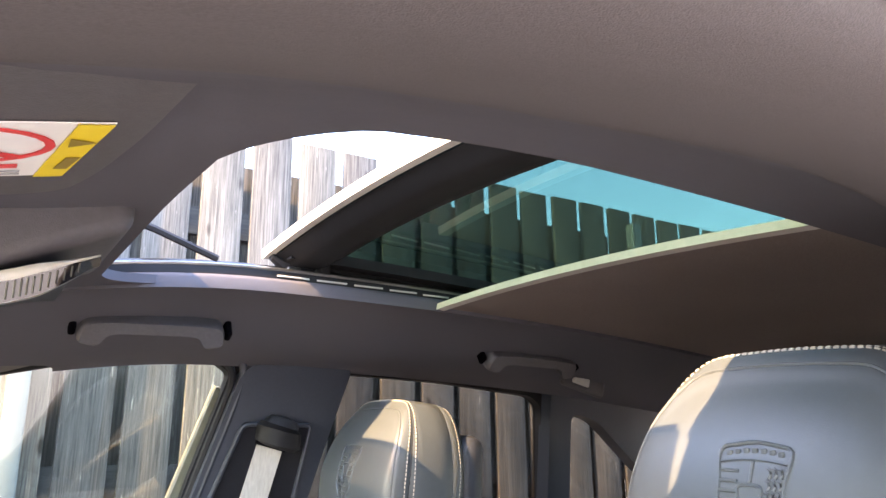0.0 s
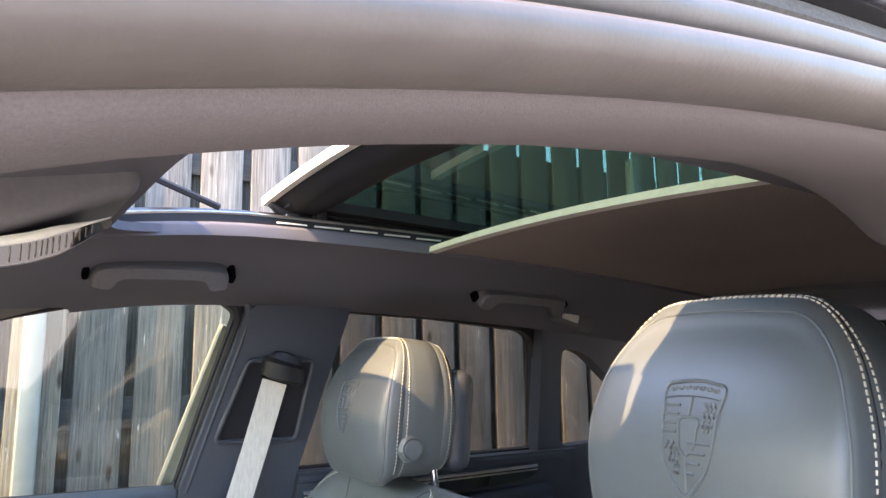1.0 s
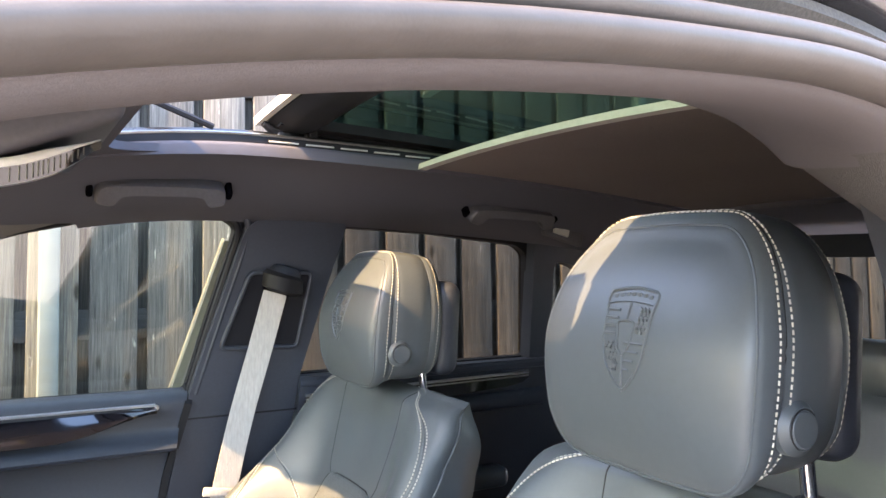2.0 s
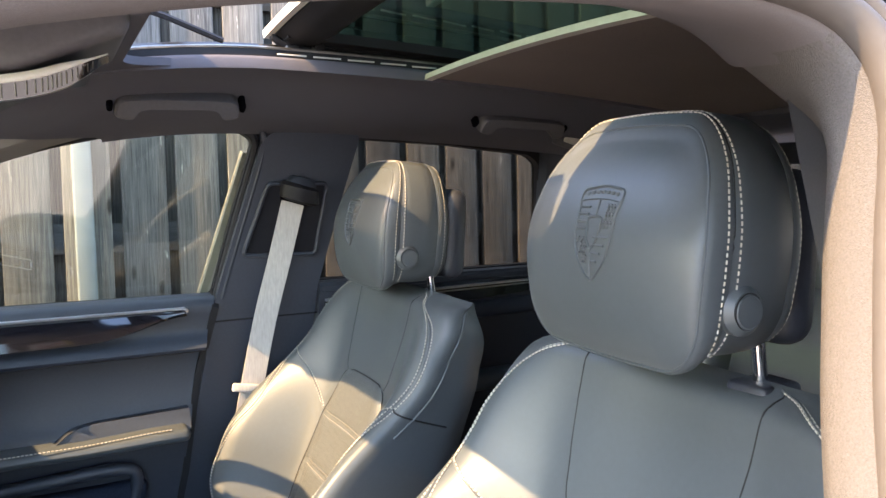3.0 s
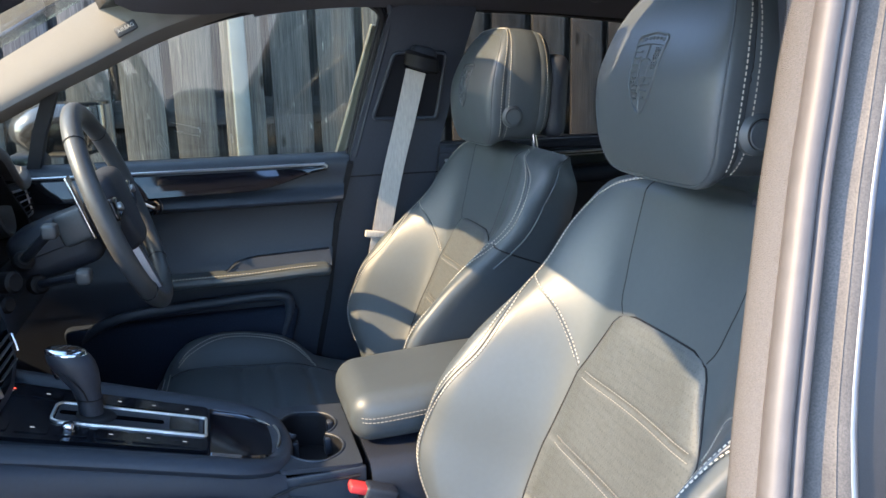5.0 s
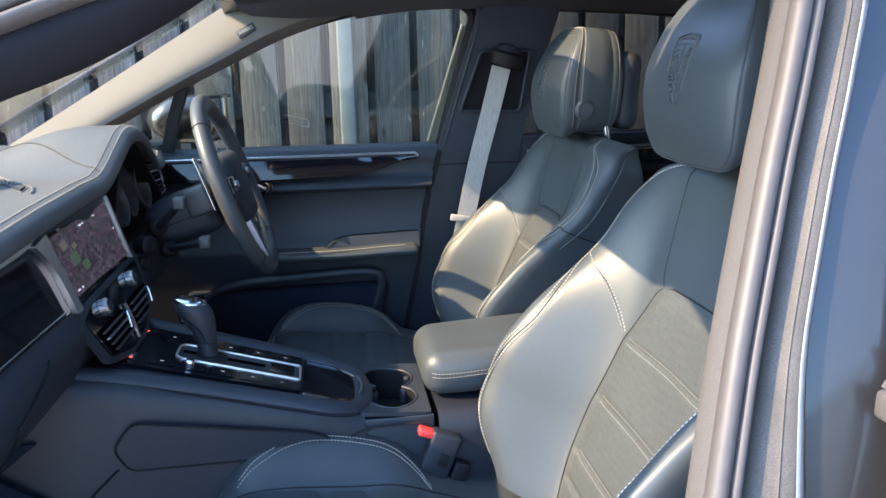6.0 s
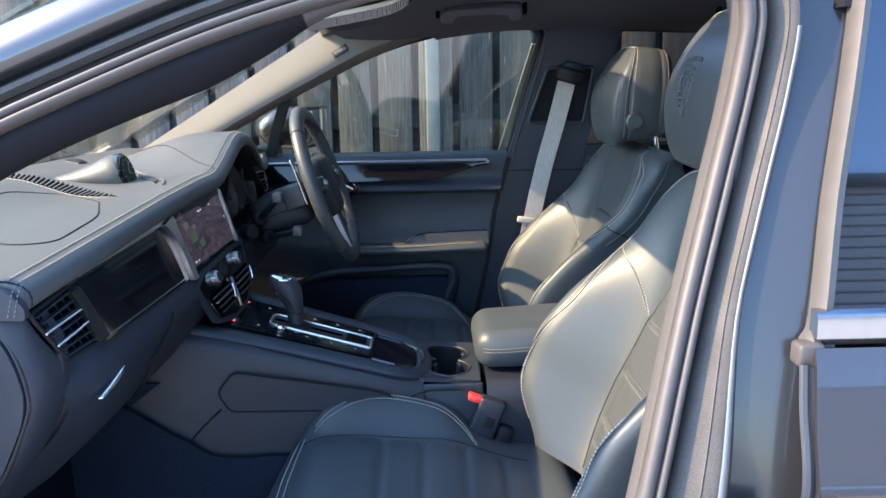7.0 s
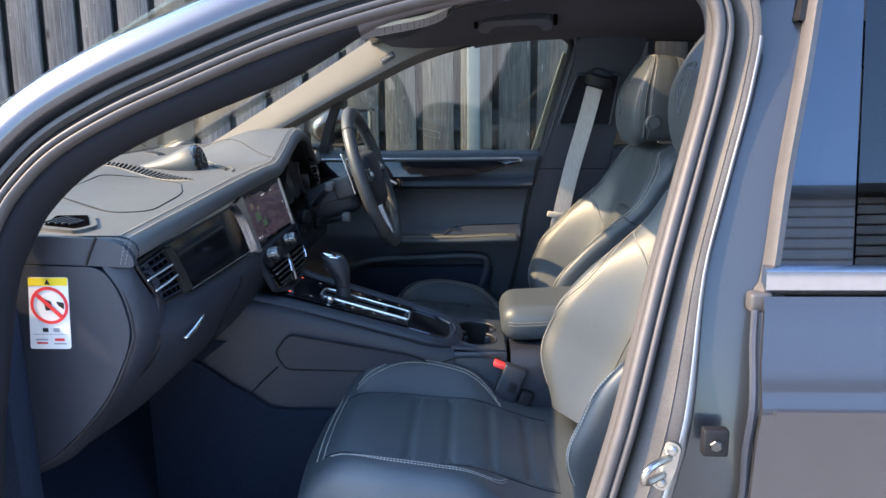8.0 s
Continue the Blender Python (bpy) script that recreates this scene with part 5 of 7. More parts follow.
def section(u, s):
    """Across and forward on the front and the flank of the backrest."""
    a = abs(u)
    f = min(a, EDGE)
    d = bulge(s) * lerp(smooth(0.42, 0.80, f), smooth(0.44, 0.93, f), smooth(0.9, 0.5, s)) - 0.010 * smooth(0.82, EDGE, f) ** 2 - 0.03 * smooth(0.93, 1.0, s) ** 2
    d -= 0.010 * (1 - smooth(0.0, 0.5, f)) * smooth(0.2, 0.5, s)
    y = f * half(s)
    if a > EDGE:
        q = (a - EDGE) / (1 - EDGE)
        w, r = wing(s), min(1.0, q / 0.35) * math.pi / 2
        slip = max(0.0, (q - 0.35) / 0.65)
        y = lerp(y, w, math.sin(r)) - 0.014 * slip
        d = lerp(d - 0.022 * (1 - math.cos(r)), -0.055, slip)
    return math.copysign(y, u), d


def back(u, s, lift=0.0):
    """A point on the front of the backrest: u across from -1 to 1, s up from 0 to 1; past EDGE it turns onto the flank."""
    x, z = spine(s)
    y, d = section(u, s)
    if abs(u) > EDGE + 0.02:
        return Vector((x, SY + y + math.copysign(lift, u), z)) + FWD * d
    return Vector((x, SY + y, z)) + FWD * (d + lift)


US = [-1 + 0.01 * k for k in range(13)] + [-EDGE + 2 * EDGE * k / 32 for k in range(1, 32)] + [0.88 + 0.01 * k for k in range(13)]


def ring_at(s):
    front = [back(u, s) for u in US]
    x, z = spine(s)
    t = 0.125 - 0.03 * smooth(0.88, 1.0, s)
    rear = [Vector((x, SY + (wing(s) - 0.014) * math.cos(math.pi * k / 10), z)) - FWD * (0.055 + (t - 0.055) * math.sin(math.pi * k / 10) ** 0.55) for k in range(1, 10)]
    return front + rear


def on_back(pts, lift=0.0025, n=10):
    return [back(p.x, p.y, lift) for p in spline([(u, s) for u, s in pts], n)]


seat = thing("front_seat", (0.12, SY, 0.36), "black leather sports seat with pale contrast stitching", "car seat", "front seats")
S = [k / 40 for k in range(37)] + [0.915, 0.93, 0.945, 0.96, 0.972, 0.982, 0.991, 1.0]
part("backrest", loft([ring_at(s) for s in S]), LEATHER, seat, sharp=70)
# padded centre insert with cross seams
def insert(u, v, puffy=True):
    s = lerp(0.02, 0.676, v)
    w = table([(0.0, 0.52), (0.30, 0.51), (0.50, 0.475), (0.60, 0.385), (0.645, 0.345), (0.662, 0.315), (0.671, 0.275), (0.676, 0.215)], s)
    uu = lerp(-w, w, u)
    puff = 0.009 * min(1, 7 * min(u, 1 - u)) ** 0.5 * min(1, 14 * (1 - v)) ** 0.5
    for q in (0.13, 0.245, 0.48, 0.735):
        puff -= 0.0055 * math.exp(-((v - q) / 0.010) ** 2) * min(1, 10 * min(u, 1 - u))
    return back(uu, s, 0.001 + (puff if puffy else 0.0))


part("centre_insert", sheet(insert, 30, 96, -0.006), LEATHER_FINE, seat, "perforated leather insert", sharp=75)
edge = [insert(0, v / 40) for v in range(41)] + [insert(u / 12, 1) for u in range(1, 12)] + [insert(1, 1 - v / 40) for v in range(41)]
part("insert_seam", tube(edge, 0.0013, 6), BLACKRUBBER, seat)
for q in (0.245, 0.48, 0.735):
    for dv in (-0.013, 0.013):
        part("insert_stitching", dashes([Vector(insert(0.05 + 0.90 * k / 40, q + dv)) + FWD * 0.0002 for k in range(41)], 0.003, 0.002, 0.0005), DULLTHREAD, seat)
OUTER = [(0.885, 0.06), (0.865, 0.22), (0.83, 0.35), (0.80, 0.46), (0.82, 0.56), (0.86, 0.65), (0.875, 0.74), (0.868, 0.84), (0.845, 0.92), (0.77, 0.972), (0.64, 0.992)]
CROSS = [(0.86, 0.668), (0.77, 0.645), (0.67, 0.617), (0.58, 0.568), (0.49, 0.508)]
for sx in (1, -1):
    for line in (OUTER, CROSS):
        part("bolster_seam", tube(on_back([(u * sx, t) for u, t in line], -0.0004), 0.0017, 6), LEATHER, seat)
        for o in (-0.013, 0.013):
            part("bolster_stitching", dashes(on_back([((u + o) * sx, t + (0.006 if line is CROSS and o > 0 else 0.0)) for u, t in line], 0.0003), 0.0036, 0.0022, 0.0008), THREAD, seat)
    part("side_seam", tube(on_back([(0.87 * sx, 0.668), (0.91 * sx, 0.660), (0.95 * sx, 0.655), (0.995 * sx, 0.652)], 0.0002), 0.0016, 6), BLACKRUBBER, seat)
    part("edge_piping", tube(on_back([(0.93 * sx, 0.60), (0.935 * sx, 0.68), (0.94 * sx, 0.78), (0.945 * sx, 0.88), (0.955 * sx, 0.95), (0.97 * sx, 0.985)], -0.0005), 0.0022, 6), LEATHER, seat)
    part("shoulder_seam", tube(on_back([(0.31 * sx, 0.668), (0.345 * sx, 0.70), (0.37 * sx, 0.77), (0.42 * sx, 0.86), (0.50 * sx, 0.93), (0.66 * sx, 0.985)], -0.0005), 0.0011, 6), BLACKRUBBER, seat)

# seat cushion
def cushion_fn(p):
    """Domed side bolsters, a raised front edge and a dip towards the back."""
    a = abs(p.y) / 0.26
    high = 0.056 if p.y > 0 else 0.036
    up = smooth(-0.02, 0.06, p.z)
    dome = max(0.0, 1 - ((p.x + 0.085) / 0.165) ** 2) ** 0.7
    z = p.z + up * (high * smooth(0.50, 0.80, a) * dome - 0.045 * smooth(0.88, 1.0, a) ** 2)
    z += up * (0.018 * smooth(0.0, 0.22, -p.x) - 0.05 * smooth(0.0, 0.20, p.x)) - 0.03 * smooth(0.19, 0.27, -p.x) * up
    y = p.y * (1 - 0.12 * smooth(0.10, 0.27, -p.x))
    return (p.x - 0.02 * (1 - a * a) * smooth(0.15, 0.27, -p.x), y, z)


CU = SY + 0.03
part("cushion", rbox((0.06, CU, 0.60), (0.54, 0.54, 0.15), 0.05, 5, (24, 28, 2), f=cushion_fn), LEATHER, seat, sharp=75)


def cush(x, y, lift=0.0):
    q = cushion_fn(Vector((x - 0.06, y, 0.075)))
    return Vector((q[0] + 0.06, CU + q[1], q[2] + 0.60 + lift))


def cush_pad(u, v):
    x, y = lerp(-0.16, 0.24, u), lerp(-0.135, 0.135, v)
    puff = 0.006 * min(1, 6 * min(u, 1 - u)) ** 0.5 * min(1, 5 * min(v, 1 - v)) ** 0.5
    for q in (0.33, 0.51, 0.70, 0.88):
        puff -= 0.006 * math.exp(-((u - q) / 0.018) ** 2)
    return cush(x, y, 0.001 + puff)


part("cushion_insert", sheet(cush_pad, 60, 16, 0.006), LEATHER, seat, sharp=75)
for sx in (1, -1):
    for o in (0.0, 0.010):
        part("cushion_stitching", dashes([cush(p.x, p.y * sx, 0.001) for p in spline([(0.145, 0.150 + o), (0.125, 0.175 + o), (0.08, 0.192 + o), (-0.01, 0.198 + o), (-0.08, 0.192 + o), (-0.13, 0.175 + o), (-0.155, 0.155 + o)], 8)], 0.0036, 0.0022, 0.0008), THREAD, seat)
        part("front_stitching", dashes([cush(-0.168 - o, 0.155 * sx * k / 12, 0.001) for k in range(13)], 0.0036, 0.0022, 0.0008), THREAD, seat)
    part("cushion_seam", tube([cush(p.x, p.y * sx, -0.0005) for p in spline([(0.24, 0.142), (0.1, 0.142), (-0.1, 0.140), (-0.165, 0.138)], 8)], 0.002, 6), BLACKRUBBER, seat)
part("seat_base", rbox((0.08, SY, 0.46), (0.48, 0.44, 0.18), 0.03, 3), PLASTIC, seat, "dark plastic seat base")
part("side_cover", rbox((0.10, SY - 0.235, 0.52), (0.46, 0.05, 0.12), 0.02, 3), PLASTIC, seat)

# headrest
HC = Vector((0.526, SY + 0.012, 1.304))
HM = Matrix.Rotation(radians(2.5), 3, "Y")
HEAD_W = 0.127


def head_ring(x, inset=0.0, size=1.0, n=9):
    """One outline of the headrest at a depth x: narrow and round at the top, with a chin that drops towards the front."""
    q = max(0.0, min(1.0, (-0.030 - x) / 0.034)) ** 2
    top, low = 0.116 - inset - 0.013 * q, -0.094 - 0.020 * smooth(-0.02, -0.055, x) + inset + 0.008 * q
    mid, hz, hy = (top + low) / 2, (top - low) / 2, HEAD_W - inset
    line = []
    for cy, cz, a0 in ((1, 1, 0), (-1, 1, 90), (-1, -1, 180), (1, -1, 270)):
        r = max(0.004, (0.056 if cz > 0 else 0.046) - inset)
        line += [Vector((cy * (hy - r) + r * math.cos(radians(a0 + 90 * i / n)), cz * (hz - r) + r * math.sin(radians(a0 + 90 * i / n)))) for i in range(n + 1)]
    dense = []
    for a, b in zip(line, line[1:] + line[:1]):
        steps = 12 if (b - a).length > 0.02 else 1
        dense += [a.lerp(b, k / steps) for k in range(steps)]
    out = []
    for p in dense:
        y, z = p.x, p.y
        t = (z + hz) / (2 * hz)
        w = 1 - 0.07 * (1 - smooth(0.0, 0.45, t)) - 0.17 * smooth(0.5, 1.02, t)
        bow = 0.007 * (1 - (y / hy) ** 2) * (1 if z > 0 else -0.6) * smooth(0.0, 0.3, abs(t - 0.5))
        v = z * size / hz
        lean = (0.026 * max(0.0, v + 0.15) ** 2 + 0.014 * max(0.0, -0.25 - v) ** 1.6 - 0.010) * smooth(0.0, -0.058, x)
        out.append(HC + HM @ Vector((x + lean, y * w * size, mid + (z + bow) * size)))
    return out


HEAD_FORM = [(-0.0755, 0.016, 0.06), (-0.0751, 0.016, 0.25), (-0.0740, 0.016, 0.45), (-0.0722, 0.016, 0.63), (-0.0700, 0.016, 0.79), (-0.0676, 0.015, 0.91), (-0.0650, 0.0140, 0.975), (-0.0630, 0.0118, 1), (-0.0608, 0.0090, 1), (-0.0580, 0.0064, 1), (-0.0566, 0.0058, 1), (-0.0552, 0.0040, 1), (-0.0510, 0.0026, 1), (-0.0430, 0.0010, 1), (-0.0350, 0.0006, 1), (-0.0335, 0.0016, 1), (-0.0320, 0.0006, 1), (-0.015, 0.0, 1), (0.010, 0.0, 1), (0.034, 0.002, 1), (0.0355, 0.0032, 1), (0.037, 0.002, 1), (0.052, 0.007, 1), (0.062, 0.015, 1), (0.067, 0.026, 1), (0.068, 0.03, 0.6), (0.068, 0.03, 0.1)]
head = loft([head_ring(*row) for row in HEAD_FORM])
bmesh.ops.recalc_face_normals(head, faces=head.faces)
HEAD = BVHTree.FromBMesh(head)


def stick(path, lift):
    """Lays a line on the headrest's skin."""
    out = []
    for p in along([Vector(q) for q in path] + [Vector(path[0])], 0.005):
        at, n, _, _ = HEAD.find_nearest(p)
        if n.dot(p - HC) < 0:
            n = -n
        out.append(at + n * lift)
    return out


def turned(ring):
    """Starts a ring at its foot."""
    k = min(range(len(ring)), key=lambda i: ring[i].z + abs(ring[i].y - HC.y))
    return ring[k:] + ring[:k]


rest = part("headrest", head, LEATHER, seat, "black leather headrest", sharp=80)
for xl in (-0.0395, -0.0275):
    part("headrest_stitching", dashes([p for p in stick(turned(head_ring(xl)), 0.0005) if p.z > HC.z - 0.093], 0.0036, 0.0022, 0.0006), THREAD, rest)
part("headrest_seam", tube(stick(head_ring(-0.0335), -0.0006), 0.0009, 6, (1, 0.1, 0.05), True), BLACKRUBBER, rest)
part("face_piping", tube(stick(head_ring(-0.0566, 0.0054), 0.0001), 0.0013, 6, (1, 0.1, 0.05), True), LEATHER, rest)
part("rear_stitching", dashes(stick(head_ring(0.050, 0.006), 0.0003), 0.0032, 0.0024, 0.0004), THREAD, rest)
part("rear_piping", tube(stick(head_ring(0.0355, 0.003), -0.0002), 0.0012, 6, (1, 0.1, 0.05), True), LEATHER, rest)
part("rear_shell", rbox(HC + Vector((0.084, 0, -0.012)), (0.05, 0.215, 0.165), 0.024, 4, m=HM), PLASTIC, rest)


def side_skin(x, z):
    """The headrest's outer cheek at a place."""
    at, n, _, _ = HEAD.ray_cast(Vector((x, SY - 0.3, z)), Vector((0, 1, 0)))
    return at


bc = side_skin(0.502, 1.257)
btn = part("adjuster_button", disc(bc + Vector((0, 0.004, 0)), (-0.06, -1, 0.05), 0.0215, 0.0125, 32, 0.0055), LEATHER, rest, "round adjuster button")
part("button_groove", tube([bc + Vector((0.0155 * math.cos(q), -0.0082, 0.0155 * math.sin(q))) for q in [2 * math.pi * k / 28 for k in range(28)]], 0.0007, 5, (0, 1, 0.05), True), BLACKRUBBER, btn)
part("button_face", disc(bc + Vector((0, -0.0075, 0)), (-0.06, -1, 0.05), 0.0142, 0.0022, 28, 0.001), LEATHER, btn)
for sy in (1, -1):
    post = part("post", tube([HC + Vector((0.032, 0.094 * sy, -0.075)), HC + Vector((0.044, 0.094 * sy, -0.150))], 0.0065, 12), CHROME, rest, "chrome post")
    part("post_collar", rbox((0.570, HC.y + 0.094 * sy, 1.176), (0.052, 0.044, 0.014), 0.006, 3), PLASTIC, post)


# embossed shield on the headrest's face
def face(a, b, lift=0.0):
    at, n, _, _ = HEAD.ray_cast(Vector((HC.x - 0.3, HC.y - 0.004 + a * 0.84, HC.z + 0.014 + b * 0.84)), Vector((1, 0, 0)))
    return at - Vector((lift, 0, 0))


SH = spline([(0.0, -0.054), (0.014, -0.042), (0.024, -0.026), (0.029, -0.004), (0.030, 0.018), (0.033, 0.042), (0.018, 0.047), (0.0, 0.049), (-0.018, 0.047), (-0.033, 0.042), (-0.030, 0.018), (-0.029, -0.004), (-0.024, -0.026), (-0.014, -0.042)], 4, True)
emb = [tube([face(p.x, p.y, 0.0005) for p in SH], 0.0015, 6, (1, 0.1, 0.05), True)]
SH2 = spline([(0.0, -0.018), (0.008, -0.010), (0.010, 0.004), (0.0105, 0.014), (0.0, 0.016), (-0.0105, 0.014), (-0.010, 0.004), (-0.008, -0.010)], 4, True)
emb.append(tube([face(p.x, p.y, 0.0005) for p in SH2], 0.0013, 6, (1, 0.1, 0.05), True))
emb.append(tube([face(lerp(-0.031, 0.031, k / 8), 0.0325 + 0.003 * (1 - (k / 4 - 1) ** 2), 0.0005) for k in range(9)], 0.0010, 6))
emb.append(tube([face(0.0, lerp(-0.05, -0.019, k / 5), 0.0005) for k in range(6)], 0.0012, 6))
emb.append(tube([face(0.0, lerp(0.017, 0.034, k / 5), 0.0005) for k in range(6)], 0.0012, 6))
for sx, sz in ((1, 1), (-1, -1)):
    for k in range(4):
        b = 0.026 - 0.008 * k if sz > 0 else -0.006 - 0.009 * k
        w = 0.029 if sz > 0 else 0.027 - 0.0055 * k
        emb.append(tube([face(sx * lerp(0.012 if sz > 0 else 0.002, w, q / 4), b, 0.0005) for q in range(5)], 0.0012, 5))
for sx, sz in ((-1, 1), (1, -1)):
    for k in range(3):
        b = 0.025 - 0.009 * k if sz > 0 else -0.012 - 0.010 * k
        w = 0.028 if sz > 0 else 0.024 - 0.006 * k
        for j in range(3):
            c = lerp(0.013 if sz > 0 else 0.005, w, (j + 0.3) / 3)
            emb.append(tube([face(sx * (c + 0.003 * math.sin(q * 0.8)), b + 0.0045 * math.cos(q * 0.8), 0.0005) for q in range(4)], 0.0012, 5))
part("embossed_shield", join(*emb), LEATHER, rest, "embossed shield pattern")
for k in range(7):
    part("embossed_bar", rbox(face(-0.024 + 0.008 * k, 0.0415 - 0.00025 * (k - 3) ** 2, 0.0), (0.0012, 0.0046, 0.0052), 0.0005, 1), LEATHER, rest)

far_seat = copy_thing(seat, Matrix.Translation((0.145, SY + 0.74, 0.345)))
for ob in far_seat.children:
    if ob.name.startswith("headrest"):
        ob.location = (0.016, -0.007, -0.012)

# ---- rear bench ----
bench = thing("rear_seat", (1.2, 0, 0.4), "black leather rear bench with low headrests", "car seat")
for y in (-0.43, 0.0, 0.43):
    w = 0.42 if y else 0.40
    part("back_section", rbox((1.30, y, 0.88), (0.14, w, 0.56), 0.05, 4, (2, 4, 4), m=Matrix.Rotation(radians(16), 3, "Y")), LEATHER, bench)
    part("headrest", rbox((1.36, y, 1.19), (0.10, 0.26, 0.11), 0.04, 4), LEATHER, bench)
    part("cushion_section", rbox((1.04, y, 0.60), (0.46, w, 0.15), 0.05, 4), LEATHER, bench)
part("parcel_shelf", rbox((1.60, 0, 1.02), (0.36, 1.2, 0.02), 0.008, 1), PLASTIC, bench)

# ---- dashboard ----
dash = thing("dashboard", (-0.6, 0, 0.5), "dark leather-covered dashboard with pale double stitching", "dashboard")


def dx0(y):
    return table([(-0.66, -0.392), (-0.17, -0.382), (0.1, -0.374), (0.2, -0.366), (0.36, -0.36), (0.55, -0.375), (0.66, -0.40)], y)


def dz0(y):
    t = table([(-0.66, 1.118), (-0.4, 1.132), (-0.17, 1.145), (0.0, 1.152)], y)
    return t + (0.070 * smooth(0.07, 0.27, y) - 0.085 * smooth(0.29, 0.50, y) if y > 0 else 0)


def dash_end(y):
    return -0.80 - 0.055 * (1 - (y / 0.66) ** 2)


def pad(u, v, y=None):
    """The dash top: v along the car's width, u from under the front lip back to the windscreen."""
    y = lerp(-0.655, 0.66, v) if y is None else y
    x0, z0 = dx0(y), dz0(y)
    rows = [(0.0, -0.004, -0.032), (0.07, 0.002, -0.031), (0.14, 0.004, -0.022), (0.21, 0.001, -0.011), (0.28, -0.008, -0.004), (0.36, -0.024, 0.0)]
    if u <= 0.36:
        return (x0 + table([(a, b) for a, b, c in rows], u), y, z0 + table([(a, c) for a, b, c in rows], u))
    t = (u - 0.36) / 0.64
    x = lerp(x0 - 0.022, dash_end(y), t)
    flat = table([(-0.66, 1.118), (-0.4, 1.132), (-0.17, 1.145), (0.0, 1.150), (0.3, 1.150), (0.66, 1.14)], y)
    z = lerp(flat, 1.157, smooth(0.35, 1.0, t)) - 0.010 * math.sin(math.pi * min(1, t * 1.4)) * (1 - smooth(0.1, 0.3, abs(y)))
    return (x, y, z + (z0 - flat) * (1 - smooth(0.15, 0.75, t)))


part("dash_pad", sheet(pad, 34, 66, -0.012), DASHSKIN, dash, "grained dark leather dash top", sharp=60)
for o in (0.0, 0.04):
    part("dash_stitching", dashes([Vector(pad(0.30 + o * 1.6, k / 80)) + Vector((0.0005, 0, 0.0008)) for k in range(1, 80)], 0.0040, 0.0020, 0.0009), THREAD, dash)
part("pad_end_seam", tube([Vector(pad(u / 20, 0, -0.645)) + Vector((0, 0, 0.0005)) for u in range(1, 18)], 0.0015, 6), BLACKRUBBER, dash)
part("hood_seam", tube([Vector(pad(0.3 + 0.03 * k, 0, 0.105 + 0.16 * smooth(0, 13, k))) for k in range(14)], 0.0014, 6), BLACKRUBBER, dash)


def fascia(u, v):
    y = lerp(-0.640, 0.66, v)
    x0, z0 = dx0(min(y, 0.0)), dz0(min(y, 0.02))
    P = [(-0.012, z0 - 0.022), (-0.012, z0 - 0.032), (0.014, 0.995), (0.024, 0.982), (0.031, 0.965), (0.028, 0.942), (0.010, 0.915), (-0.018, 0.885), (-0.06, 0.845), (-0.11, 0.80), (-0.18, 0.745), (-0.25, 0.70), (-0.33, 0.68)]
    i = u * (len(P) - 1)
    a, b = P[int(i)], P[min(int(i) + 1, len(P) - 1)]
    z = lerp(a[1], b[1], i - int(i))
    y = max(y, lerp(-0.64, -0.611, smooth(1.0, 0.95, z)))
    low = smooth(0.118, 0.135, y)
    z = lerp(z, min(z, 0.990), low)
    swell = table([(0.70, 0.0), (0.745, 0.020), (0.80, 0.026), (0.845, 0.026), (0.885, 0.019), (0.915, 0.009), (0.945, 0.0)], z) * (1 - smooth(0.50, 0.62, -y))
    return (x0 + swell + lerp(a[0], b[0], i - int(i)) - 0.020 * smooth(0.54, 0.615, -y) - 0.02 * low, y, z)


part("fascia", sheet(fascia, 24, 50, 0.01), PLASTIC, dash, "dark fascia and glovebox")
part("glovebox_seam", tube([Vector(fascia(p.x, p.y)) + Vector((0.002, 0, 0)) for p in spline([(0.30, 0.255), (0.366, 0.237), (0.465, 0.190), (0.56, 0.195), (0.673, 0.220), (0.74, 0.23)], 6)], 0.0016, 6), BLACKRUBBER, dash)
part("glovebox_latch", rbox((-0.357, -0.537, 0.951), (0.010, 0.080, 0.009), 0.004, 2, (1, 6, 1), m=Matrix.Rotation(radians(10), 3, "X"), f=lambda p: (p.x - 0.004 * (p.y / 0.04) ** 2, p.y, p.z * (1 - 0.5 * (p.y / 0.04) ** 2))), CHROME, dash, "chrome glovebox latch")
# side panel with a warning label
END = [(-0.64, 1.086), (-0.432, 1.080), (-0.409, 1.041), (-0.399, 0.99), (-0.407, 0.955), (-0.442, 0.886), (-0.487, 0.832), (-0.536, 0.788), (-0.601, 0.756), (-0.64, 0.75)]
RIM = [(-0.80, 1.10), (-0.43, 1.10), (-0.392, 1.072), (-0.376, 1.045), (-0.372, 1.01), (-0.376, 0.975), (-0.392, 0.94), (-0.428, 0.884), (-0.473, 0.83), (-0.532, 0.766), (-0.607, 0.73), (-0.80, 0.70)]
part("dash_end_back", plate(round2(RIM, 0.012, 3), lambda a, b, d: (a - 0.006, -0.600 - d, b), 0.016), PLASTIC, dash)


def arc_point(line, t):
    """The point at a share t of a line's length."""
    cuts = [(Vector(b) - Vector(a)).length for a, b in zip(line, line[1:])]
    left = t * sum(cuts)
    for a, b, c in zip(line, line[1:], cuts):
        if left <= c:
            return Vector(a).lerp(Vector(b), left / c)
        left -= c
    return Vector(line[-1])


IN_LINE = [(p.x, p.y) for p in spline(END[1:], 6)]
OUT_LINE = [(p.x, p.y) for p in spline([(-0.412, 1.088), (-0.400, 1.074), (-0.391, 1.045), (-0.382, 1.010), (-0.380, 0.980)] + RIM[6:11], 6)]


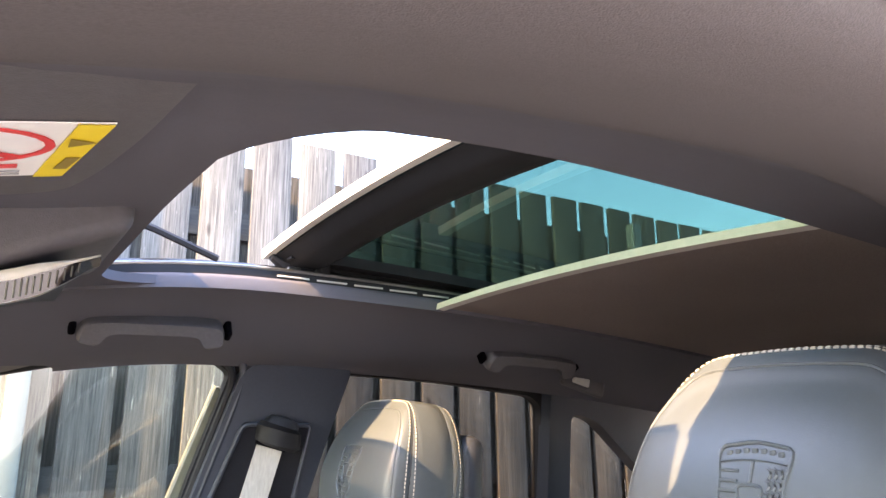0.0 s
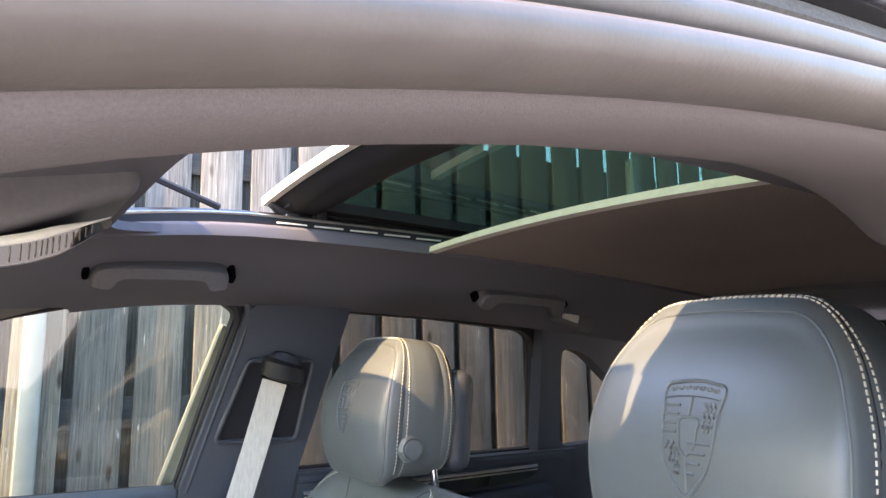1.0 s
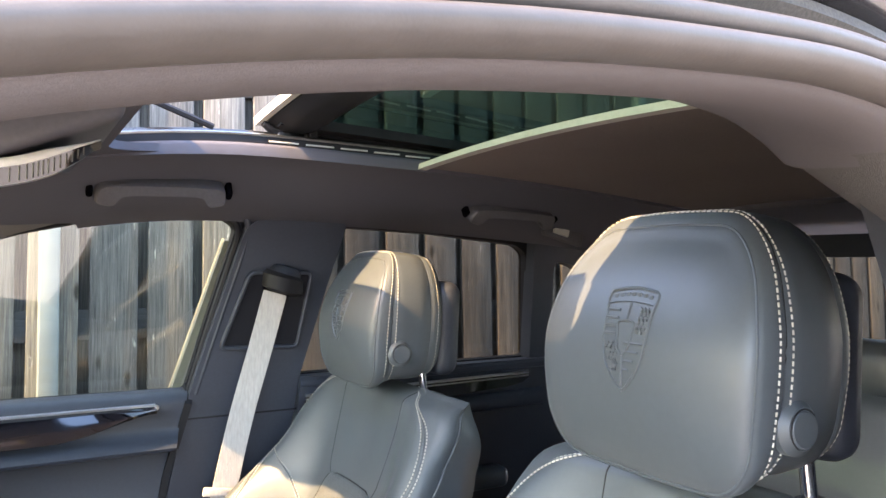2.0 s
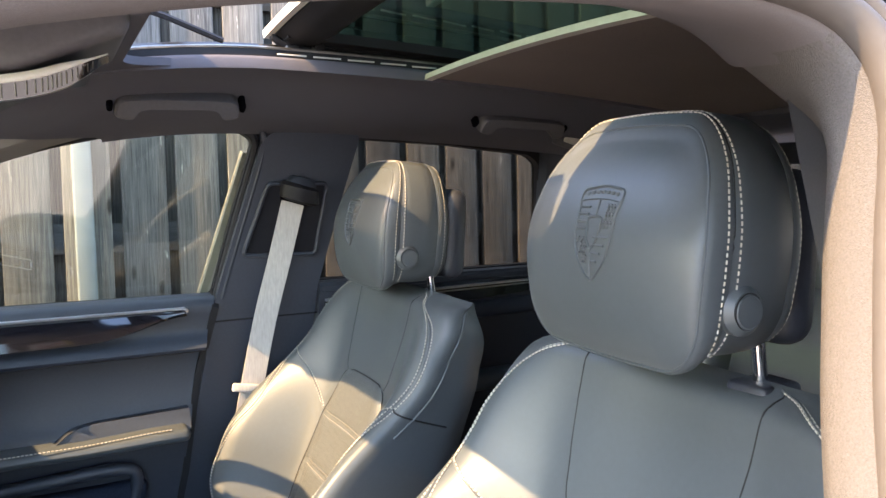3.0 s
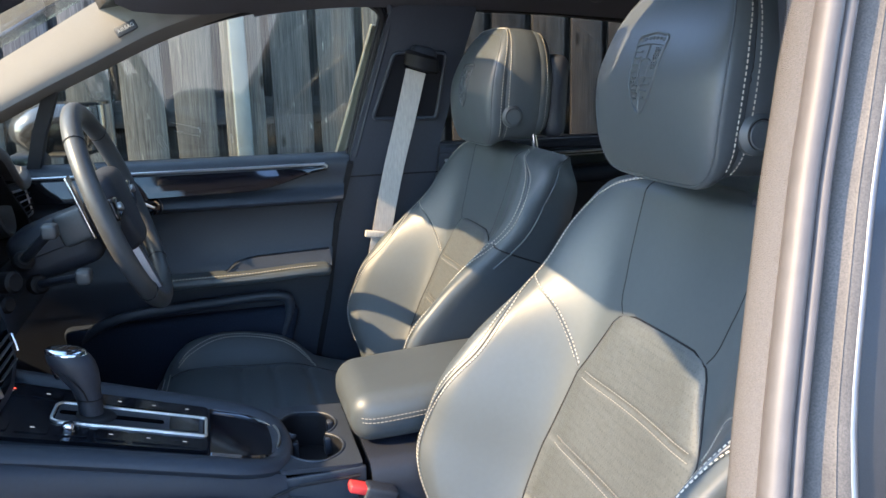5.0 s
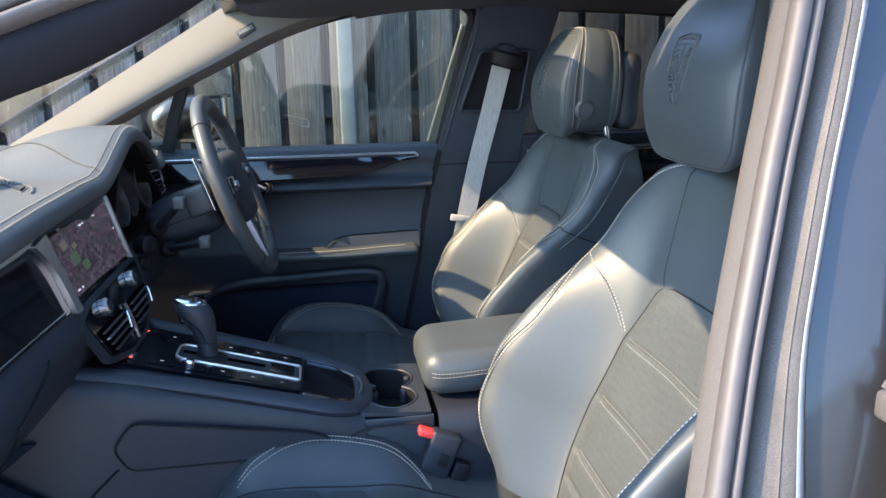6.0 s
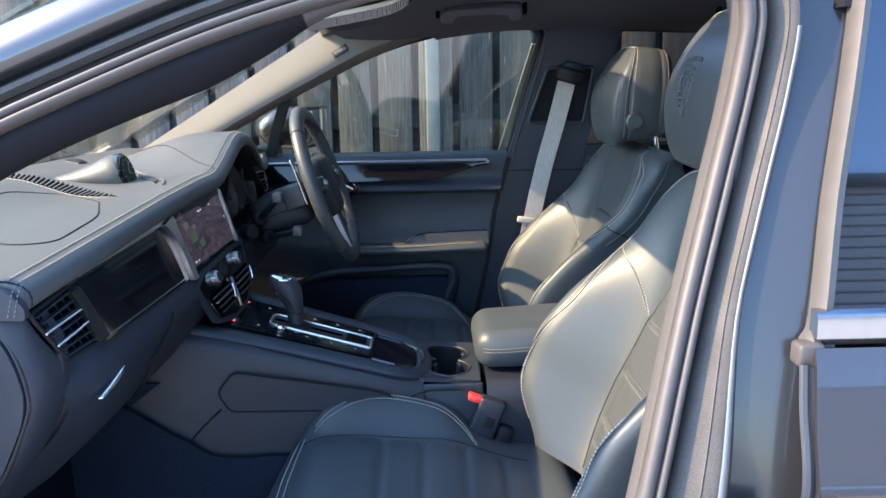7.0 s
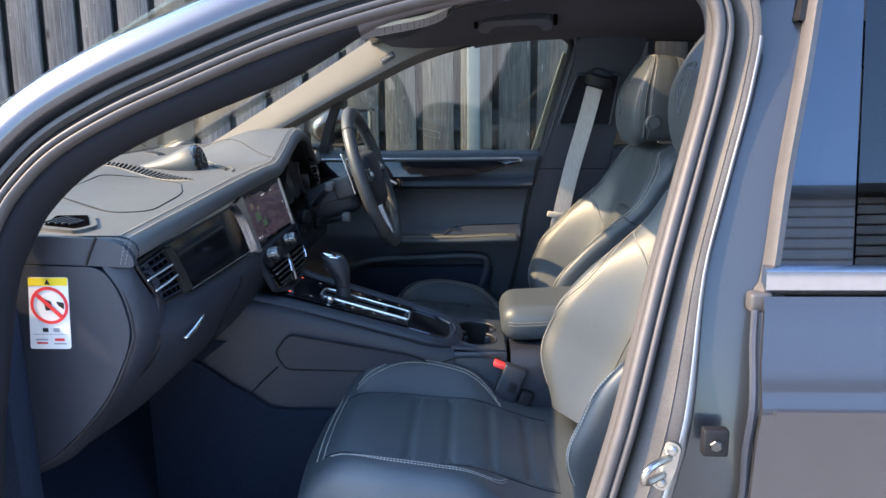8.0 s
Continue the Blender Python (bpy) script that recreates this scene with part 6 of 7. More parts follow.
def end_roll(u, v):
    """A rounded corner from the side cover's edge to the fascia."""
    a, b = arc_point(IN_LINE, u), arc_point(OUT_LINE, u)
    q = a.lerp(b, math.sin(v * math.pi / 2))
    return (q.x, -0.6665 + lerp(0.052, 0.026, smooth(1.0, 1.075, q.y)) * (1 - math.cos(v * math.pi / 2)) ** 0.85, q.y)


part("dash_end", sheet(end_roll, 60, 10, 0.003), PLASTIC, dash, "rounded dark dash end moulding", sharp=70)
part("end_panel", plate(round2(END, 0.02, 4), lambda a, b, d: (a, -0.662 - d, b), 0.008), PLASTIC, dash, "dark side cover")
part("end_gap", tube([Vector((p.x + 0.002, -0.6635, p.y)) for p in spline(END[1:], 5)], 0.0026, 6), BLACKRUBBER, dash)
part("corner_seam", tube([Vector((-0.436, -0.6675, 1.122)), Vector((-0.447, -0.668, 1.100)), Vector((-0.454, -0.6675, 1.084))], 0.0022, 6), BLACKRUBBER, dash)
for o in (0.0, 0.007):
    part("end_stitching", dashes([Vector((-0.396 + o, -0.6545, 1.122)), Vector((-0.397 + o, -0.6655, 1.113)), Vector((-0.400 + o, -0.6685, 1.098)), Vector((-0.405 + o, -0.6685, 1.082))], 0.0036, 0.0022, 0.0004), DULLTHREAD, dash)
part("pad_side", plate(round2([(-0.79, 1.150), (-0.60, 1.128), (-0.43, 1.120), (-0.402, 1.112), (-0.386, 1.094), (-0.386, 1.079), (-0.56, 1.086), (-0.79, 1.09)], 0.006, 3), lambda a, b, d: (a, -0.657 - d, b), 0.01), SOFT, dash)
SIDE = lambda lift: (lambda a, b, d: (a, -0.6705 - lift - d, b))
lab = part("warning_label", plate(round2([(-0.538, 1.066), (-0.481, 1.066), (-0.488, 0.960), (-0.548, 0.960)], 0.004, 3), SIDE(0), 0.0006), WHITE, dash, "white airbag warning label with yellow head")
part("yellow_band", plate([(-0.5378, 1.0655), (-0.4815, 1.0655), (-0.4826, 1.054), (-0.5392, 1.054)], SIDE(0.0008), 0.0004), YELLOW, lab)
cx, cz = -0.512, 1.025
part("red_ring", plate([(cx + 0.0275 * math.cos(t), cz + 0.0275 * math.sin(t)) for t in [2 * math.pi * k / 28 for k in range(28)]], SIDE(0.0008), 0.0004, [[(cx + 0.023 * math.cos(t), cz + 0.023 * math.sin(t)) for t in [2 * math.pi * k / 28 for k in range(28)]]]), REDINK, lab)
part("red_bar", plate([(cx - 0.019, cz + 0.015), (cx - 0.015, cz + 0.019), (cx + 0.019, cz - 0.015), (cx + 0.015, cz - 0.019)], SIDE(0.0018), 0.0004), REDINK, lab)
part("pictogram", plate(round2([(cx - 0.006, cz - 0.008), (cx + 0.004, cz - 0.006), (cx + 0.003, cz + 0.006), (cx - 0.008, cz + 0.010)], 0.002, 2), SIDE(0.0008), 0.0004), BLACKINK, lab)
part("pictogram", plate(round2([(cx + 0.010, cz + 0.006), (cx + 0.0215, cz + 0.004), (cx + 0.0205, cz - 0.006), (cx + 0.013, cz)], 0.002, 2), SIDE(0.0008), 0.0004), BLACKINK, lab)
part("sign_triangle", plate([(-0.5145, 1.0562), (-0.5065, 1.0562), (-0.5105, 1.0635)], SIDE(0.0018), 0.0004), BLACKINK, lab)
for a, b, w, h, m in ((-0.522, 0.9885, 0.008, 0.006, BLACKINK), (-0.506, 0.9885, 0.009, 0.006, GREYINK), (-0.529, 0.974, 0.018, 0.002, GREYINK), (-0.529, 0.969, 0.016, 0.0025, REDINK), (-0.503, 0.974, 0.014, 0.004, REDINK), (-0.503, 0.968, 0.018, 0.002, GREYINK), (-0.516, 0.982, 0.05, 0.0006, GREYINK)):
    part("print_bar", plate([(a - w / 2, b - h / 2), (a + w / 2, b - h / 2), (a + w / 2, b + h / 2), (a - w / 2, b + h / 2)], SIDE(0.0008), 0.0004), m, lab)


def front(y, z, out=0.0):
    """A point on the fascia's upper band."""
    x0 = dx0(min(y, 0.0))
    return Vector((x0 - 0.012 + 0.28 * (1.09 - z) + out, y, z))


def band(pts, name, mat, out, thick, label="", parent=None):
    return part(name, plate(pts, lambda a, b, d: front(a, b, out + d), thick), mat, parent or dash, label)


# vents, gloss panel, screen
band(round2([(-0.545, 1.083), (-0.20, 1.095), (-0.188, 0.996), (-0.515, 1.000)], 0.006, 3), "gloss_panel", GLOSS, 0.001, 0.004, "piano black dash panel")
VENT = [(-0.640, 1.077), (-0.545, 1.085), (-0.525, 1.006), (-0.608, 1.010)]
vent = band(round2(VENT, 0.006, 3), "side_vent", SLOTSHADE, -0.004, 0.004, "black air vent")
part("vent_rim", tube([front(y, z, 0.003) for y, z in round2(VENT, 0.008, 4)], 0.0030, 6, (1, 0.1, 0.05), True), BLACKRUBBER, vent)
for k in range(7):
    f = (k + 0.5) / 7
    y0, y1 = lerp(VENT[3][0], VENT[0][0], f) + 0.004, lerp(VENT[2][0], VENT[1][0], f) - 0.004
    z0, z1 = lerp(VENT[3][1], VENT[0][1], f), lerp(VENT[2][1], VENT[1][1], f)
    part("vent_slat", sweep([front(lerp(y0, y1, q / 4), lerp(z0, z1, q / 4), 0.004) for q in range(5)], [(-0.0009, -0.006), (0.0009, -0.006), (0.0012, 0.004), (-0.0006, 0.004)], steady((1, 0, 0.3))), PLASTIC, vent)
for k in range(4):
    f = (k + 0.6) / 4.4
    part("vent_vane", tube([front(lerp(-0.637, -0.548, f), lerp(1.075, 1.082, f), 0.0), front(lerp(-0.606, -0.530, f), lerp(1.012, 1.008, f), 0.0)], 0.0011, 5), PLASTIC, vent)
TAB = [(-0.634, 1.052), (-0.585, 1.0535), (-0.537, 1.055), (-0.531, 1.048), (-0.533, 1.038), (-0.580, 1.0345), (-0.622, 1.033)]
part("vent_tab", tube([front(y, z, 0.0095) for y, z in TAB], 0.0015, 6, (1, 0.1, 0.05)), SATIN, vent, "slim chrome vent frame")
BLADE = round2([(-0.556, 1.0795), (-0.532, 1.0815), (-0.519, 1.045), (-0.511, 1.006), (-0.540, 1.008), (-0.544, 1.045)], [0.003, 0.003, 0.02, 0.003, 0.003, 0.02], 4)
band(BLADE, "vent_blade", DARKSTEEL, 0.003, 0.008, "dark polished blade")
part("chrome_line", sweep([front(y, 1.0905 + 0.0105 * (y + 0.62) / 0.42 + 0.0035 * smooth(-0.26, -0.195, y), 0.003) for y in (-0.620, -0.55, -0.48, -0.40, -0.32, -0.26, -0.225, -0.195)], [(-0.0045, -0.003), (0.0045, -0.003), (0.004, 0.003), (-0.004, 0.003)], steady((1, 0, 0.3))), SATIN, dash, "bright chrome line")
part("chrome_line", tube([front(y, 1.0035 - 0.003 * (y + 0.51) / 0.32, 0.005) for y in (-0.508, -0.40, -0.30, -0.20)], 0.0012, 6), ALU, dash, "thin bright lower line")
screen = band(round2([(-0.176, 1.103), (0.107, 1.109), (0.109, 0.999), (-0.168, 1.001)], 0.006, 3), "screen", GLOSS, 0.0, 0.007, "glossy display showing a map")
SCREEN_MAP = bpy.data.materials.new("map_display")
SCREEN_MAP.use_nodes = True
t = SCREEN_MAP.node_tree
b = t.nodes["Principled BSDF"]
b.inputs["Base Color"].default_value = (0.01, 0.01, 0.012, 1)
b.inputs["Roughness"].default_value = 0.08
vo, ra = t.nodes.new("ShaderNodeTexVoronoi"), t.nodes.new("ShaderNodeValToRGB")
tc = t.nodes.new("ShaderNodeTexCoord")
vo.inputs["Scale"].default_value = 210
t.links.new(tc.outputs["Object"], vo.inputs["Vector"])
t.links.new(vo.outputs["Color"], ra.inputs["Fac"])
cr = ra.color_ramp
cr.elements[0].color, cr.elements[1].color = (0.02, 0.025, 0.02, 1), (0.15, 0.095, 0.12, 1)
e = cr.elements.new(0.45)
e.color = (0.05, 0.038, 0.045, 1)
t.links.new(ra.outputs[0], b.inputs["Emission Color"])
b.inputs["Emission Strength"].default_value = 0.09
band([(-0.166, 1.098), (0.098, 1.103), (0.100, 1.007), (-0.160, 1.008)], "map_area", SCREEN_MAP, 0.0075, 0.0006, "lit map picture", screen)
FIELD, FIELD2 = emitter("map_green_field", (0.06, 0.09, 0.05), 0.10), emitter("map_tan_field", (0.13, 0.10, 0.08), 0.10)
UI = emitter("screen_icons", (0.5, 0.5, 0.52), 0.16)
for y, z, w in ((-0.050, 1.094, 0.010), (-0.036, 1.0945, 0.006), (0.020, 1.096, 0.005), (-0.145, 1.016, 0.008), (-0.128, 1.016, 0.005), (0.085, 1.060, 0.004)):
    band([(y, z), (y + w, z), (y + w, z - 0.0025), (y, z - 0.0025)], "icon_bar", UI, 0.0083, 0.0004, "", screen)
for y, z, w, h, g in ((-0.120, 1.045, 0.028, 0.020, 0), (-0.088, 1.030, 0.022, 0.016, 0), (-0.135, 1.072, 0.020, 0.014, 1), (-0.10, 1.066, 0.016, 0.010, 1)):
    band([(y, z), (y + w, z + 0.003), (y + w - 0.003, z + h), (y - 0.004, z + h - 0.002)], "map_field", FIELD if g == 0 else FIELD2, 0.0083, 0.0003, "", screen)
band(round2([(-0.222, 1.1005), (-0.176, 1.108), (-0.166, 0.993), (-0.186, 0.992), (-0.193, 1.050), (-0.203, 1.080)], [0.004, 0.004, 0.003, 0.003, 0.03, 0.02], 4), "screen_blade", SATIN, 0.004, 0.010, "broad chrome blade")
band(round2([(0.108, 1.113), (0.117, 1.113), (0.119, 0.998), (0.111, 0.998)], 0.003, 3), "screen_edge", SATIN, 0.002, 0.009, "slim chrome edge")
# climate panel
climate = band(round2([(-0.188, 0.974), (-0.140, 0.994), (0.150, 1.002), (0.142, 0.955), (0.105, 0.902), (0.045, 0.880), (-0.050, 0.874), (-0.150, 0.898)], 0.010, 4), "climate_panel", SOFT, -0.002, 0.009, "dark soft climate surround")
face_ = band(round2([(-0.170, 0.972), (-0.128, 0.986), (0.122, 0.992), (0.124, 0.952), (0.090, 0.910), (0.038, 0.891), (-0.048, 0.886), (-0.136, 0.904)], 0.007, 4), "climate_face", GLOSS, 0.0072, 0.002, "gloss black climate face", climate)
for y, z in ((-0.097, 0.972), (0.050, 0.975)):
    kb = part("knob", disc(front(y, z, 0.009), (1, 0, 0.28), 0.0132, 0.012, 28, 0.003), SATIN, climate, "chrome rotary knob")
    part("knob_face", disc(front(y, z, 0.009) + Vector((0.0116, 0, 0.0032)), (1, 0, 0.28), 0.0095, 0.002, 24, 0.0006), PLASTIC, kb)
    for k in range(12):
        q = 2 * math.pi * k / 12
        part("knob_rib", rbox(front(y + 0.0132 * math.cos(q), z + 0.0132 * math.sin(q), 0.0145), (0.010, 0.0016, 0.0016), 0.0006, 1), PLASTIC, kb)
for o in ([(-0.150, 0.950), (-0.030, 0.948), (-0.028, 0.908), (-0.122, 0.903)], [(-0.006, 0.949), (0.112, 0.950), (0.082, 0.906), (-0.008, 0.903)]):
    cv = band(round2(o, 0.006, 3), "centre_vent", SLOTSHADE, 0.0095, 0.002, "black air vent", climate)
    for k in range(4):
        z = 0.911 + 0.011 * k
        f = (z - 0.904) / 0.046
        y0, y1 = lerp(o[3][0], o[0][0], f) + 0.006, lerp(o[2][0], o[1][0], f) - 0.005
        part("vent_slat", sweep([front(lerp(y0, y1, q / 3), z, 0.0135) for q in range(4)], [(-0.0009, -0.0035), (0.0009, -0.0035), (0.0009, 0.0035), (-0.0009, 0.0035)], steady((1, 0, 0.3))), RUBBER if k != 2 else SATIN, cv)
part("vent_divider", tube([front(-0.017, 0.952, 0.012), front(-0.019, 0.925, 0.014), front(-0.018, 0.893, 0.012)], 0.0032, 8), ALU, climate, "bright divider blade")
for y in (-0.040, 0.100):
    part("vent_tab", tube([front(y, 0.918, 0.016), front(y + 0.004, 0.932, 0.017), front(y + 0.008, 0.944, 0.016)], 0.0022, 6), CHROME, climate)

# clock pod, grilles and speaker lid on the dash top
pod = thing("clock_pod", (-0.60, 0.06, 1.11), "stopwatch clock in a smooth leather pod", "clock")
part("pod", loft([[Vector((x + 0.12 * hz * math.sin(q) * e, 0.048 - 0.08 * (x + 0.55) + hy * math.cos(q), z + hz * math.sin(q))) for q in [2 * math.pi * k / 24 for k in range(24)]] for x, z, hy, hz, e in ((-0.745, 1.139, 0.008, 0.004, 0), (-0.70, 1.142, 0.022, 0.009, 0), (-0.66, 1.146, 0.031, 0.016, 0), (-0.62, 1.150, 0.038, 0.025, -1), (-0.585, 1.155, 0.043, 0.034, -2.4), (-0.560, 1.158, 0.044, 0.039, -3), (-0.550, 1.158, 0.041, 0.037, -3))]), DASHSKIN, pod, "smooth leather pod", sharp=60)
cn = Vector((1, 0.05, 0.24)).normalized()
cc = Vector((-0.556, 0.048, 1.158))
part("bezel", disc(cc - cn * 0.004, cn, 0.040, 0.014, 32, 0.004), GLOSS, pod, "black gloss bezel")
fc = part("dial", disc(cc + cn * 0.0102, cn, 0.033, 0.001, 32, 0.0005), BLACKRUBBER, pod, "black dial")
ta = cn.orthogonal().normalized()
tb = cn.cross(ta)
for k in range(12):
    a = 2 * math.pi * k / 12
    d = ta * math.cos(a) + tb * math.sin(a)
    part("hour_mark", tube([cc + cn * 0.0116 + d * 0.023, cc + cn * 0.0116 + d * 0.028], 0.0009, 4), THREAD, fc)
part("hand_long", tube([cc + cn * 0.012, cc + cn * 0.012 + ta * 0.024 + tb * 0.006], 0.0008, 4), THREAD, fc)
part("hand_short", tube([cc + cn * 0.012, cc + cn * 0.012 - tb * 0.014 + ta * 0.006], 0.001, 4), THREAD, fc)


def pad_at(x, y):
    """Height of the dash top at a place."""
    t = (x - (dx0(y) - 0.022)) / (dash_end(y) - (dx0(y) - 0.022))
    return pad(0.36 + 0.64 * max(0, min(1, t)), 0, y)[2]


def slotted(upper, lower, n, label):
    """A grille drawn as a shade-black sheet between two edges, with bars of dash leather across it."""
    up, lo = [Vector(p) for p in spline(upper, 8)], [Vector(p) for p in spline(lower, 8)]
    at = lambda u, v, h: (lambda q: Vector((q.x, q.y, pad_at(q.x, q.y) + h)))(arc_point(up, u).lerp(arc_point(lo, u), v))
    g = part("demister_grille", sheet(lambda u, v: at(u, v, 0.0008), n * 2, 6), SLOTSHADE, dash, label)
    part("grille_rim", tube([at(k / 30, 0, 0.0006) for k in range(31)] + [at(1 - k / 30, 1, 0.0006) for k in range(31)], 0.0012, 6, (0, 0, 1), True), DASHSKIN, g)
    for k in range(1, n):
        bar = [at(min(1.0, k / n - 0.010), v / 4, 0.0026) for v in range(5)]
        part("grille_bar", sweep(bar, [(-0.0022, -0.001), (0.0022, -0.001), (0.0018, 0.0008), (-0.0018, 0.0008)], steady((0, 0, 1))), DASHSKIN, g)
    return g


slotted([(-0.838, 0.100), (-0.744, 0.052), (-0.609, -0.040), (-0.495, -0.140)], [(-0.80, 0.030), (-0.685, -0.040), (-0.56, -0.130), (-0.487, -0.158)], 25, "long slotted demister grille")
slotted([(-0.832, 0.400), (-0.78, 0.345), (-0.730, 0.280)], [(-0.812, 0.330), (-0.78, 0.300), (-0.745, 0.262)], 9, "short slotted demister grille")
small = slotted([(-0.556, 0.118), (-0.525, 0.085), (-0.497, 0.050), (-0.470, 0.005)], [(-0.540, 0.085), (-0.512, 0.045), (-0.488, 0.005), (-0.465, -0.030)], 8, "small slotted grille beside the clock")
part("grille_lip", tube([Vector((p.x, p.y, pad_at(p.x, p.y) + 0.0012)) for p in spline([(-0.560, 0.126, 0), (-0.525, 0.092, 0), (-0.492, 0.052, 0), (-0.460, 0.0, 0), (-0.440, -0.055, 0)], 6)], 0.0028, 8, (0, 0, 1)), DASHSKIN, small)
LID = round2([(-0.66, -0.37), (-0.70, -0.12), (-0.60, -0.10), (-0.50, -0.20), (-0.445, -0.33), (-0.44, -0.48), (-0.50, -0.49)], 0.035, 6)
part("airbag_lid_seam", sweep([Vector((a, b, pad_at(a, b) + 0.0005)) for a, b in LID], circle(0.0012, 5), steady((0, 0, 1)), True), BLACKRUBBER, dash)
sv = part("corner_vent", plate(round2([(-0.560, -0.605), (-0.578, -0.525), (-0.512, -0.522), (-0.470, -0.595), (-0.485, -0.628)], 0.012, 4), lambda a, b, d: (a, b, pad_at(a, b) - 0.001 + d), 0.006), DASHSKIN, dash, "corner demister vent")
part("vent_well", plate(round2([(-0.551, -0.596), (-0.566, -0.534), (-0.517, -0.532), (-0.482, -0.594), (-0.492, -0.617)], 0.006, 3), lambda a, b, d: (a, b, pad_at(a, b) + 0.0055 + d), 0.001), SLOTSHADE, sv)
for k in range(5):
    part("vent_slat", rbox((-0.550 + 0.0115 * k, -0.566 - 0.006 * k, pad_at(-0.52, -0.57) + 0.0072), (0.0035, 0.054 - 0.006 * k, 0.003), 0.001, 1, m=Matrix.Rotation(radians(-14), 3, "Z")), PLASTIC, sv)

# instrument cluster under the hood
cluster = part("cluster_housing", sheet(lambda u, v: (lerp(-0.385, -0.56, u), lerp(0.15, 0.55, v), 1.00 + (dz0(lerp(0.15, 0.55, v)) - 0.030 - 1.00) * (math.sin(math.pi * v) ** 0.40)), 8, 24, 0.006), BLACKRUBBER, dash, "black instrument hood lining")
part("cluster_back", plate(round2([(0.13, 0.97), (0.67, 0.97), (0.67, 1.10), (0.56, 1.12), (0.46, 1.19), (0.25, 1.19), (0.13, 1.11)], 0.03, 4), lambda a, b, d: (-0.55 + d, a, b), 0.01), BLACKRUBBER, cluster)
part("cluster_shelf", sheet(lambda u, v: (lerp(-0.395, -0.55, u), lerp(0.13, 0.67, v), 0.990 + 0.012 * u), 4, 8, 0.006), BLACKRUBBER, cluster)
part("cluster_side", plate(round2([(-0.55, 0.985), (-0.398, 0.985), (-0.390, 1.09), (-0.395, 1.125), (-0.55, 1.13)], 0.01, 3), lambda a, b, d: (a, 0.128 + d, b), 0.006), BLACKRUBBER, cluster)
for y, x, z, r in ((0.255, -0.430, 1.070, 0.046), (0.350, -0.440, 1.078, 0.056), (0.447, -0.430, 1.070, 0.046)):
    gn = Vector((1, 0, 0.22)).normalized()
    gu = Vector((-0.22, 0, 1)).normalized()
    rim_ = lambda rr, d: [Vector((x, y, z)) + gn * d + gu * rr * math.cos(q) + Vector((0, 1, 0)) * rr * math.sin(q) for q in [2 * math.pi * k / 28 for k in range(28)]]
    g = part("gauge", loft([rim_(r - 0.004, 0.0), rim_(r - 0.003, 0.026), rim_(r, 0.031), rim_(r + 0.004, 0.028), rim_(r + 0.004, -0.02)], False), LITGREY, cluster, "round gauge tube, lightened for its rim highlight", sharp=50)
    part("gauge_face", disc(Vector((x, y, z)) - gn * 0.004, gn, r - 0.003, 0.005, 28, 0.001), GLOSS, g)
    part("gauge_ring", tube(rim_(r - 0.006, 0.004), 0.0018, 6, (1, 0.1, 0.05), True), ALU, g)
    for k in range(9):
        q = radians(-130 + 32.5 * k)
        c, e = Vector((x, y, z)) + gn * 0.0025, gu * math.cos(q) + Vector((0, 1, 0)) * math.sin(q)
        part("dial_mark", tube([c + e * (r * 0.70), c + e * (r * 0.82)], 0.0010, 4, (1, 0.1, 0.05)), UI, g)
# filler added between dash and door to keep stray sun out
part("dash_far_end", rbox((-0.63, 0.678, 1.062), (0.44, 0.046, 0.105), 0.015, 3), PLASTIC, dash)
part("lower_cover", rbox((-0.42, 0.37, 0.930), (0.10, 0.42, 0.12), 0.03, 3, m=Matrix.Rotation(radians(-20), 3, "Y")), PLASTIC, dash, "dark lower cover")
DV = round2([(0.535, 1.092), (0.655, 1.086), (0.660, 1.032), (0.560, 1.026)], 0.006, 3)
DVP = lambda y, z, d: Vector((-0.422 + 0.10 * (y - 0.535) + 0.12 * (1.06 - z) + d, y, z))
part("vent_surround", plate(round2([(0.515, 1.108), (0.672, 1.100), (0.674, 1.000), (0.535, 0.995)], 0.010, 3), lambda a, b, d: DVP(a, b, d - 0.010), 0.008), PLASTIC, dash)
dv = part("driver_vent", plate(DV, lambda a, b, d: DVP(a, b, d), 0.003), SLOTSHADE, dash, "black air vent")
part("vent_frame", tube([DVP(y, z, 0.004) for y, z in DV], 0.0026, 6, (1, 0.1, 0.05), True), SATIN, dv, "slim chrome vent frame")
for k in range(4):
    f = (k + 0.7) / 4.4
    part("vent_slat", sweep([DVP(lerp(lerp(0.562, 0.540, f), 0.655, q / 3), lerp(lerp(1.027, 1.090, f), lerp(1.033, 1.085, f), q / 3), 0.007) for q in range(4)], [(-0.0010, -0.005), (0.0010, -0.005), (0.0012, 0.004), (-0.0008, 0.004)], steady((1, 0, 0.3))), SATIN if k == 2 else PLASTIC, dv)
for y in (0.585, 0.615):
    part("vent_vane", tube([DVP(y, 1.030, 0.003), DVP(y - 0.006, 1.088, 0.003)], 0.0012, 5), PLASTIC, dv)

# ---- steering wheel and stalks ----
WC = Vector((-0.19, 0.365, 1.082))
WN = Vector((0.346, 0, 0.114)).normalized()
WU = Vector((-0.114, 0, 0.346)).normalized()
WY = Vector((0, 1, 0))
wheel = thing("steering_wheel", WC, "black leather three-spoke steering wheel", "steering wheel")
ringp = [WC + WU * 0.183 * math.cos(a) + WY * 0.183 * math.sin(a) for a in [2 * math.pi * k / 56 for k in range(56)]]
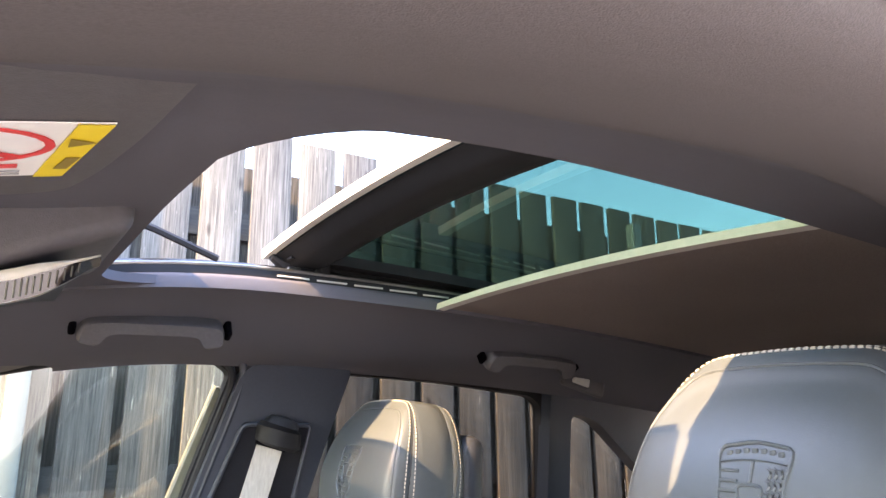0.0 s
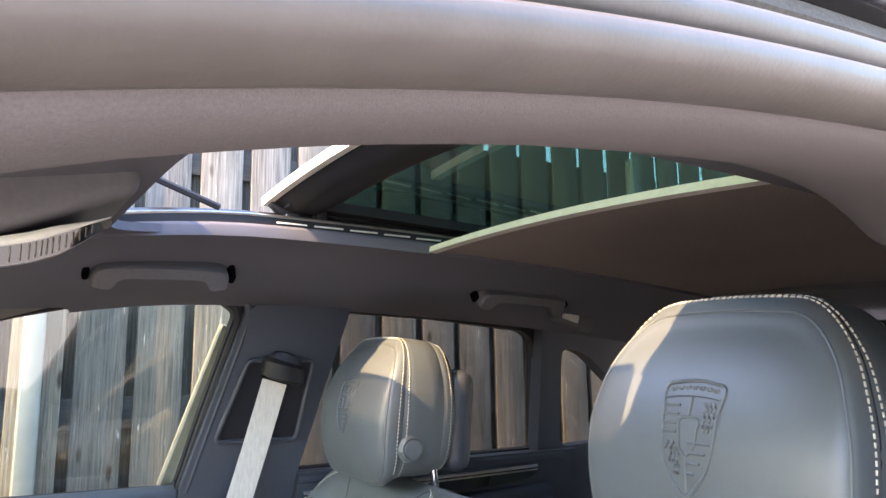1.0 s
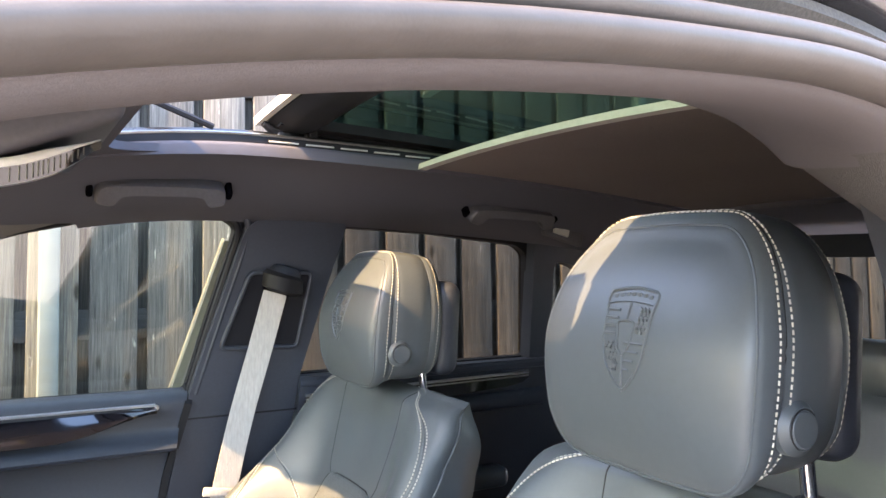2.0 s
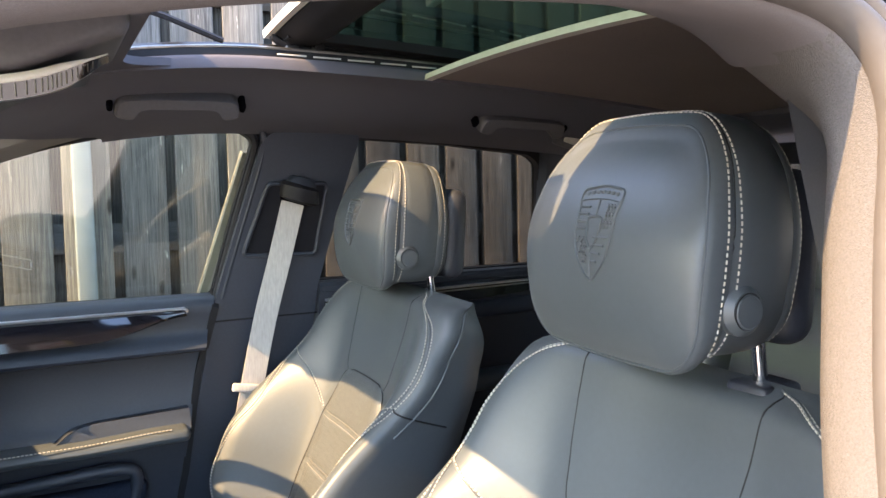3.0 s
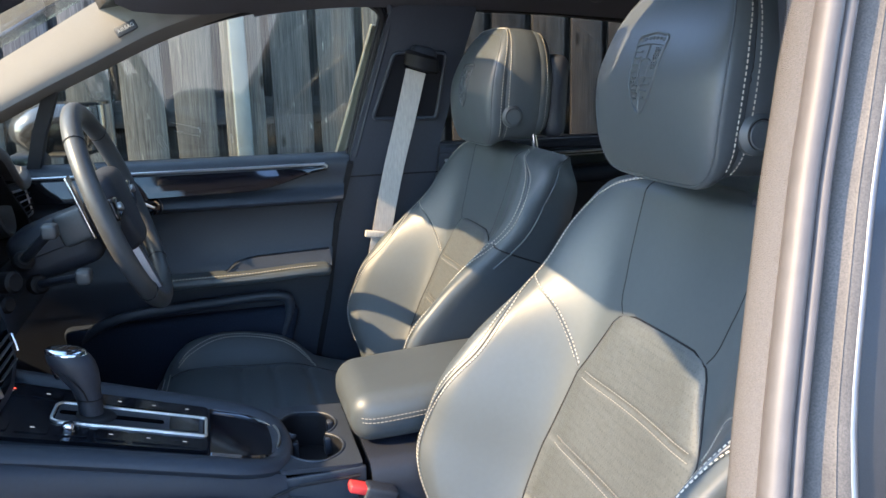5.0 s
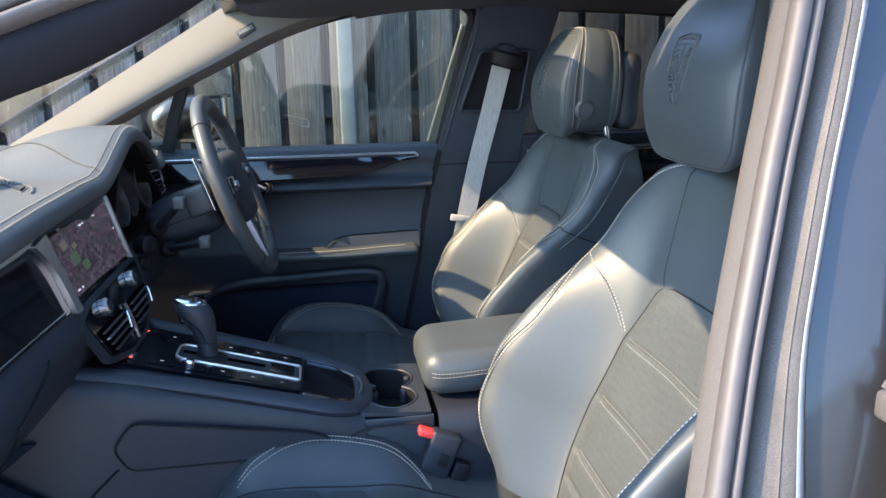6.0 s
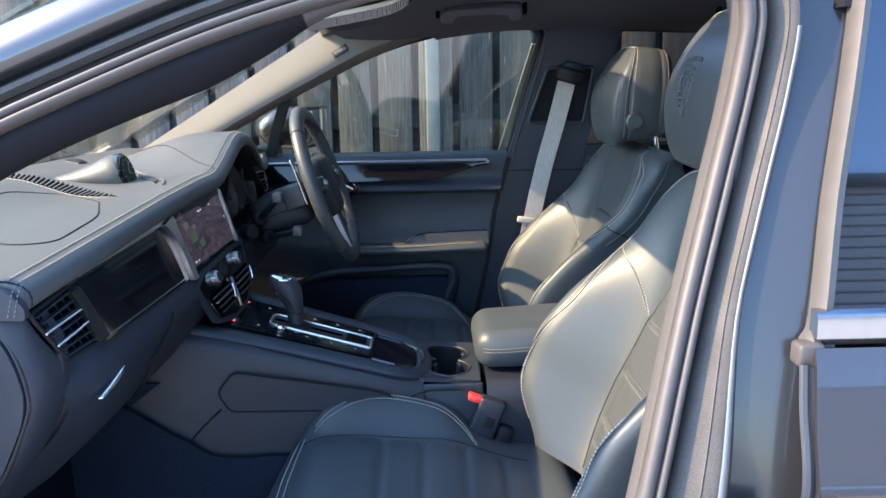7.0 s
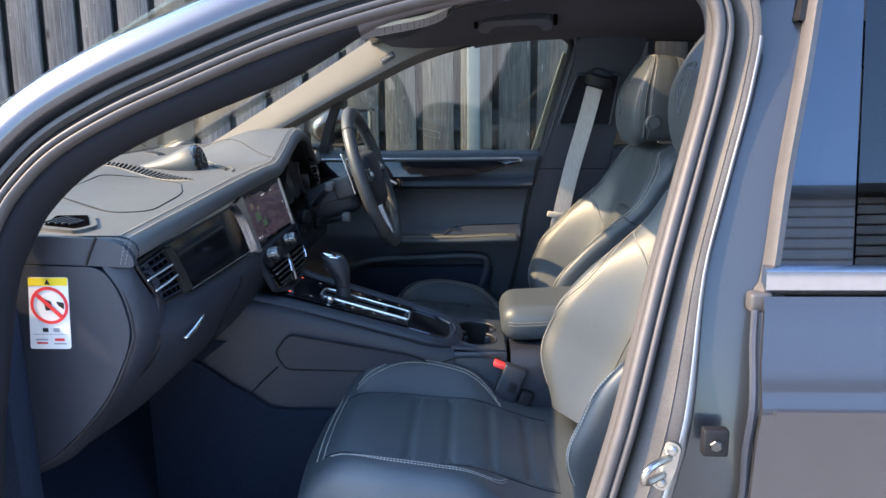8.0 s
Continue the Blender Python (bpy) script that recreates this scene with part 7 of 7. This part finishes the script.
part("rim", sweep(ringp, circle(0.019, 12, 0.0165), lambda i, p, w: ((p - WC).normalized(), WN), True), WHEELSKIN, wheel, "smooth black leather rim")
part("hub", rbox(WC - WN * 0.010, (0.046, 0.165, 0.150), 0.022, 5, (1, 4, 4), m=Matrix.Rotation(radians(-18), 3, "Y"), f=lambda p: (p.x + 0.010 * (1 - (p.y / 0.083) ** 2) * smooth(0, 0.02, p.x), p.y * (1 - 0.30 * smooth(0.0, 0.07, -p.z)), p.z)), SOFT, wheel, "dark padded hub")
for q in (-42, 42, 138, 222):
    d = WU * math.cos(radians(q)) + WY * math.sin(radians(q))
    part("rim_seam", tube([WC + d * 0.183 + d * 0.0195 * math.cos(k * math.pi / 8) + WN * 0.017 * math.sin(k * math.pi / 8) for k in range(16)], 0.0009, 5, WY.cross(d) if abs(WY.cross(d).length) > 0.1 else WU, True), BLACKRUBBER, wheel)
part("hub_badge", disc(WC + WN * 0.012, WN, 0.018, 0.003, 20, 0.001), ALU, wheel, "small metal badge")
for a in (90, -90, 180):
    d = WU * math.cos(radians(a)) + WY * math.sin(radians(a))
    side_v = WN.cross(d)
    p0, p1 = WC + d * 0.05 - WN * 0.008, WC + d * 0.176
    part("spoke", sweep([p0, p0.lerp(p1, 0.5), p1], [(-0.027, -0.006), (-0.020, -0.010), (0.020, -0.010), (0.027, -0.006), (0.024, 0.004), (0.016, 0.008), (-0.016, 0.008), (-0.024, 0.004)] if a != 180 else [(-0.016, -0.006), (0.016, -0.006), (0.013, 0.006), (-0.013, 0.006)], lambda i, p, w: (side_v, WN)), PLASTIC if a != 180 else ALU, wheel)
for a in (82, -82):
    d = WU * math.cos(radians(a)) + WY * math.sin(radians(a))
    pod_ = part("switch_pod", rbox(WC + d * 0.105 + WN * 0.008, (0.016, 0.055, 0.04), 0.007, 3, m=Matrix.Rotation(radians(-18), 3, "Y")), GLOSS, wheel, "gloss black switch pod")
    part("thumb_wheel", disc(WC + d * 0.105 + WN * 0.016, WN, 0.008, 0.006, 14, 0.002), ALU, pod_)
    part("paddle", rbox(WC + d * 0.125 - WN * 0.035 + WU * 0.02, (0.006, 0.03, 0.11), 0.0028, 2, m=Matrix.Rotation(radians(-18), 3, "Y")), CHROME, wheel, "polished metal shift paddle")
col = thing("steering_column", (-0.32, 0.365, 1.0), "dark column shroud with control stalks", "steering column")
part("shroud", rbox((-0.300, 0.365, 1.024), (0.150, 0.125, 0.100), 0.028, 4, (2, 2, 2), m=Matrix.Rotation(radians(-18), 3, "Y"), f=lambda p: (p.x, p.y * (1 - 0.18 * smooth(0.02, 0.10, p.x)), p.z * (1 - 0.15 * smooth(0.0, 0.10, -p.x)))), PLASTIC, col, "dark grey column shroud")
part("shroud_seam", tube([Vector((-0.365, 0.3010, 1.002)), Vector((-0.31, 0.3010, 1.020)), Vector((-0.240, 0.305, 1.044))], 0.0012, 5), BLACKRUBBER, col)
part("switch_block", rbox((-0.262, 0.312, 1.062), (0.055, 0.035, 0.060), 0.010, 3, m=Matrix.Rotation(radians(-18), 3, "Y")), LITGREY, col, "stalk switch block, lightened as if lit")
for (x, y, z), (ex, ey, ez) in (((-0.35, 0.30, 1.007), (-0.279, 0.20, 1.078)), ((-0.334, 0.30, 0.965), (-0.238, 0.20, 0.999)), ((-0.28, 0.42, 1.05), (-0.25, 0.53, 1.07))):
    st = part("stalk", tube([Vector((x, y, z)), Vector((x, y, z)).lerp(Vector((ex, ey, ez)), 0.6), Vector((ex, ey, ez))], 0.0085, 10, ry=0.007), PLASTIC, col, "black control stalk")
    part("stalk_base", disc((x, y, z), (ex - x, ey - y, ez - z), 0.017, 0.02, 18, 0.005), BLACKRUBBER, st)
    part("stalk_tip", rbox((ex, ey, ez), (0.024, 0.030, 0.024), 0.006, 3), LITGREY, st, "stalk end coloured grey as if lit")
part("key_barrel", disc((-0.36, 0.20, 1.0), (1, -0.6, 0.1), 0.018, 0.03, 20, 0.004), BLACKRUBBER, dash, "round black switch")
part("light_switch", disc((-0.37, 0.195, 0.965), (1, -0.6, 0.1), 0.014, 0.028, 20, 0.004), BLACKRUBBER, dash)

# ---- centre console ----
console = thing("centre_console", (-0.05, 0.02, 0.40), "dark centre console with gloss black shifter surround", "console")
CY = -0.015


def con_top(x):
    return table([(-0.42, 0.898), (-0.32, 0.870), (-0.2, 0.836), (-0.06, 0.795), (0.0, 0.776), (0.04, 0.760), (0.10, 0.752), (0.5, 0.752)], x)


def con_half(x):
    return table([(-0.42, 0.175), (-0.33, 0.155), (-0.2, 0.130), (-0.02, 0.112), (0.04, 0.105), (0.5, 0.10)], x)


def con_ring(x, drop=0.0):
    h, zt = con_half(x), con_top(x) - drop
    zb = 0.38
    flare = 0.02 * (1 - smooth(-0.3, 0.1, x))
    return [Vector((x, CY + sy * w, z)) for sy, w, z in ((-1, h + flare, zb), (-1, h + flare * 0.6, zt - 0.14), (-1, h, zt - 0.04), (-1, h - 0.004, zt - 0.018), (-1, h - 0.014, zt - 0.004), (-1, h - 0.03, zt), (1, h - 0.03, zt), (1, h - 0.014, zt - 0.004), (1, h - 0.004, zt - 0.018), (1, h, zt - 0.04), (1, h + flare * 0.6, zt - 0.14), (1, h + flare, zb))]


part("console_body", join(loft([con_ring(x) for x in (-0.60, -0.42, -0.36, -0.30, -0.24, -0.18, -0.12, -0.058)]), loft([[p - Vector((0, 0, 0.045 if 5 <= k <= 6 else 0.0)) for k, p in enumerate(con_ring(x))] for x in (-0.058, -0.02, 0.02, 0.045)]), loft([con_ring(x, 0.07) for x in (0.045, 0.10, 0.17)]), loft([con_ring(x) for x in (0.17, 0.22, 0.35, 0.5)])), CONSOLESKIN, console, "soft dark console", sharp=50)
CUPX, CUPR, CUPD = 0.094, 0.046, 0.039
span = math.asin(CUPD / CUPR)
PIT = [(CUPX + CUPR * math.cos(q), CUPD + CUPR * math.sin(q)) for q in [lerp(-span, math.pi + span, k / 26) for k in range(27)]]
PIT += [(2 * CUPX - x, -y) for x, y in PIT]
PIT = [p for k, p in enumerate(PIT) if k == 0 or (Vector(p) - Vector(PIT[k - 1])).length > 0.0005]
part("cup_plate", plate(round2([(0.036, -0.108), (0.158, -0.108), (0.158, 0.104), (0.036, 0.104)], 0.006, 2), lambda a, b, d: (a, b, con_top(a) - 0.004 + d), 0.007, [PIT]), SOFT, console, "cup holder surround")
ring_ = [Vector((a, b, con_top(a) - 0.001)) for a, b in PIT]
pit = part("cup_holder", loft([[p - Vector((0, 0, d)) for p in ring_] for d in (0.0, 0.03, 0.062)], False), BLACKRUBBER, console, "black double cup holder")
part("cup_floor", plate(PIT, lambda a, b, d: (a, b, con_top(a) - 0.064 + d), 0.004), BLACKRUBBER, pit)
part("cup_rim", tube([p + Vector((0, 0, 0.004)) for p in ring_], 0.0022, 6, (0, 0, 1), True), SOFT, pit)
for sx, cy in ((-1, 0.0), (1, 0.0), (-1, -0.055), (1, 0.055)):
    part("cup_tab", rbox((CUPX + sx * (0.026 if cy == 0 else 0.038), cy, con_top(CUPX) - 0.018), (0.012, 0.014, 0.030), 0.004, 2), PLASTIC, pit)
for sy in (-1, 1):
    part("cup_side", rbox((0.100, -0.002 + sy * 0.104, 0.66), (0.125, 0.008, 0.18), 0.003, 2), SOFT, console)
rail = [Vector((x, CY + y, con_top(x) - 0.003)) for x, y in [(p.x, p.y) for p in spline([(-0.40, -0.134), (-0.30, -0.116), (-0.18, -0.106), (-0.06, -0.098), (0.0, -0.090), (0.034, -0.062), (0.044, 0.0), (0.034, 0.062), (0.0, 0.090), (-0.06, 0.098), (-0.18, 0.106), (-0.30, 0.116), (-0.40, 0.134)], 6)]]
part("side_rail", sweep(rail, circle(0.019, 12, 0.013), steady((0, 0, 1))), SOFT, console, "rounded soft console rim")
SP = lambda lift: (lambda a, b, d: (a, b, con_top(a) + lift + d))
splate = part("shift_plate", plate(round2([(-0.345, CY - 0.085), (-0.060, CY - 0.072), (-0.060, CY + 0.072), (-0.345, CY + 0.085)], 0.008, 3), SP(0.001), 0.006), PLATEBLACK, console, "gloss black button plate")
GATE = round2([(-0.262, CY - 0.031), (-0.062, CY - 0.029), (-0.062, CY + 0.029), (-0.262, CY + 0.031)], [0.014, 0.004, 0.004, 0.014], 5)
part("gate_frame", sweep([Vector(SP(0.0085)(a, b, 0)) for a, b in GATE], [(-0.0022, -0.0015), (0.0022, -0.0015), (0.0016, 0.0018), (-0.0016, 0.0018)], steady((0, 0, 1)), True), SATIN, console, "bright shift gate frame")
part("gate_insert", plate(round2([(-0.258, CY - 0.027), (-0.066, CY - 0.025), (-0.066, CY + 0.025), (-0.258, CY + 0.027)], 0.008, 3), SP(0.0074), 0.0010), PLASTIC, console, "dark gate floor")
part("gate_slot", plate(round2([(-0.255, CY - 0.006), (-0.120, CY - 0.006), (-0.120, CY + 0.006), (-0.255, CY + 0.006)], 0.005, 3), SP(0.0086), 0.0006), SLOTSHADE, console)
part("gate_scale", plate(round2([(-0.112, CY - 0.021), (-0.072, CY - 0.020), (-0.072, CY + 0.020), (-0.112, CY + 0.021)], 0.003, 2), SP(0.0086), 0.0012), GLOSS, console)
ICON = emitter("button_icons", (0.55, 0.56, 0.58), 0.12)
LED = emitter("red_indicator", (1.0, 0.08, 0.04), 0.5)
for side_ in (-1, 1):
    for k in range(6):
        x = -0.325 + 0.047 * k
        bt = part("button", plate(round2([(x - 0.019, CY + side_ * 0.040), (x + 0.019, CY + side_ * 0.040), (x + 0.019, CY + side_ * 0.068), (x - 0.019, CY + side_ * 0.068)], 0.003, 2), SP(0.0074), 0.001), PLATEBLACK, splate, "black push button")
        part("button_mark", plate([(x - 0.0025, CY + side_ * 0.053), (x + 0.0025, CY + side_ * 0.053), (x + 0.0025, CY + side_ * 0.0545), (x - 0.0025, CY + side_ * 0.0545)], SP(0.0086), 0.0004), ICON, bt)
        if k == 0:
            part("indicator", plate([(x - 0.008, CY + side_ * 0.060), (x + 0.004, CY + side_ * 0.060), (x + 0.004, CY + side_ * 0.062), (x - 0.008, CY + side_ * 0.062)], SP(0.0086), 0.0005), LED, bt)
part("drive_toggle", rbox((-0.235, CY - 0.056, con_top(-0.235) + 0.013), (0.014, 0.016, 0.016), 0.004, 2), CHROME, splate, "chrome toggle")
TRAY = round2([(-0.056, CY - 0.070), (0.000, CY - 0.068), (0.034, CY - 0.046), (0.040, CY), (0.034, CY + 0.046), (0.000, CY + 0.068), (-0.056, CY + 0.070)], [0.004, 0.03, 0.03, 0.03, 0.03, 0.03, 0.004], 5)
tray_at = lambda k, d: [Vector((-0.012 + (a + 0.012) * k, CY + (b - CY) * k, con_top(a) + 0.006 - d)) for a, b in TRAY]
tray = part("tray", loft([tray_at(1.06, 0.004), tray_at(1.03, 0.0), tray_at(1.0, 0.0015), tray_at(0.97, 0.008), tray_at(0.88, 0.024), tray_at(0.74, 0.031), tray_at(0.3, 0.032)]), GLOSS, console, "gloss black recessed tray", sharp=60)
badge = part("tray_badge", sheet(lambda u, v: (0.0405 + 0.006 * (1 - (2 * v - 1) ** 2) - 0.004 * u, CY + lerp(-0.036, 0.036, v), con_top(0.04) + lerp(-0.006, 0.013, u)), 4, 12, 0.003), ALU, console, "bright metal end plate")
lever = thing("gear_selector", (-0.235, CY, 0.84), "black leather gear selector with chrome cap", "gear lever")
LV = [(-0.214, 0.826, 0.0175, 0.0170), (-0.214, 0.850, 0.0160, 0.0155), (-0.215, 0.872, 0.0165, 0.0150), (-0.217, 0.890, 0.0190, 0.0165), (-0.222, 0.905, 0.0250, 0.0190), (-0.227, 0.920, 0.0295, 0.0212), (-0.231, 0.933, 0.0305, 0.0220), (-0.234, 0.943, 0.0285, 0.0205), (-0.236, 0.949, 0.0240, 0.0170)]
oval = lambda x, z, hx, hy, n=24: [Vector((x + hx * math.cos(q), CY + hy * math.sin(q), z - 0.16 * hx * math.cos(q))) for q in [2 * math.pi * k / n for k in range(n)]]
knob = part("knob", loft([oval(*row) for row in LV]), PLASTIC, lever, "rounded black knob", sharp=60)
part("knob_seam", tube(oval(-0.2155, 0.876, 0.0172, 0.0156), 0.0010, 5, (0, 0, 1), True), BLACKRUBBER, knob)
part("knob_groove", tube([p + Vector((0, -0.0006, 0)) for p in spline([(-0.246, -0.0300, 0.926), (-0.232, -0.0366, 0.914), (-0.219, -0.0345, 0.896), (-0.214, -0.0318, 0.878)], 6)], 0.0011, 5), BLACKRUBBER, knob)
part("unlock_button", rbox((-0.2500, CY, 0.921), (0.010, 0.022, 0.020), 0.004, 3, m=Matrix.Rotation(radians(-18), 3, "Y")), GLOSS, knob)
part("cap", loft([oval(*row) for row in ((-0.2355, 0.9465, 0.0268, 0.0192), (-0.2362, 0.9500, 0.0262, 0.0186), (-0.2368, 0.9528, 0.0228, 0.0158))]), CHROME, lever, "chrome cap", sharp=50)
part("cap_inlay", loft([oval(*row) for row in ((-0.2366, 0.9524, 0.0190, 0.0128), (-0.2369, 0.9540, 0.0172, 0.0114))]), GLOSS, lever)
part("boot", loft([oval(-0.212, con_top(-0.212) + h, hx, hy) for h, hx, hy in ((0.006, 0.030, 0.024), (0.010, 0.027, 0.022), (0.013, 0.019, 0.017))]), BLACKRUBBER, lever, "black lever foot")
rest_ = thing("console_armrest", (0.3, 0.02, 0.75), "padded black leather console armrest", "armrest")
part("lid", rbox((0.315, 0.025, 0.797), (0.33, 0.205, 0.082), 0.036, 6, (6, 4, 1), f=lambda p: (p.x, p.y * (1 - 0.06 * smooth(0.08, 0.16, -p.x)), p.z + 0.010 * smooth(-0.16, 0.1, p.x))), LEATHER, rest_)
for o in (0.0, 0.007):
    part("stitching", dashes(spline([(0.47, -0.078, 0.812 + o), (0.30, -0.0795, 0.806 + o), (0.20, -0.078, 0.800 + o), (0.166, -0.065, 0.798 + o), (0.153, -0.03, 0.797 + o), (0.151, 0.05, 0.797 + o)], 8), 0.004, 0.0022, 0.0006), DULLTHREAD, rest_)
# console flank
FL = lambda lift: (lambda a, b, d: (a, CY - con_half(a) - 0.02 * (1 - smooth(-0.3, 0.1, a)) * 0.4 - lift - d, b))
KNEE = round2([(-0.335, 0.775), (-0.305, 0.812), (-0.05, 0.752), (-0.01, 0.735), (-0.05, 0.712), (-0.315, 0.735)], 0.014, 4)
part("knee_pad", plate(KNEE, FL(0.0), 0.006), CONSOLESKIN, console, "padded knee panel")
part("knee_seam", sweep([Vector(FL(0.006)(a, b, 0)) for a, b in KNEE], circle(0.002, 6), steady((0, 1, 0)), True), BLACKRUBBER, console)
part("flank_seam", tube([Vector(FL(0.001)(a, b, 0)) for a, b in ((-0.335, 0.733), (-0.20, 0.728), (0.0, 0.722), (0.03, 0.735), (0.06, 0.742), (0.15, 0.742))], 0.002, 6), BLACKRUBBER, console)
FOOT = [(-0.60, 0.83), (-0.491, 0.762), (-0.482, 0.760), (-0.381, 0.688), (-0.35, 0.657), (-0.30, 0.648), (-0.243, 0.645), (-0.10, 0.62), (0.20, 0.60)]


def foot(u, v):
    x = lerp(-0.60, 0.20, u)
    return (x, CY - con_half(x) - 0.02 * (1 - smooth(-0.3, 0.1, x)) - 0.008, lerp(0.36, table(FOOT, x), v))


part("flank", sheet(foot, 40, 4, -0.004), CARPET, console, "dark navy carpeted console foot")
part("under_dash", sheet(lambda u, v: (lerp(-0.60, lerp(-0.491, -0.43, v), u), -0.206, lerp(0.759, 0.806, v)), 8, 8, 0.004), CARPET, console)
part("flank_seam", tube([Vector((x, CY - con_half(x) - 0.016, z)) for x, z in ((-0.385, 0.690), (-0.36, 0.715), (-0.33, 0.742))], 0.002, 6), BLACKRUBBER, console)
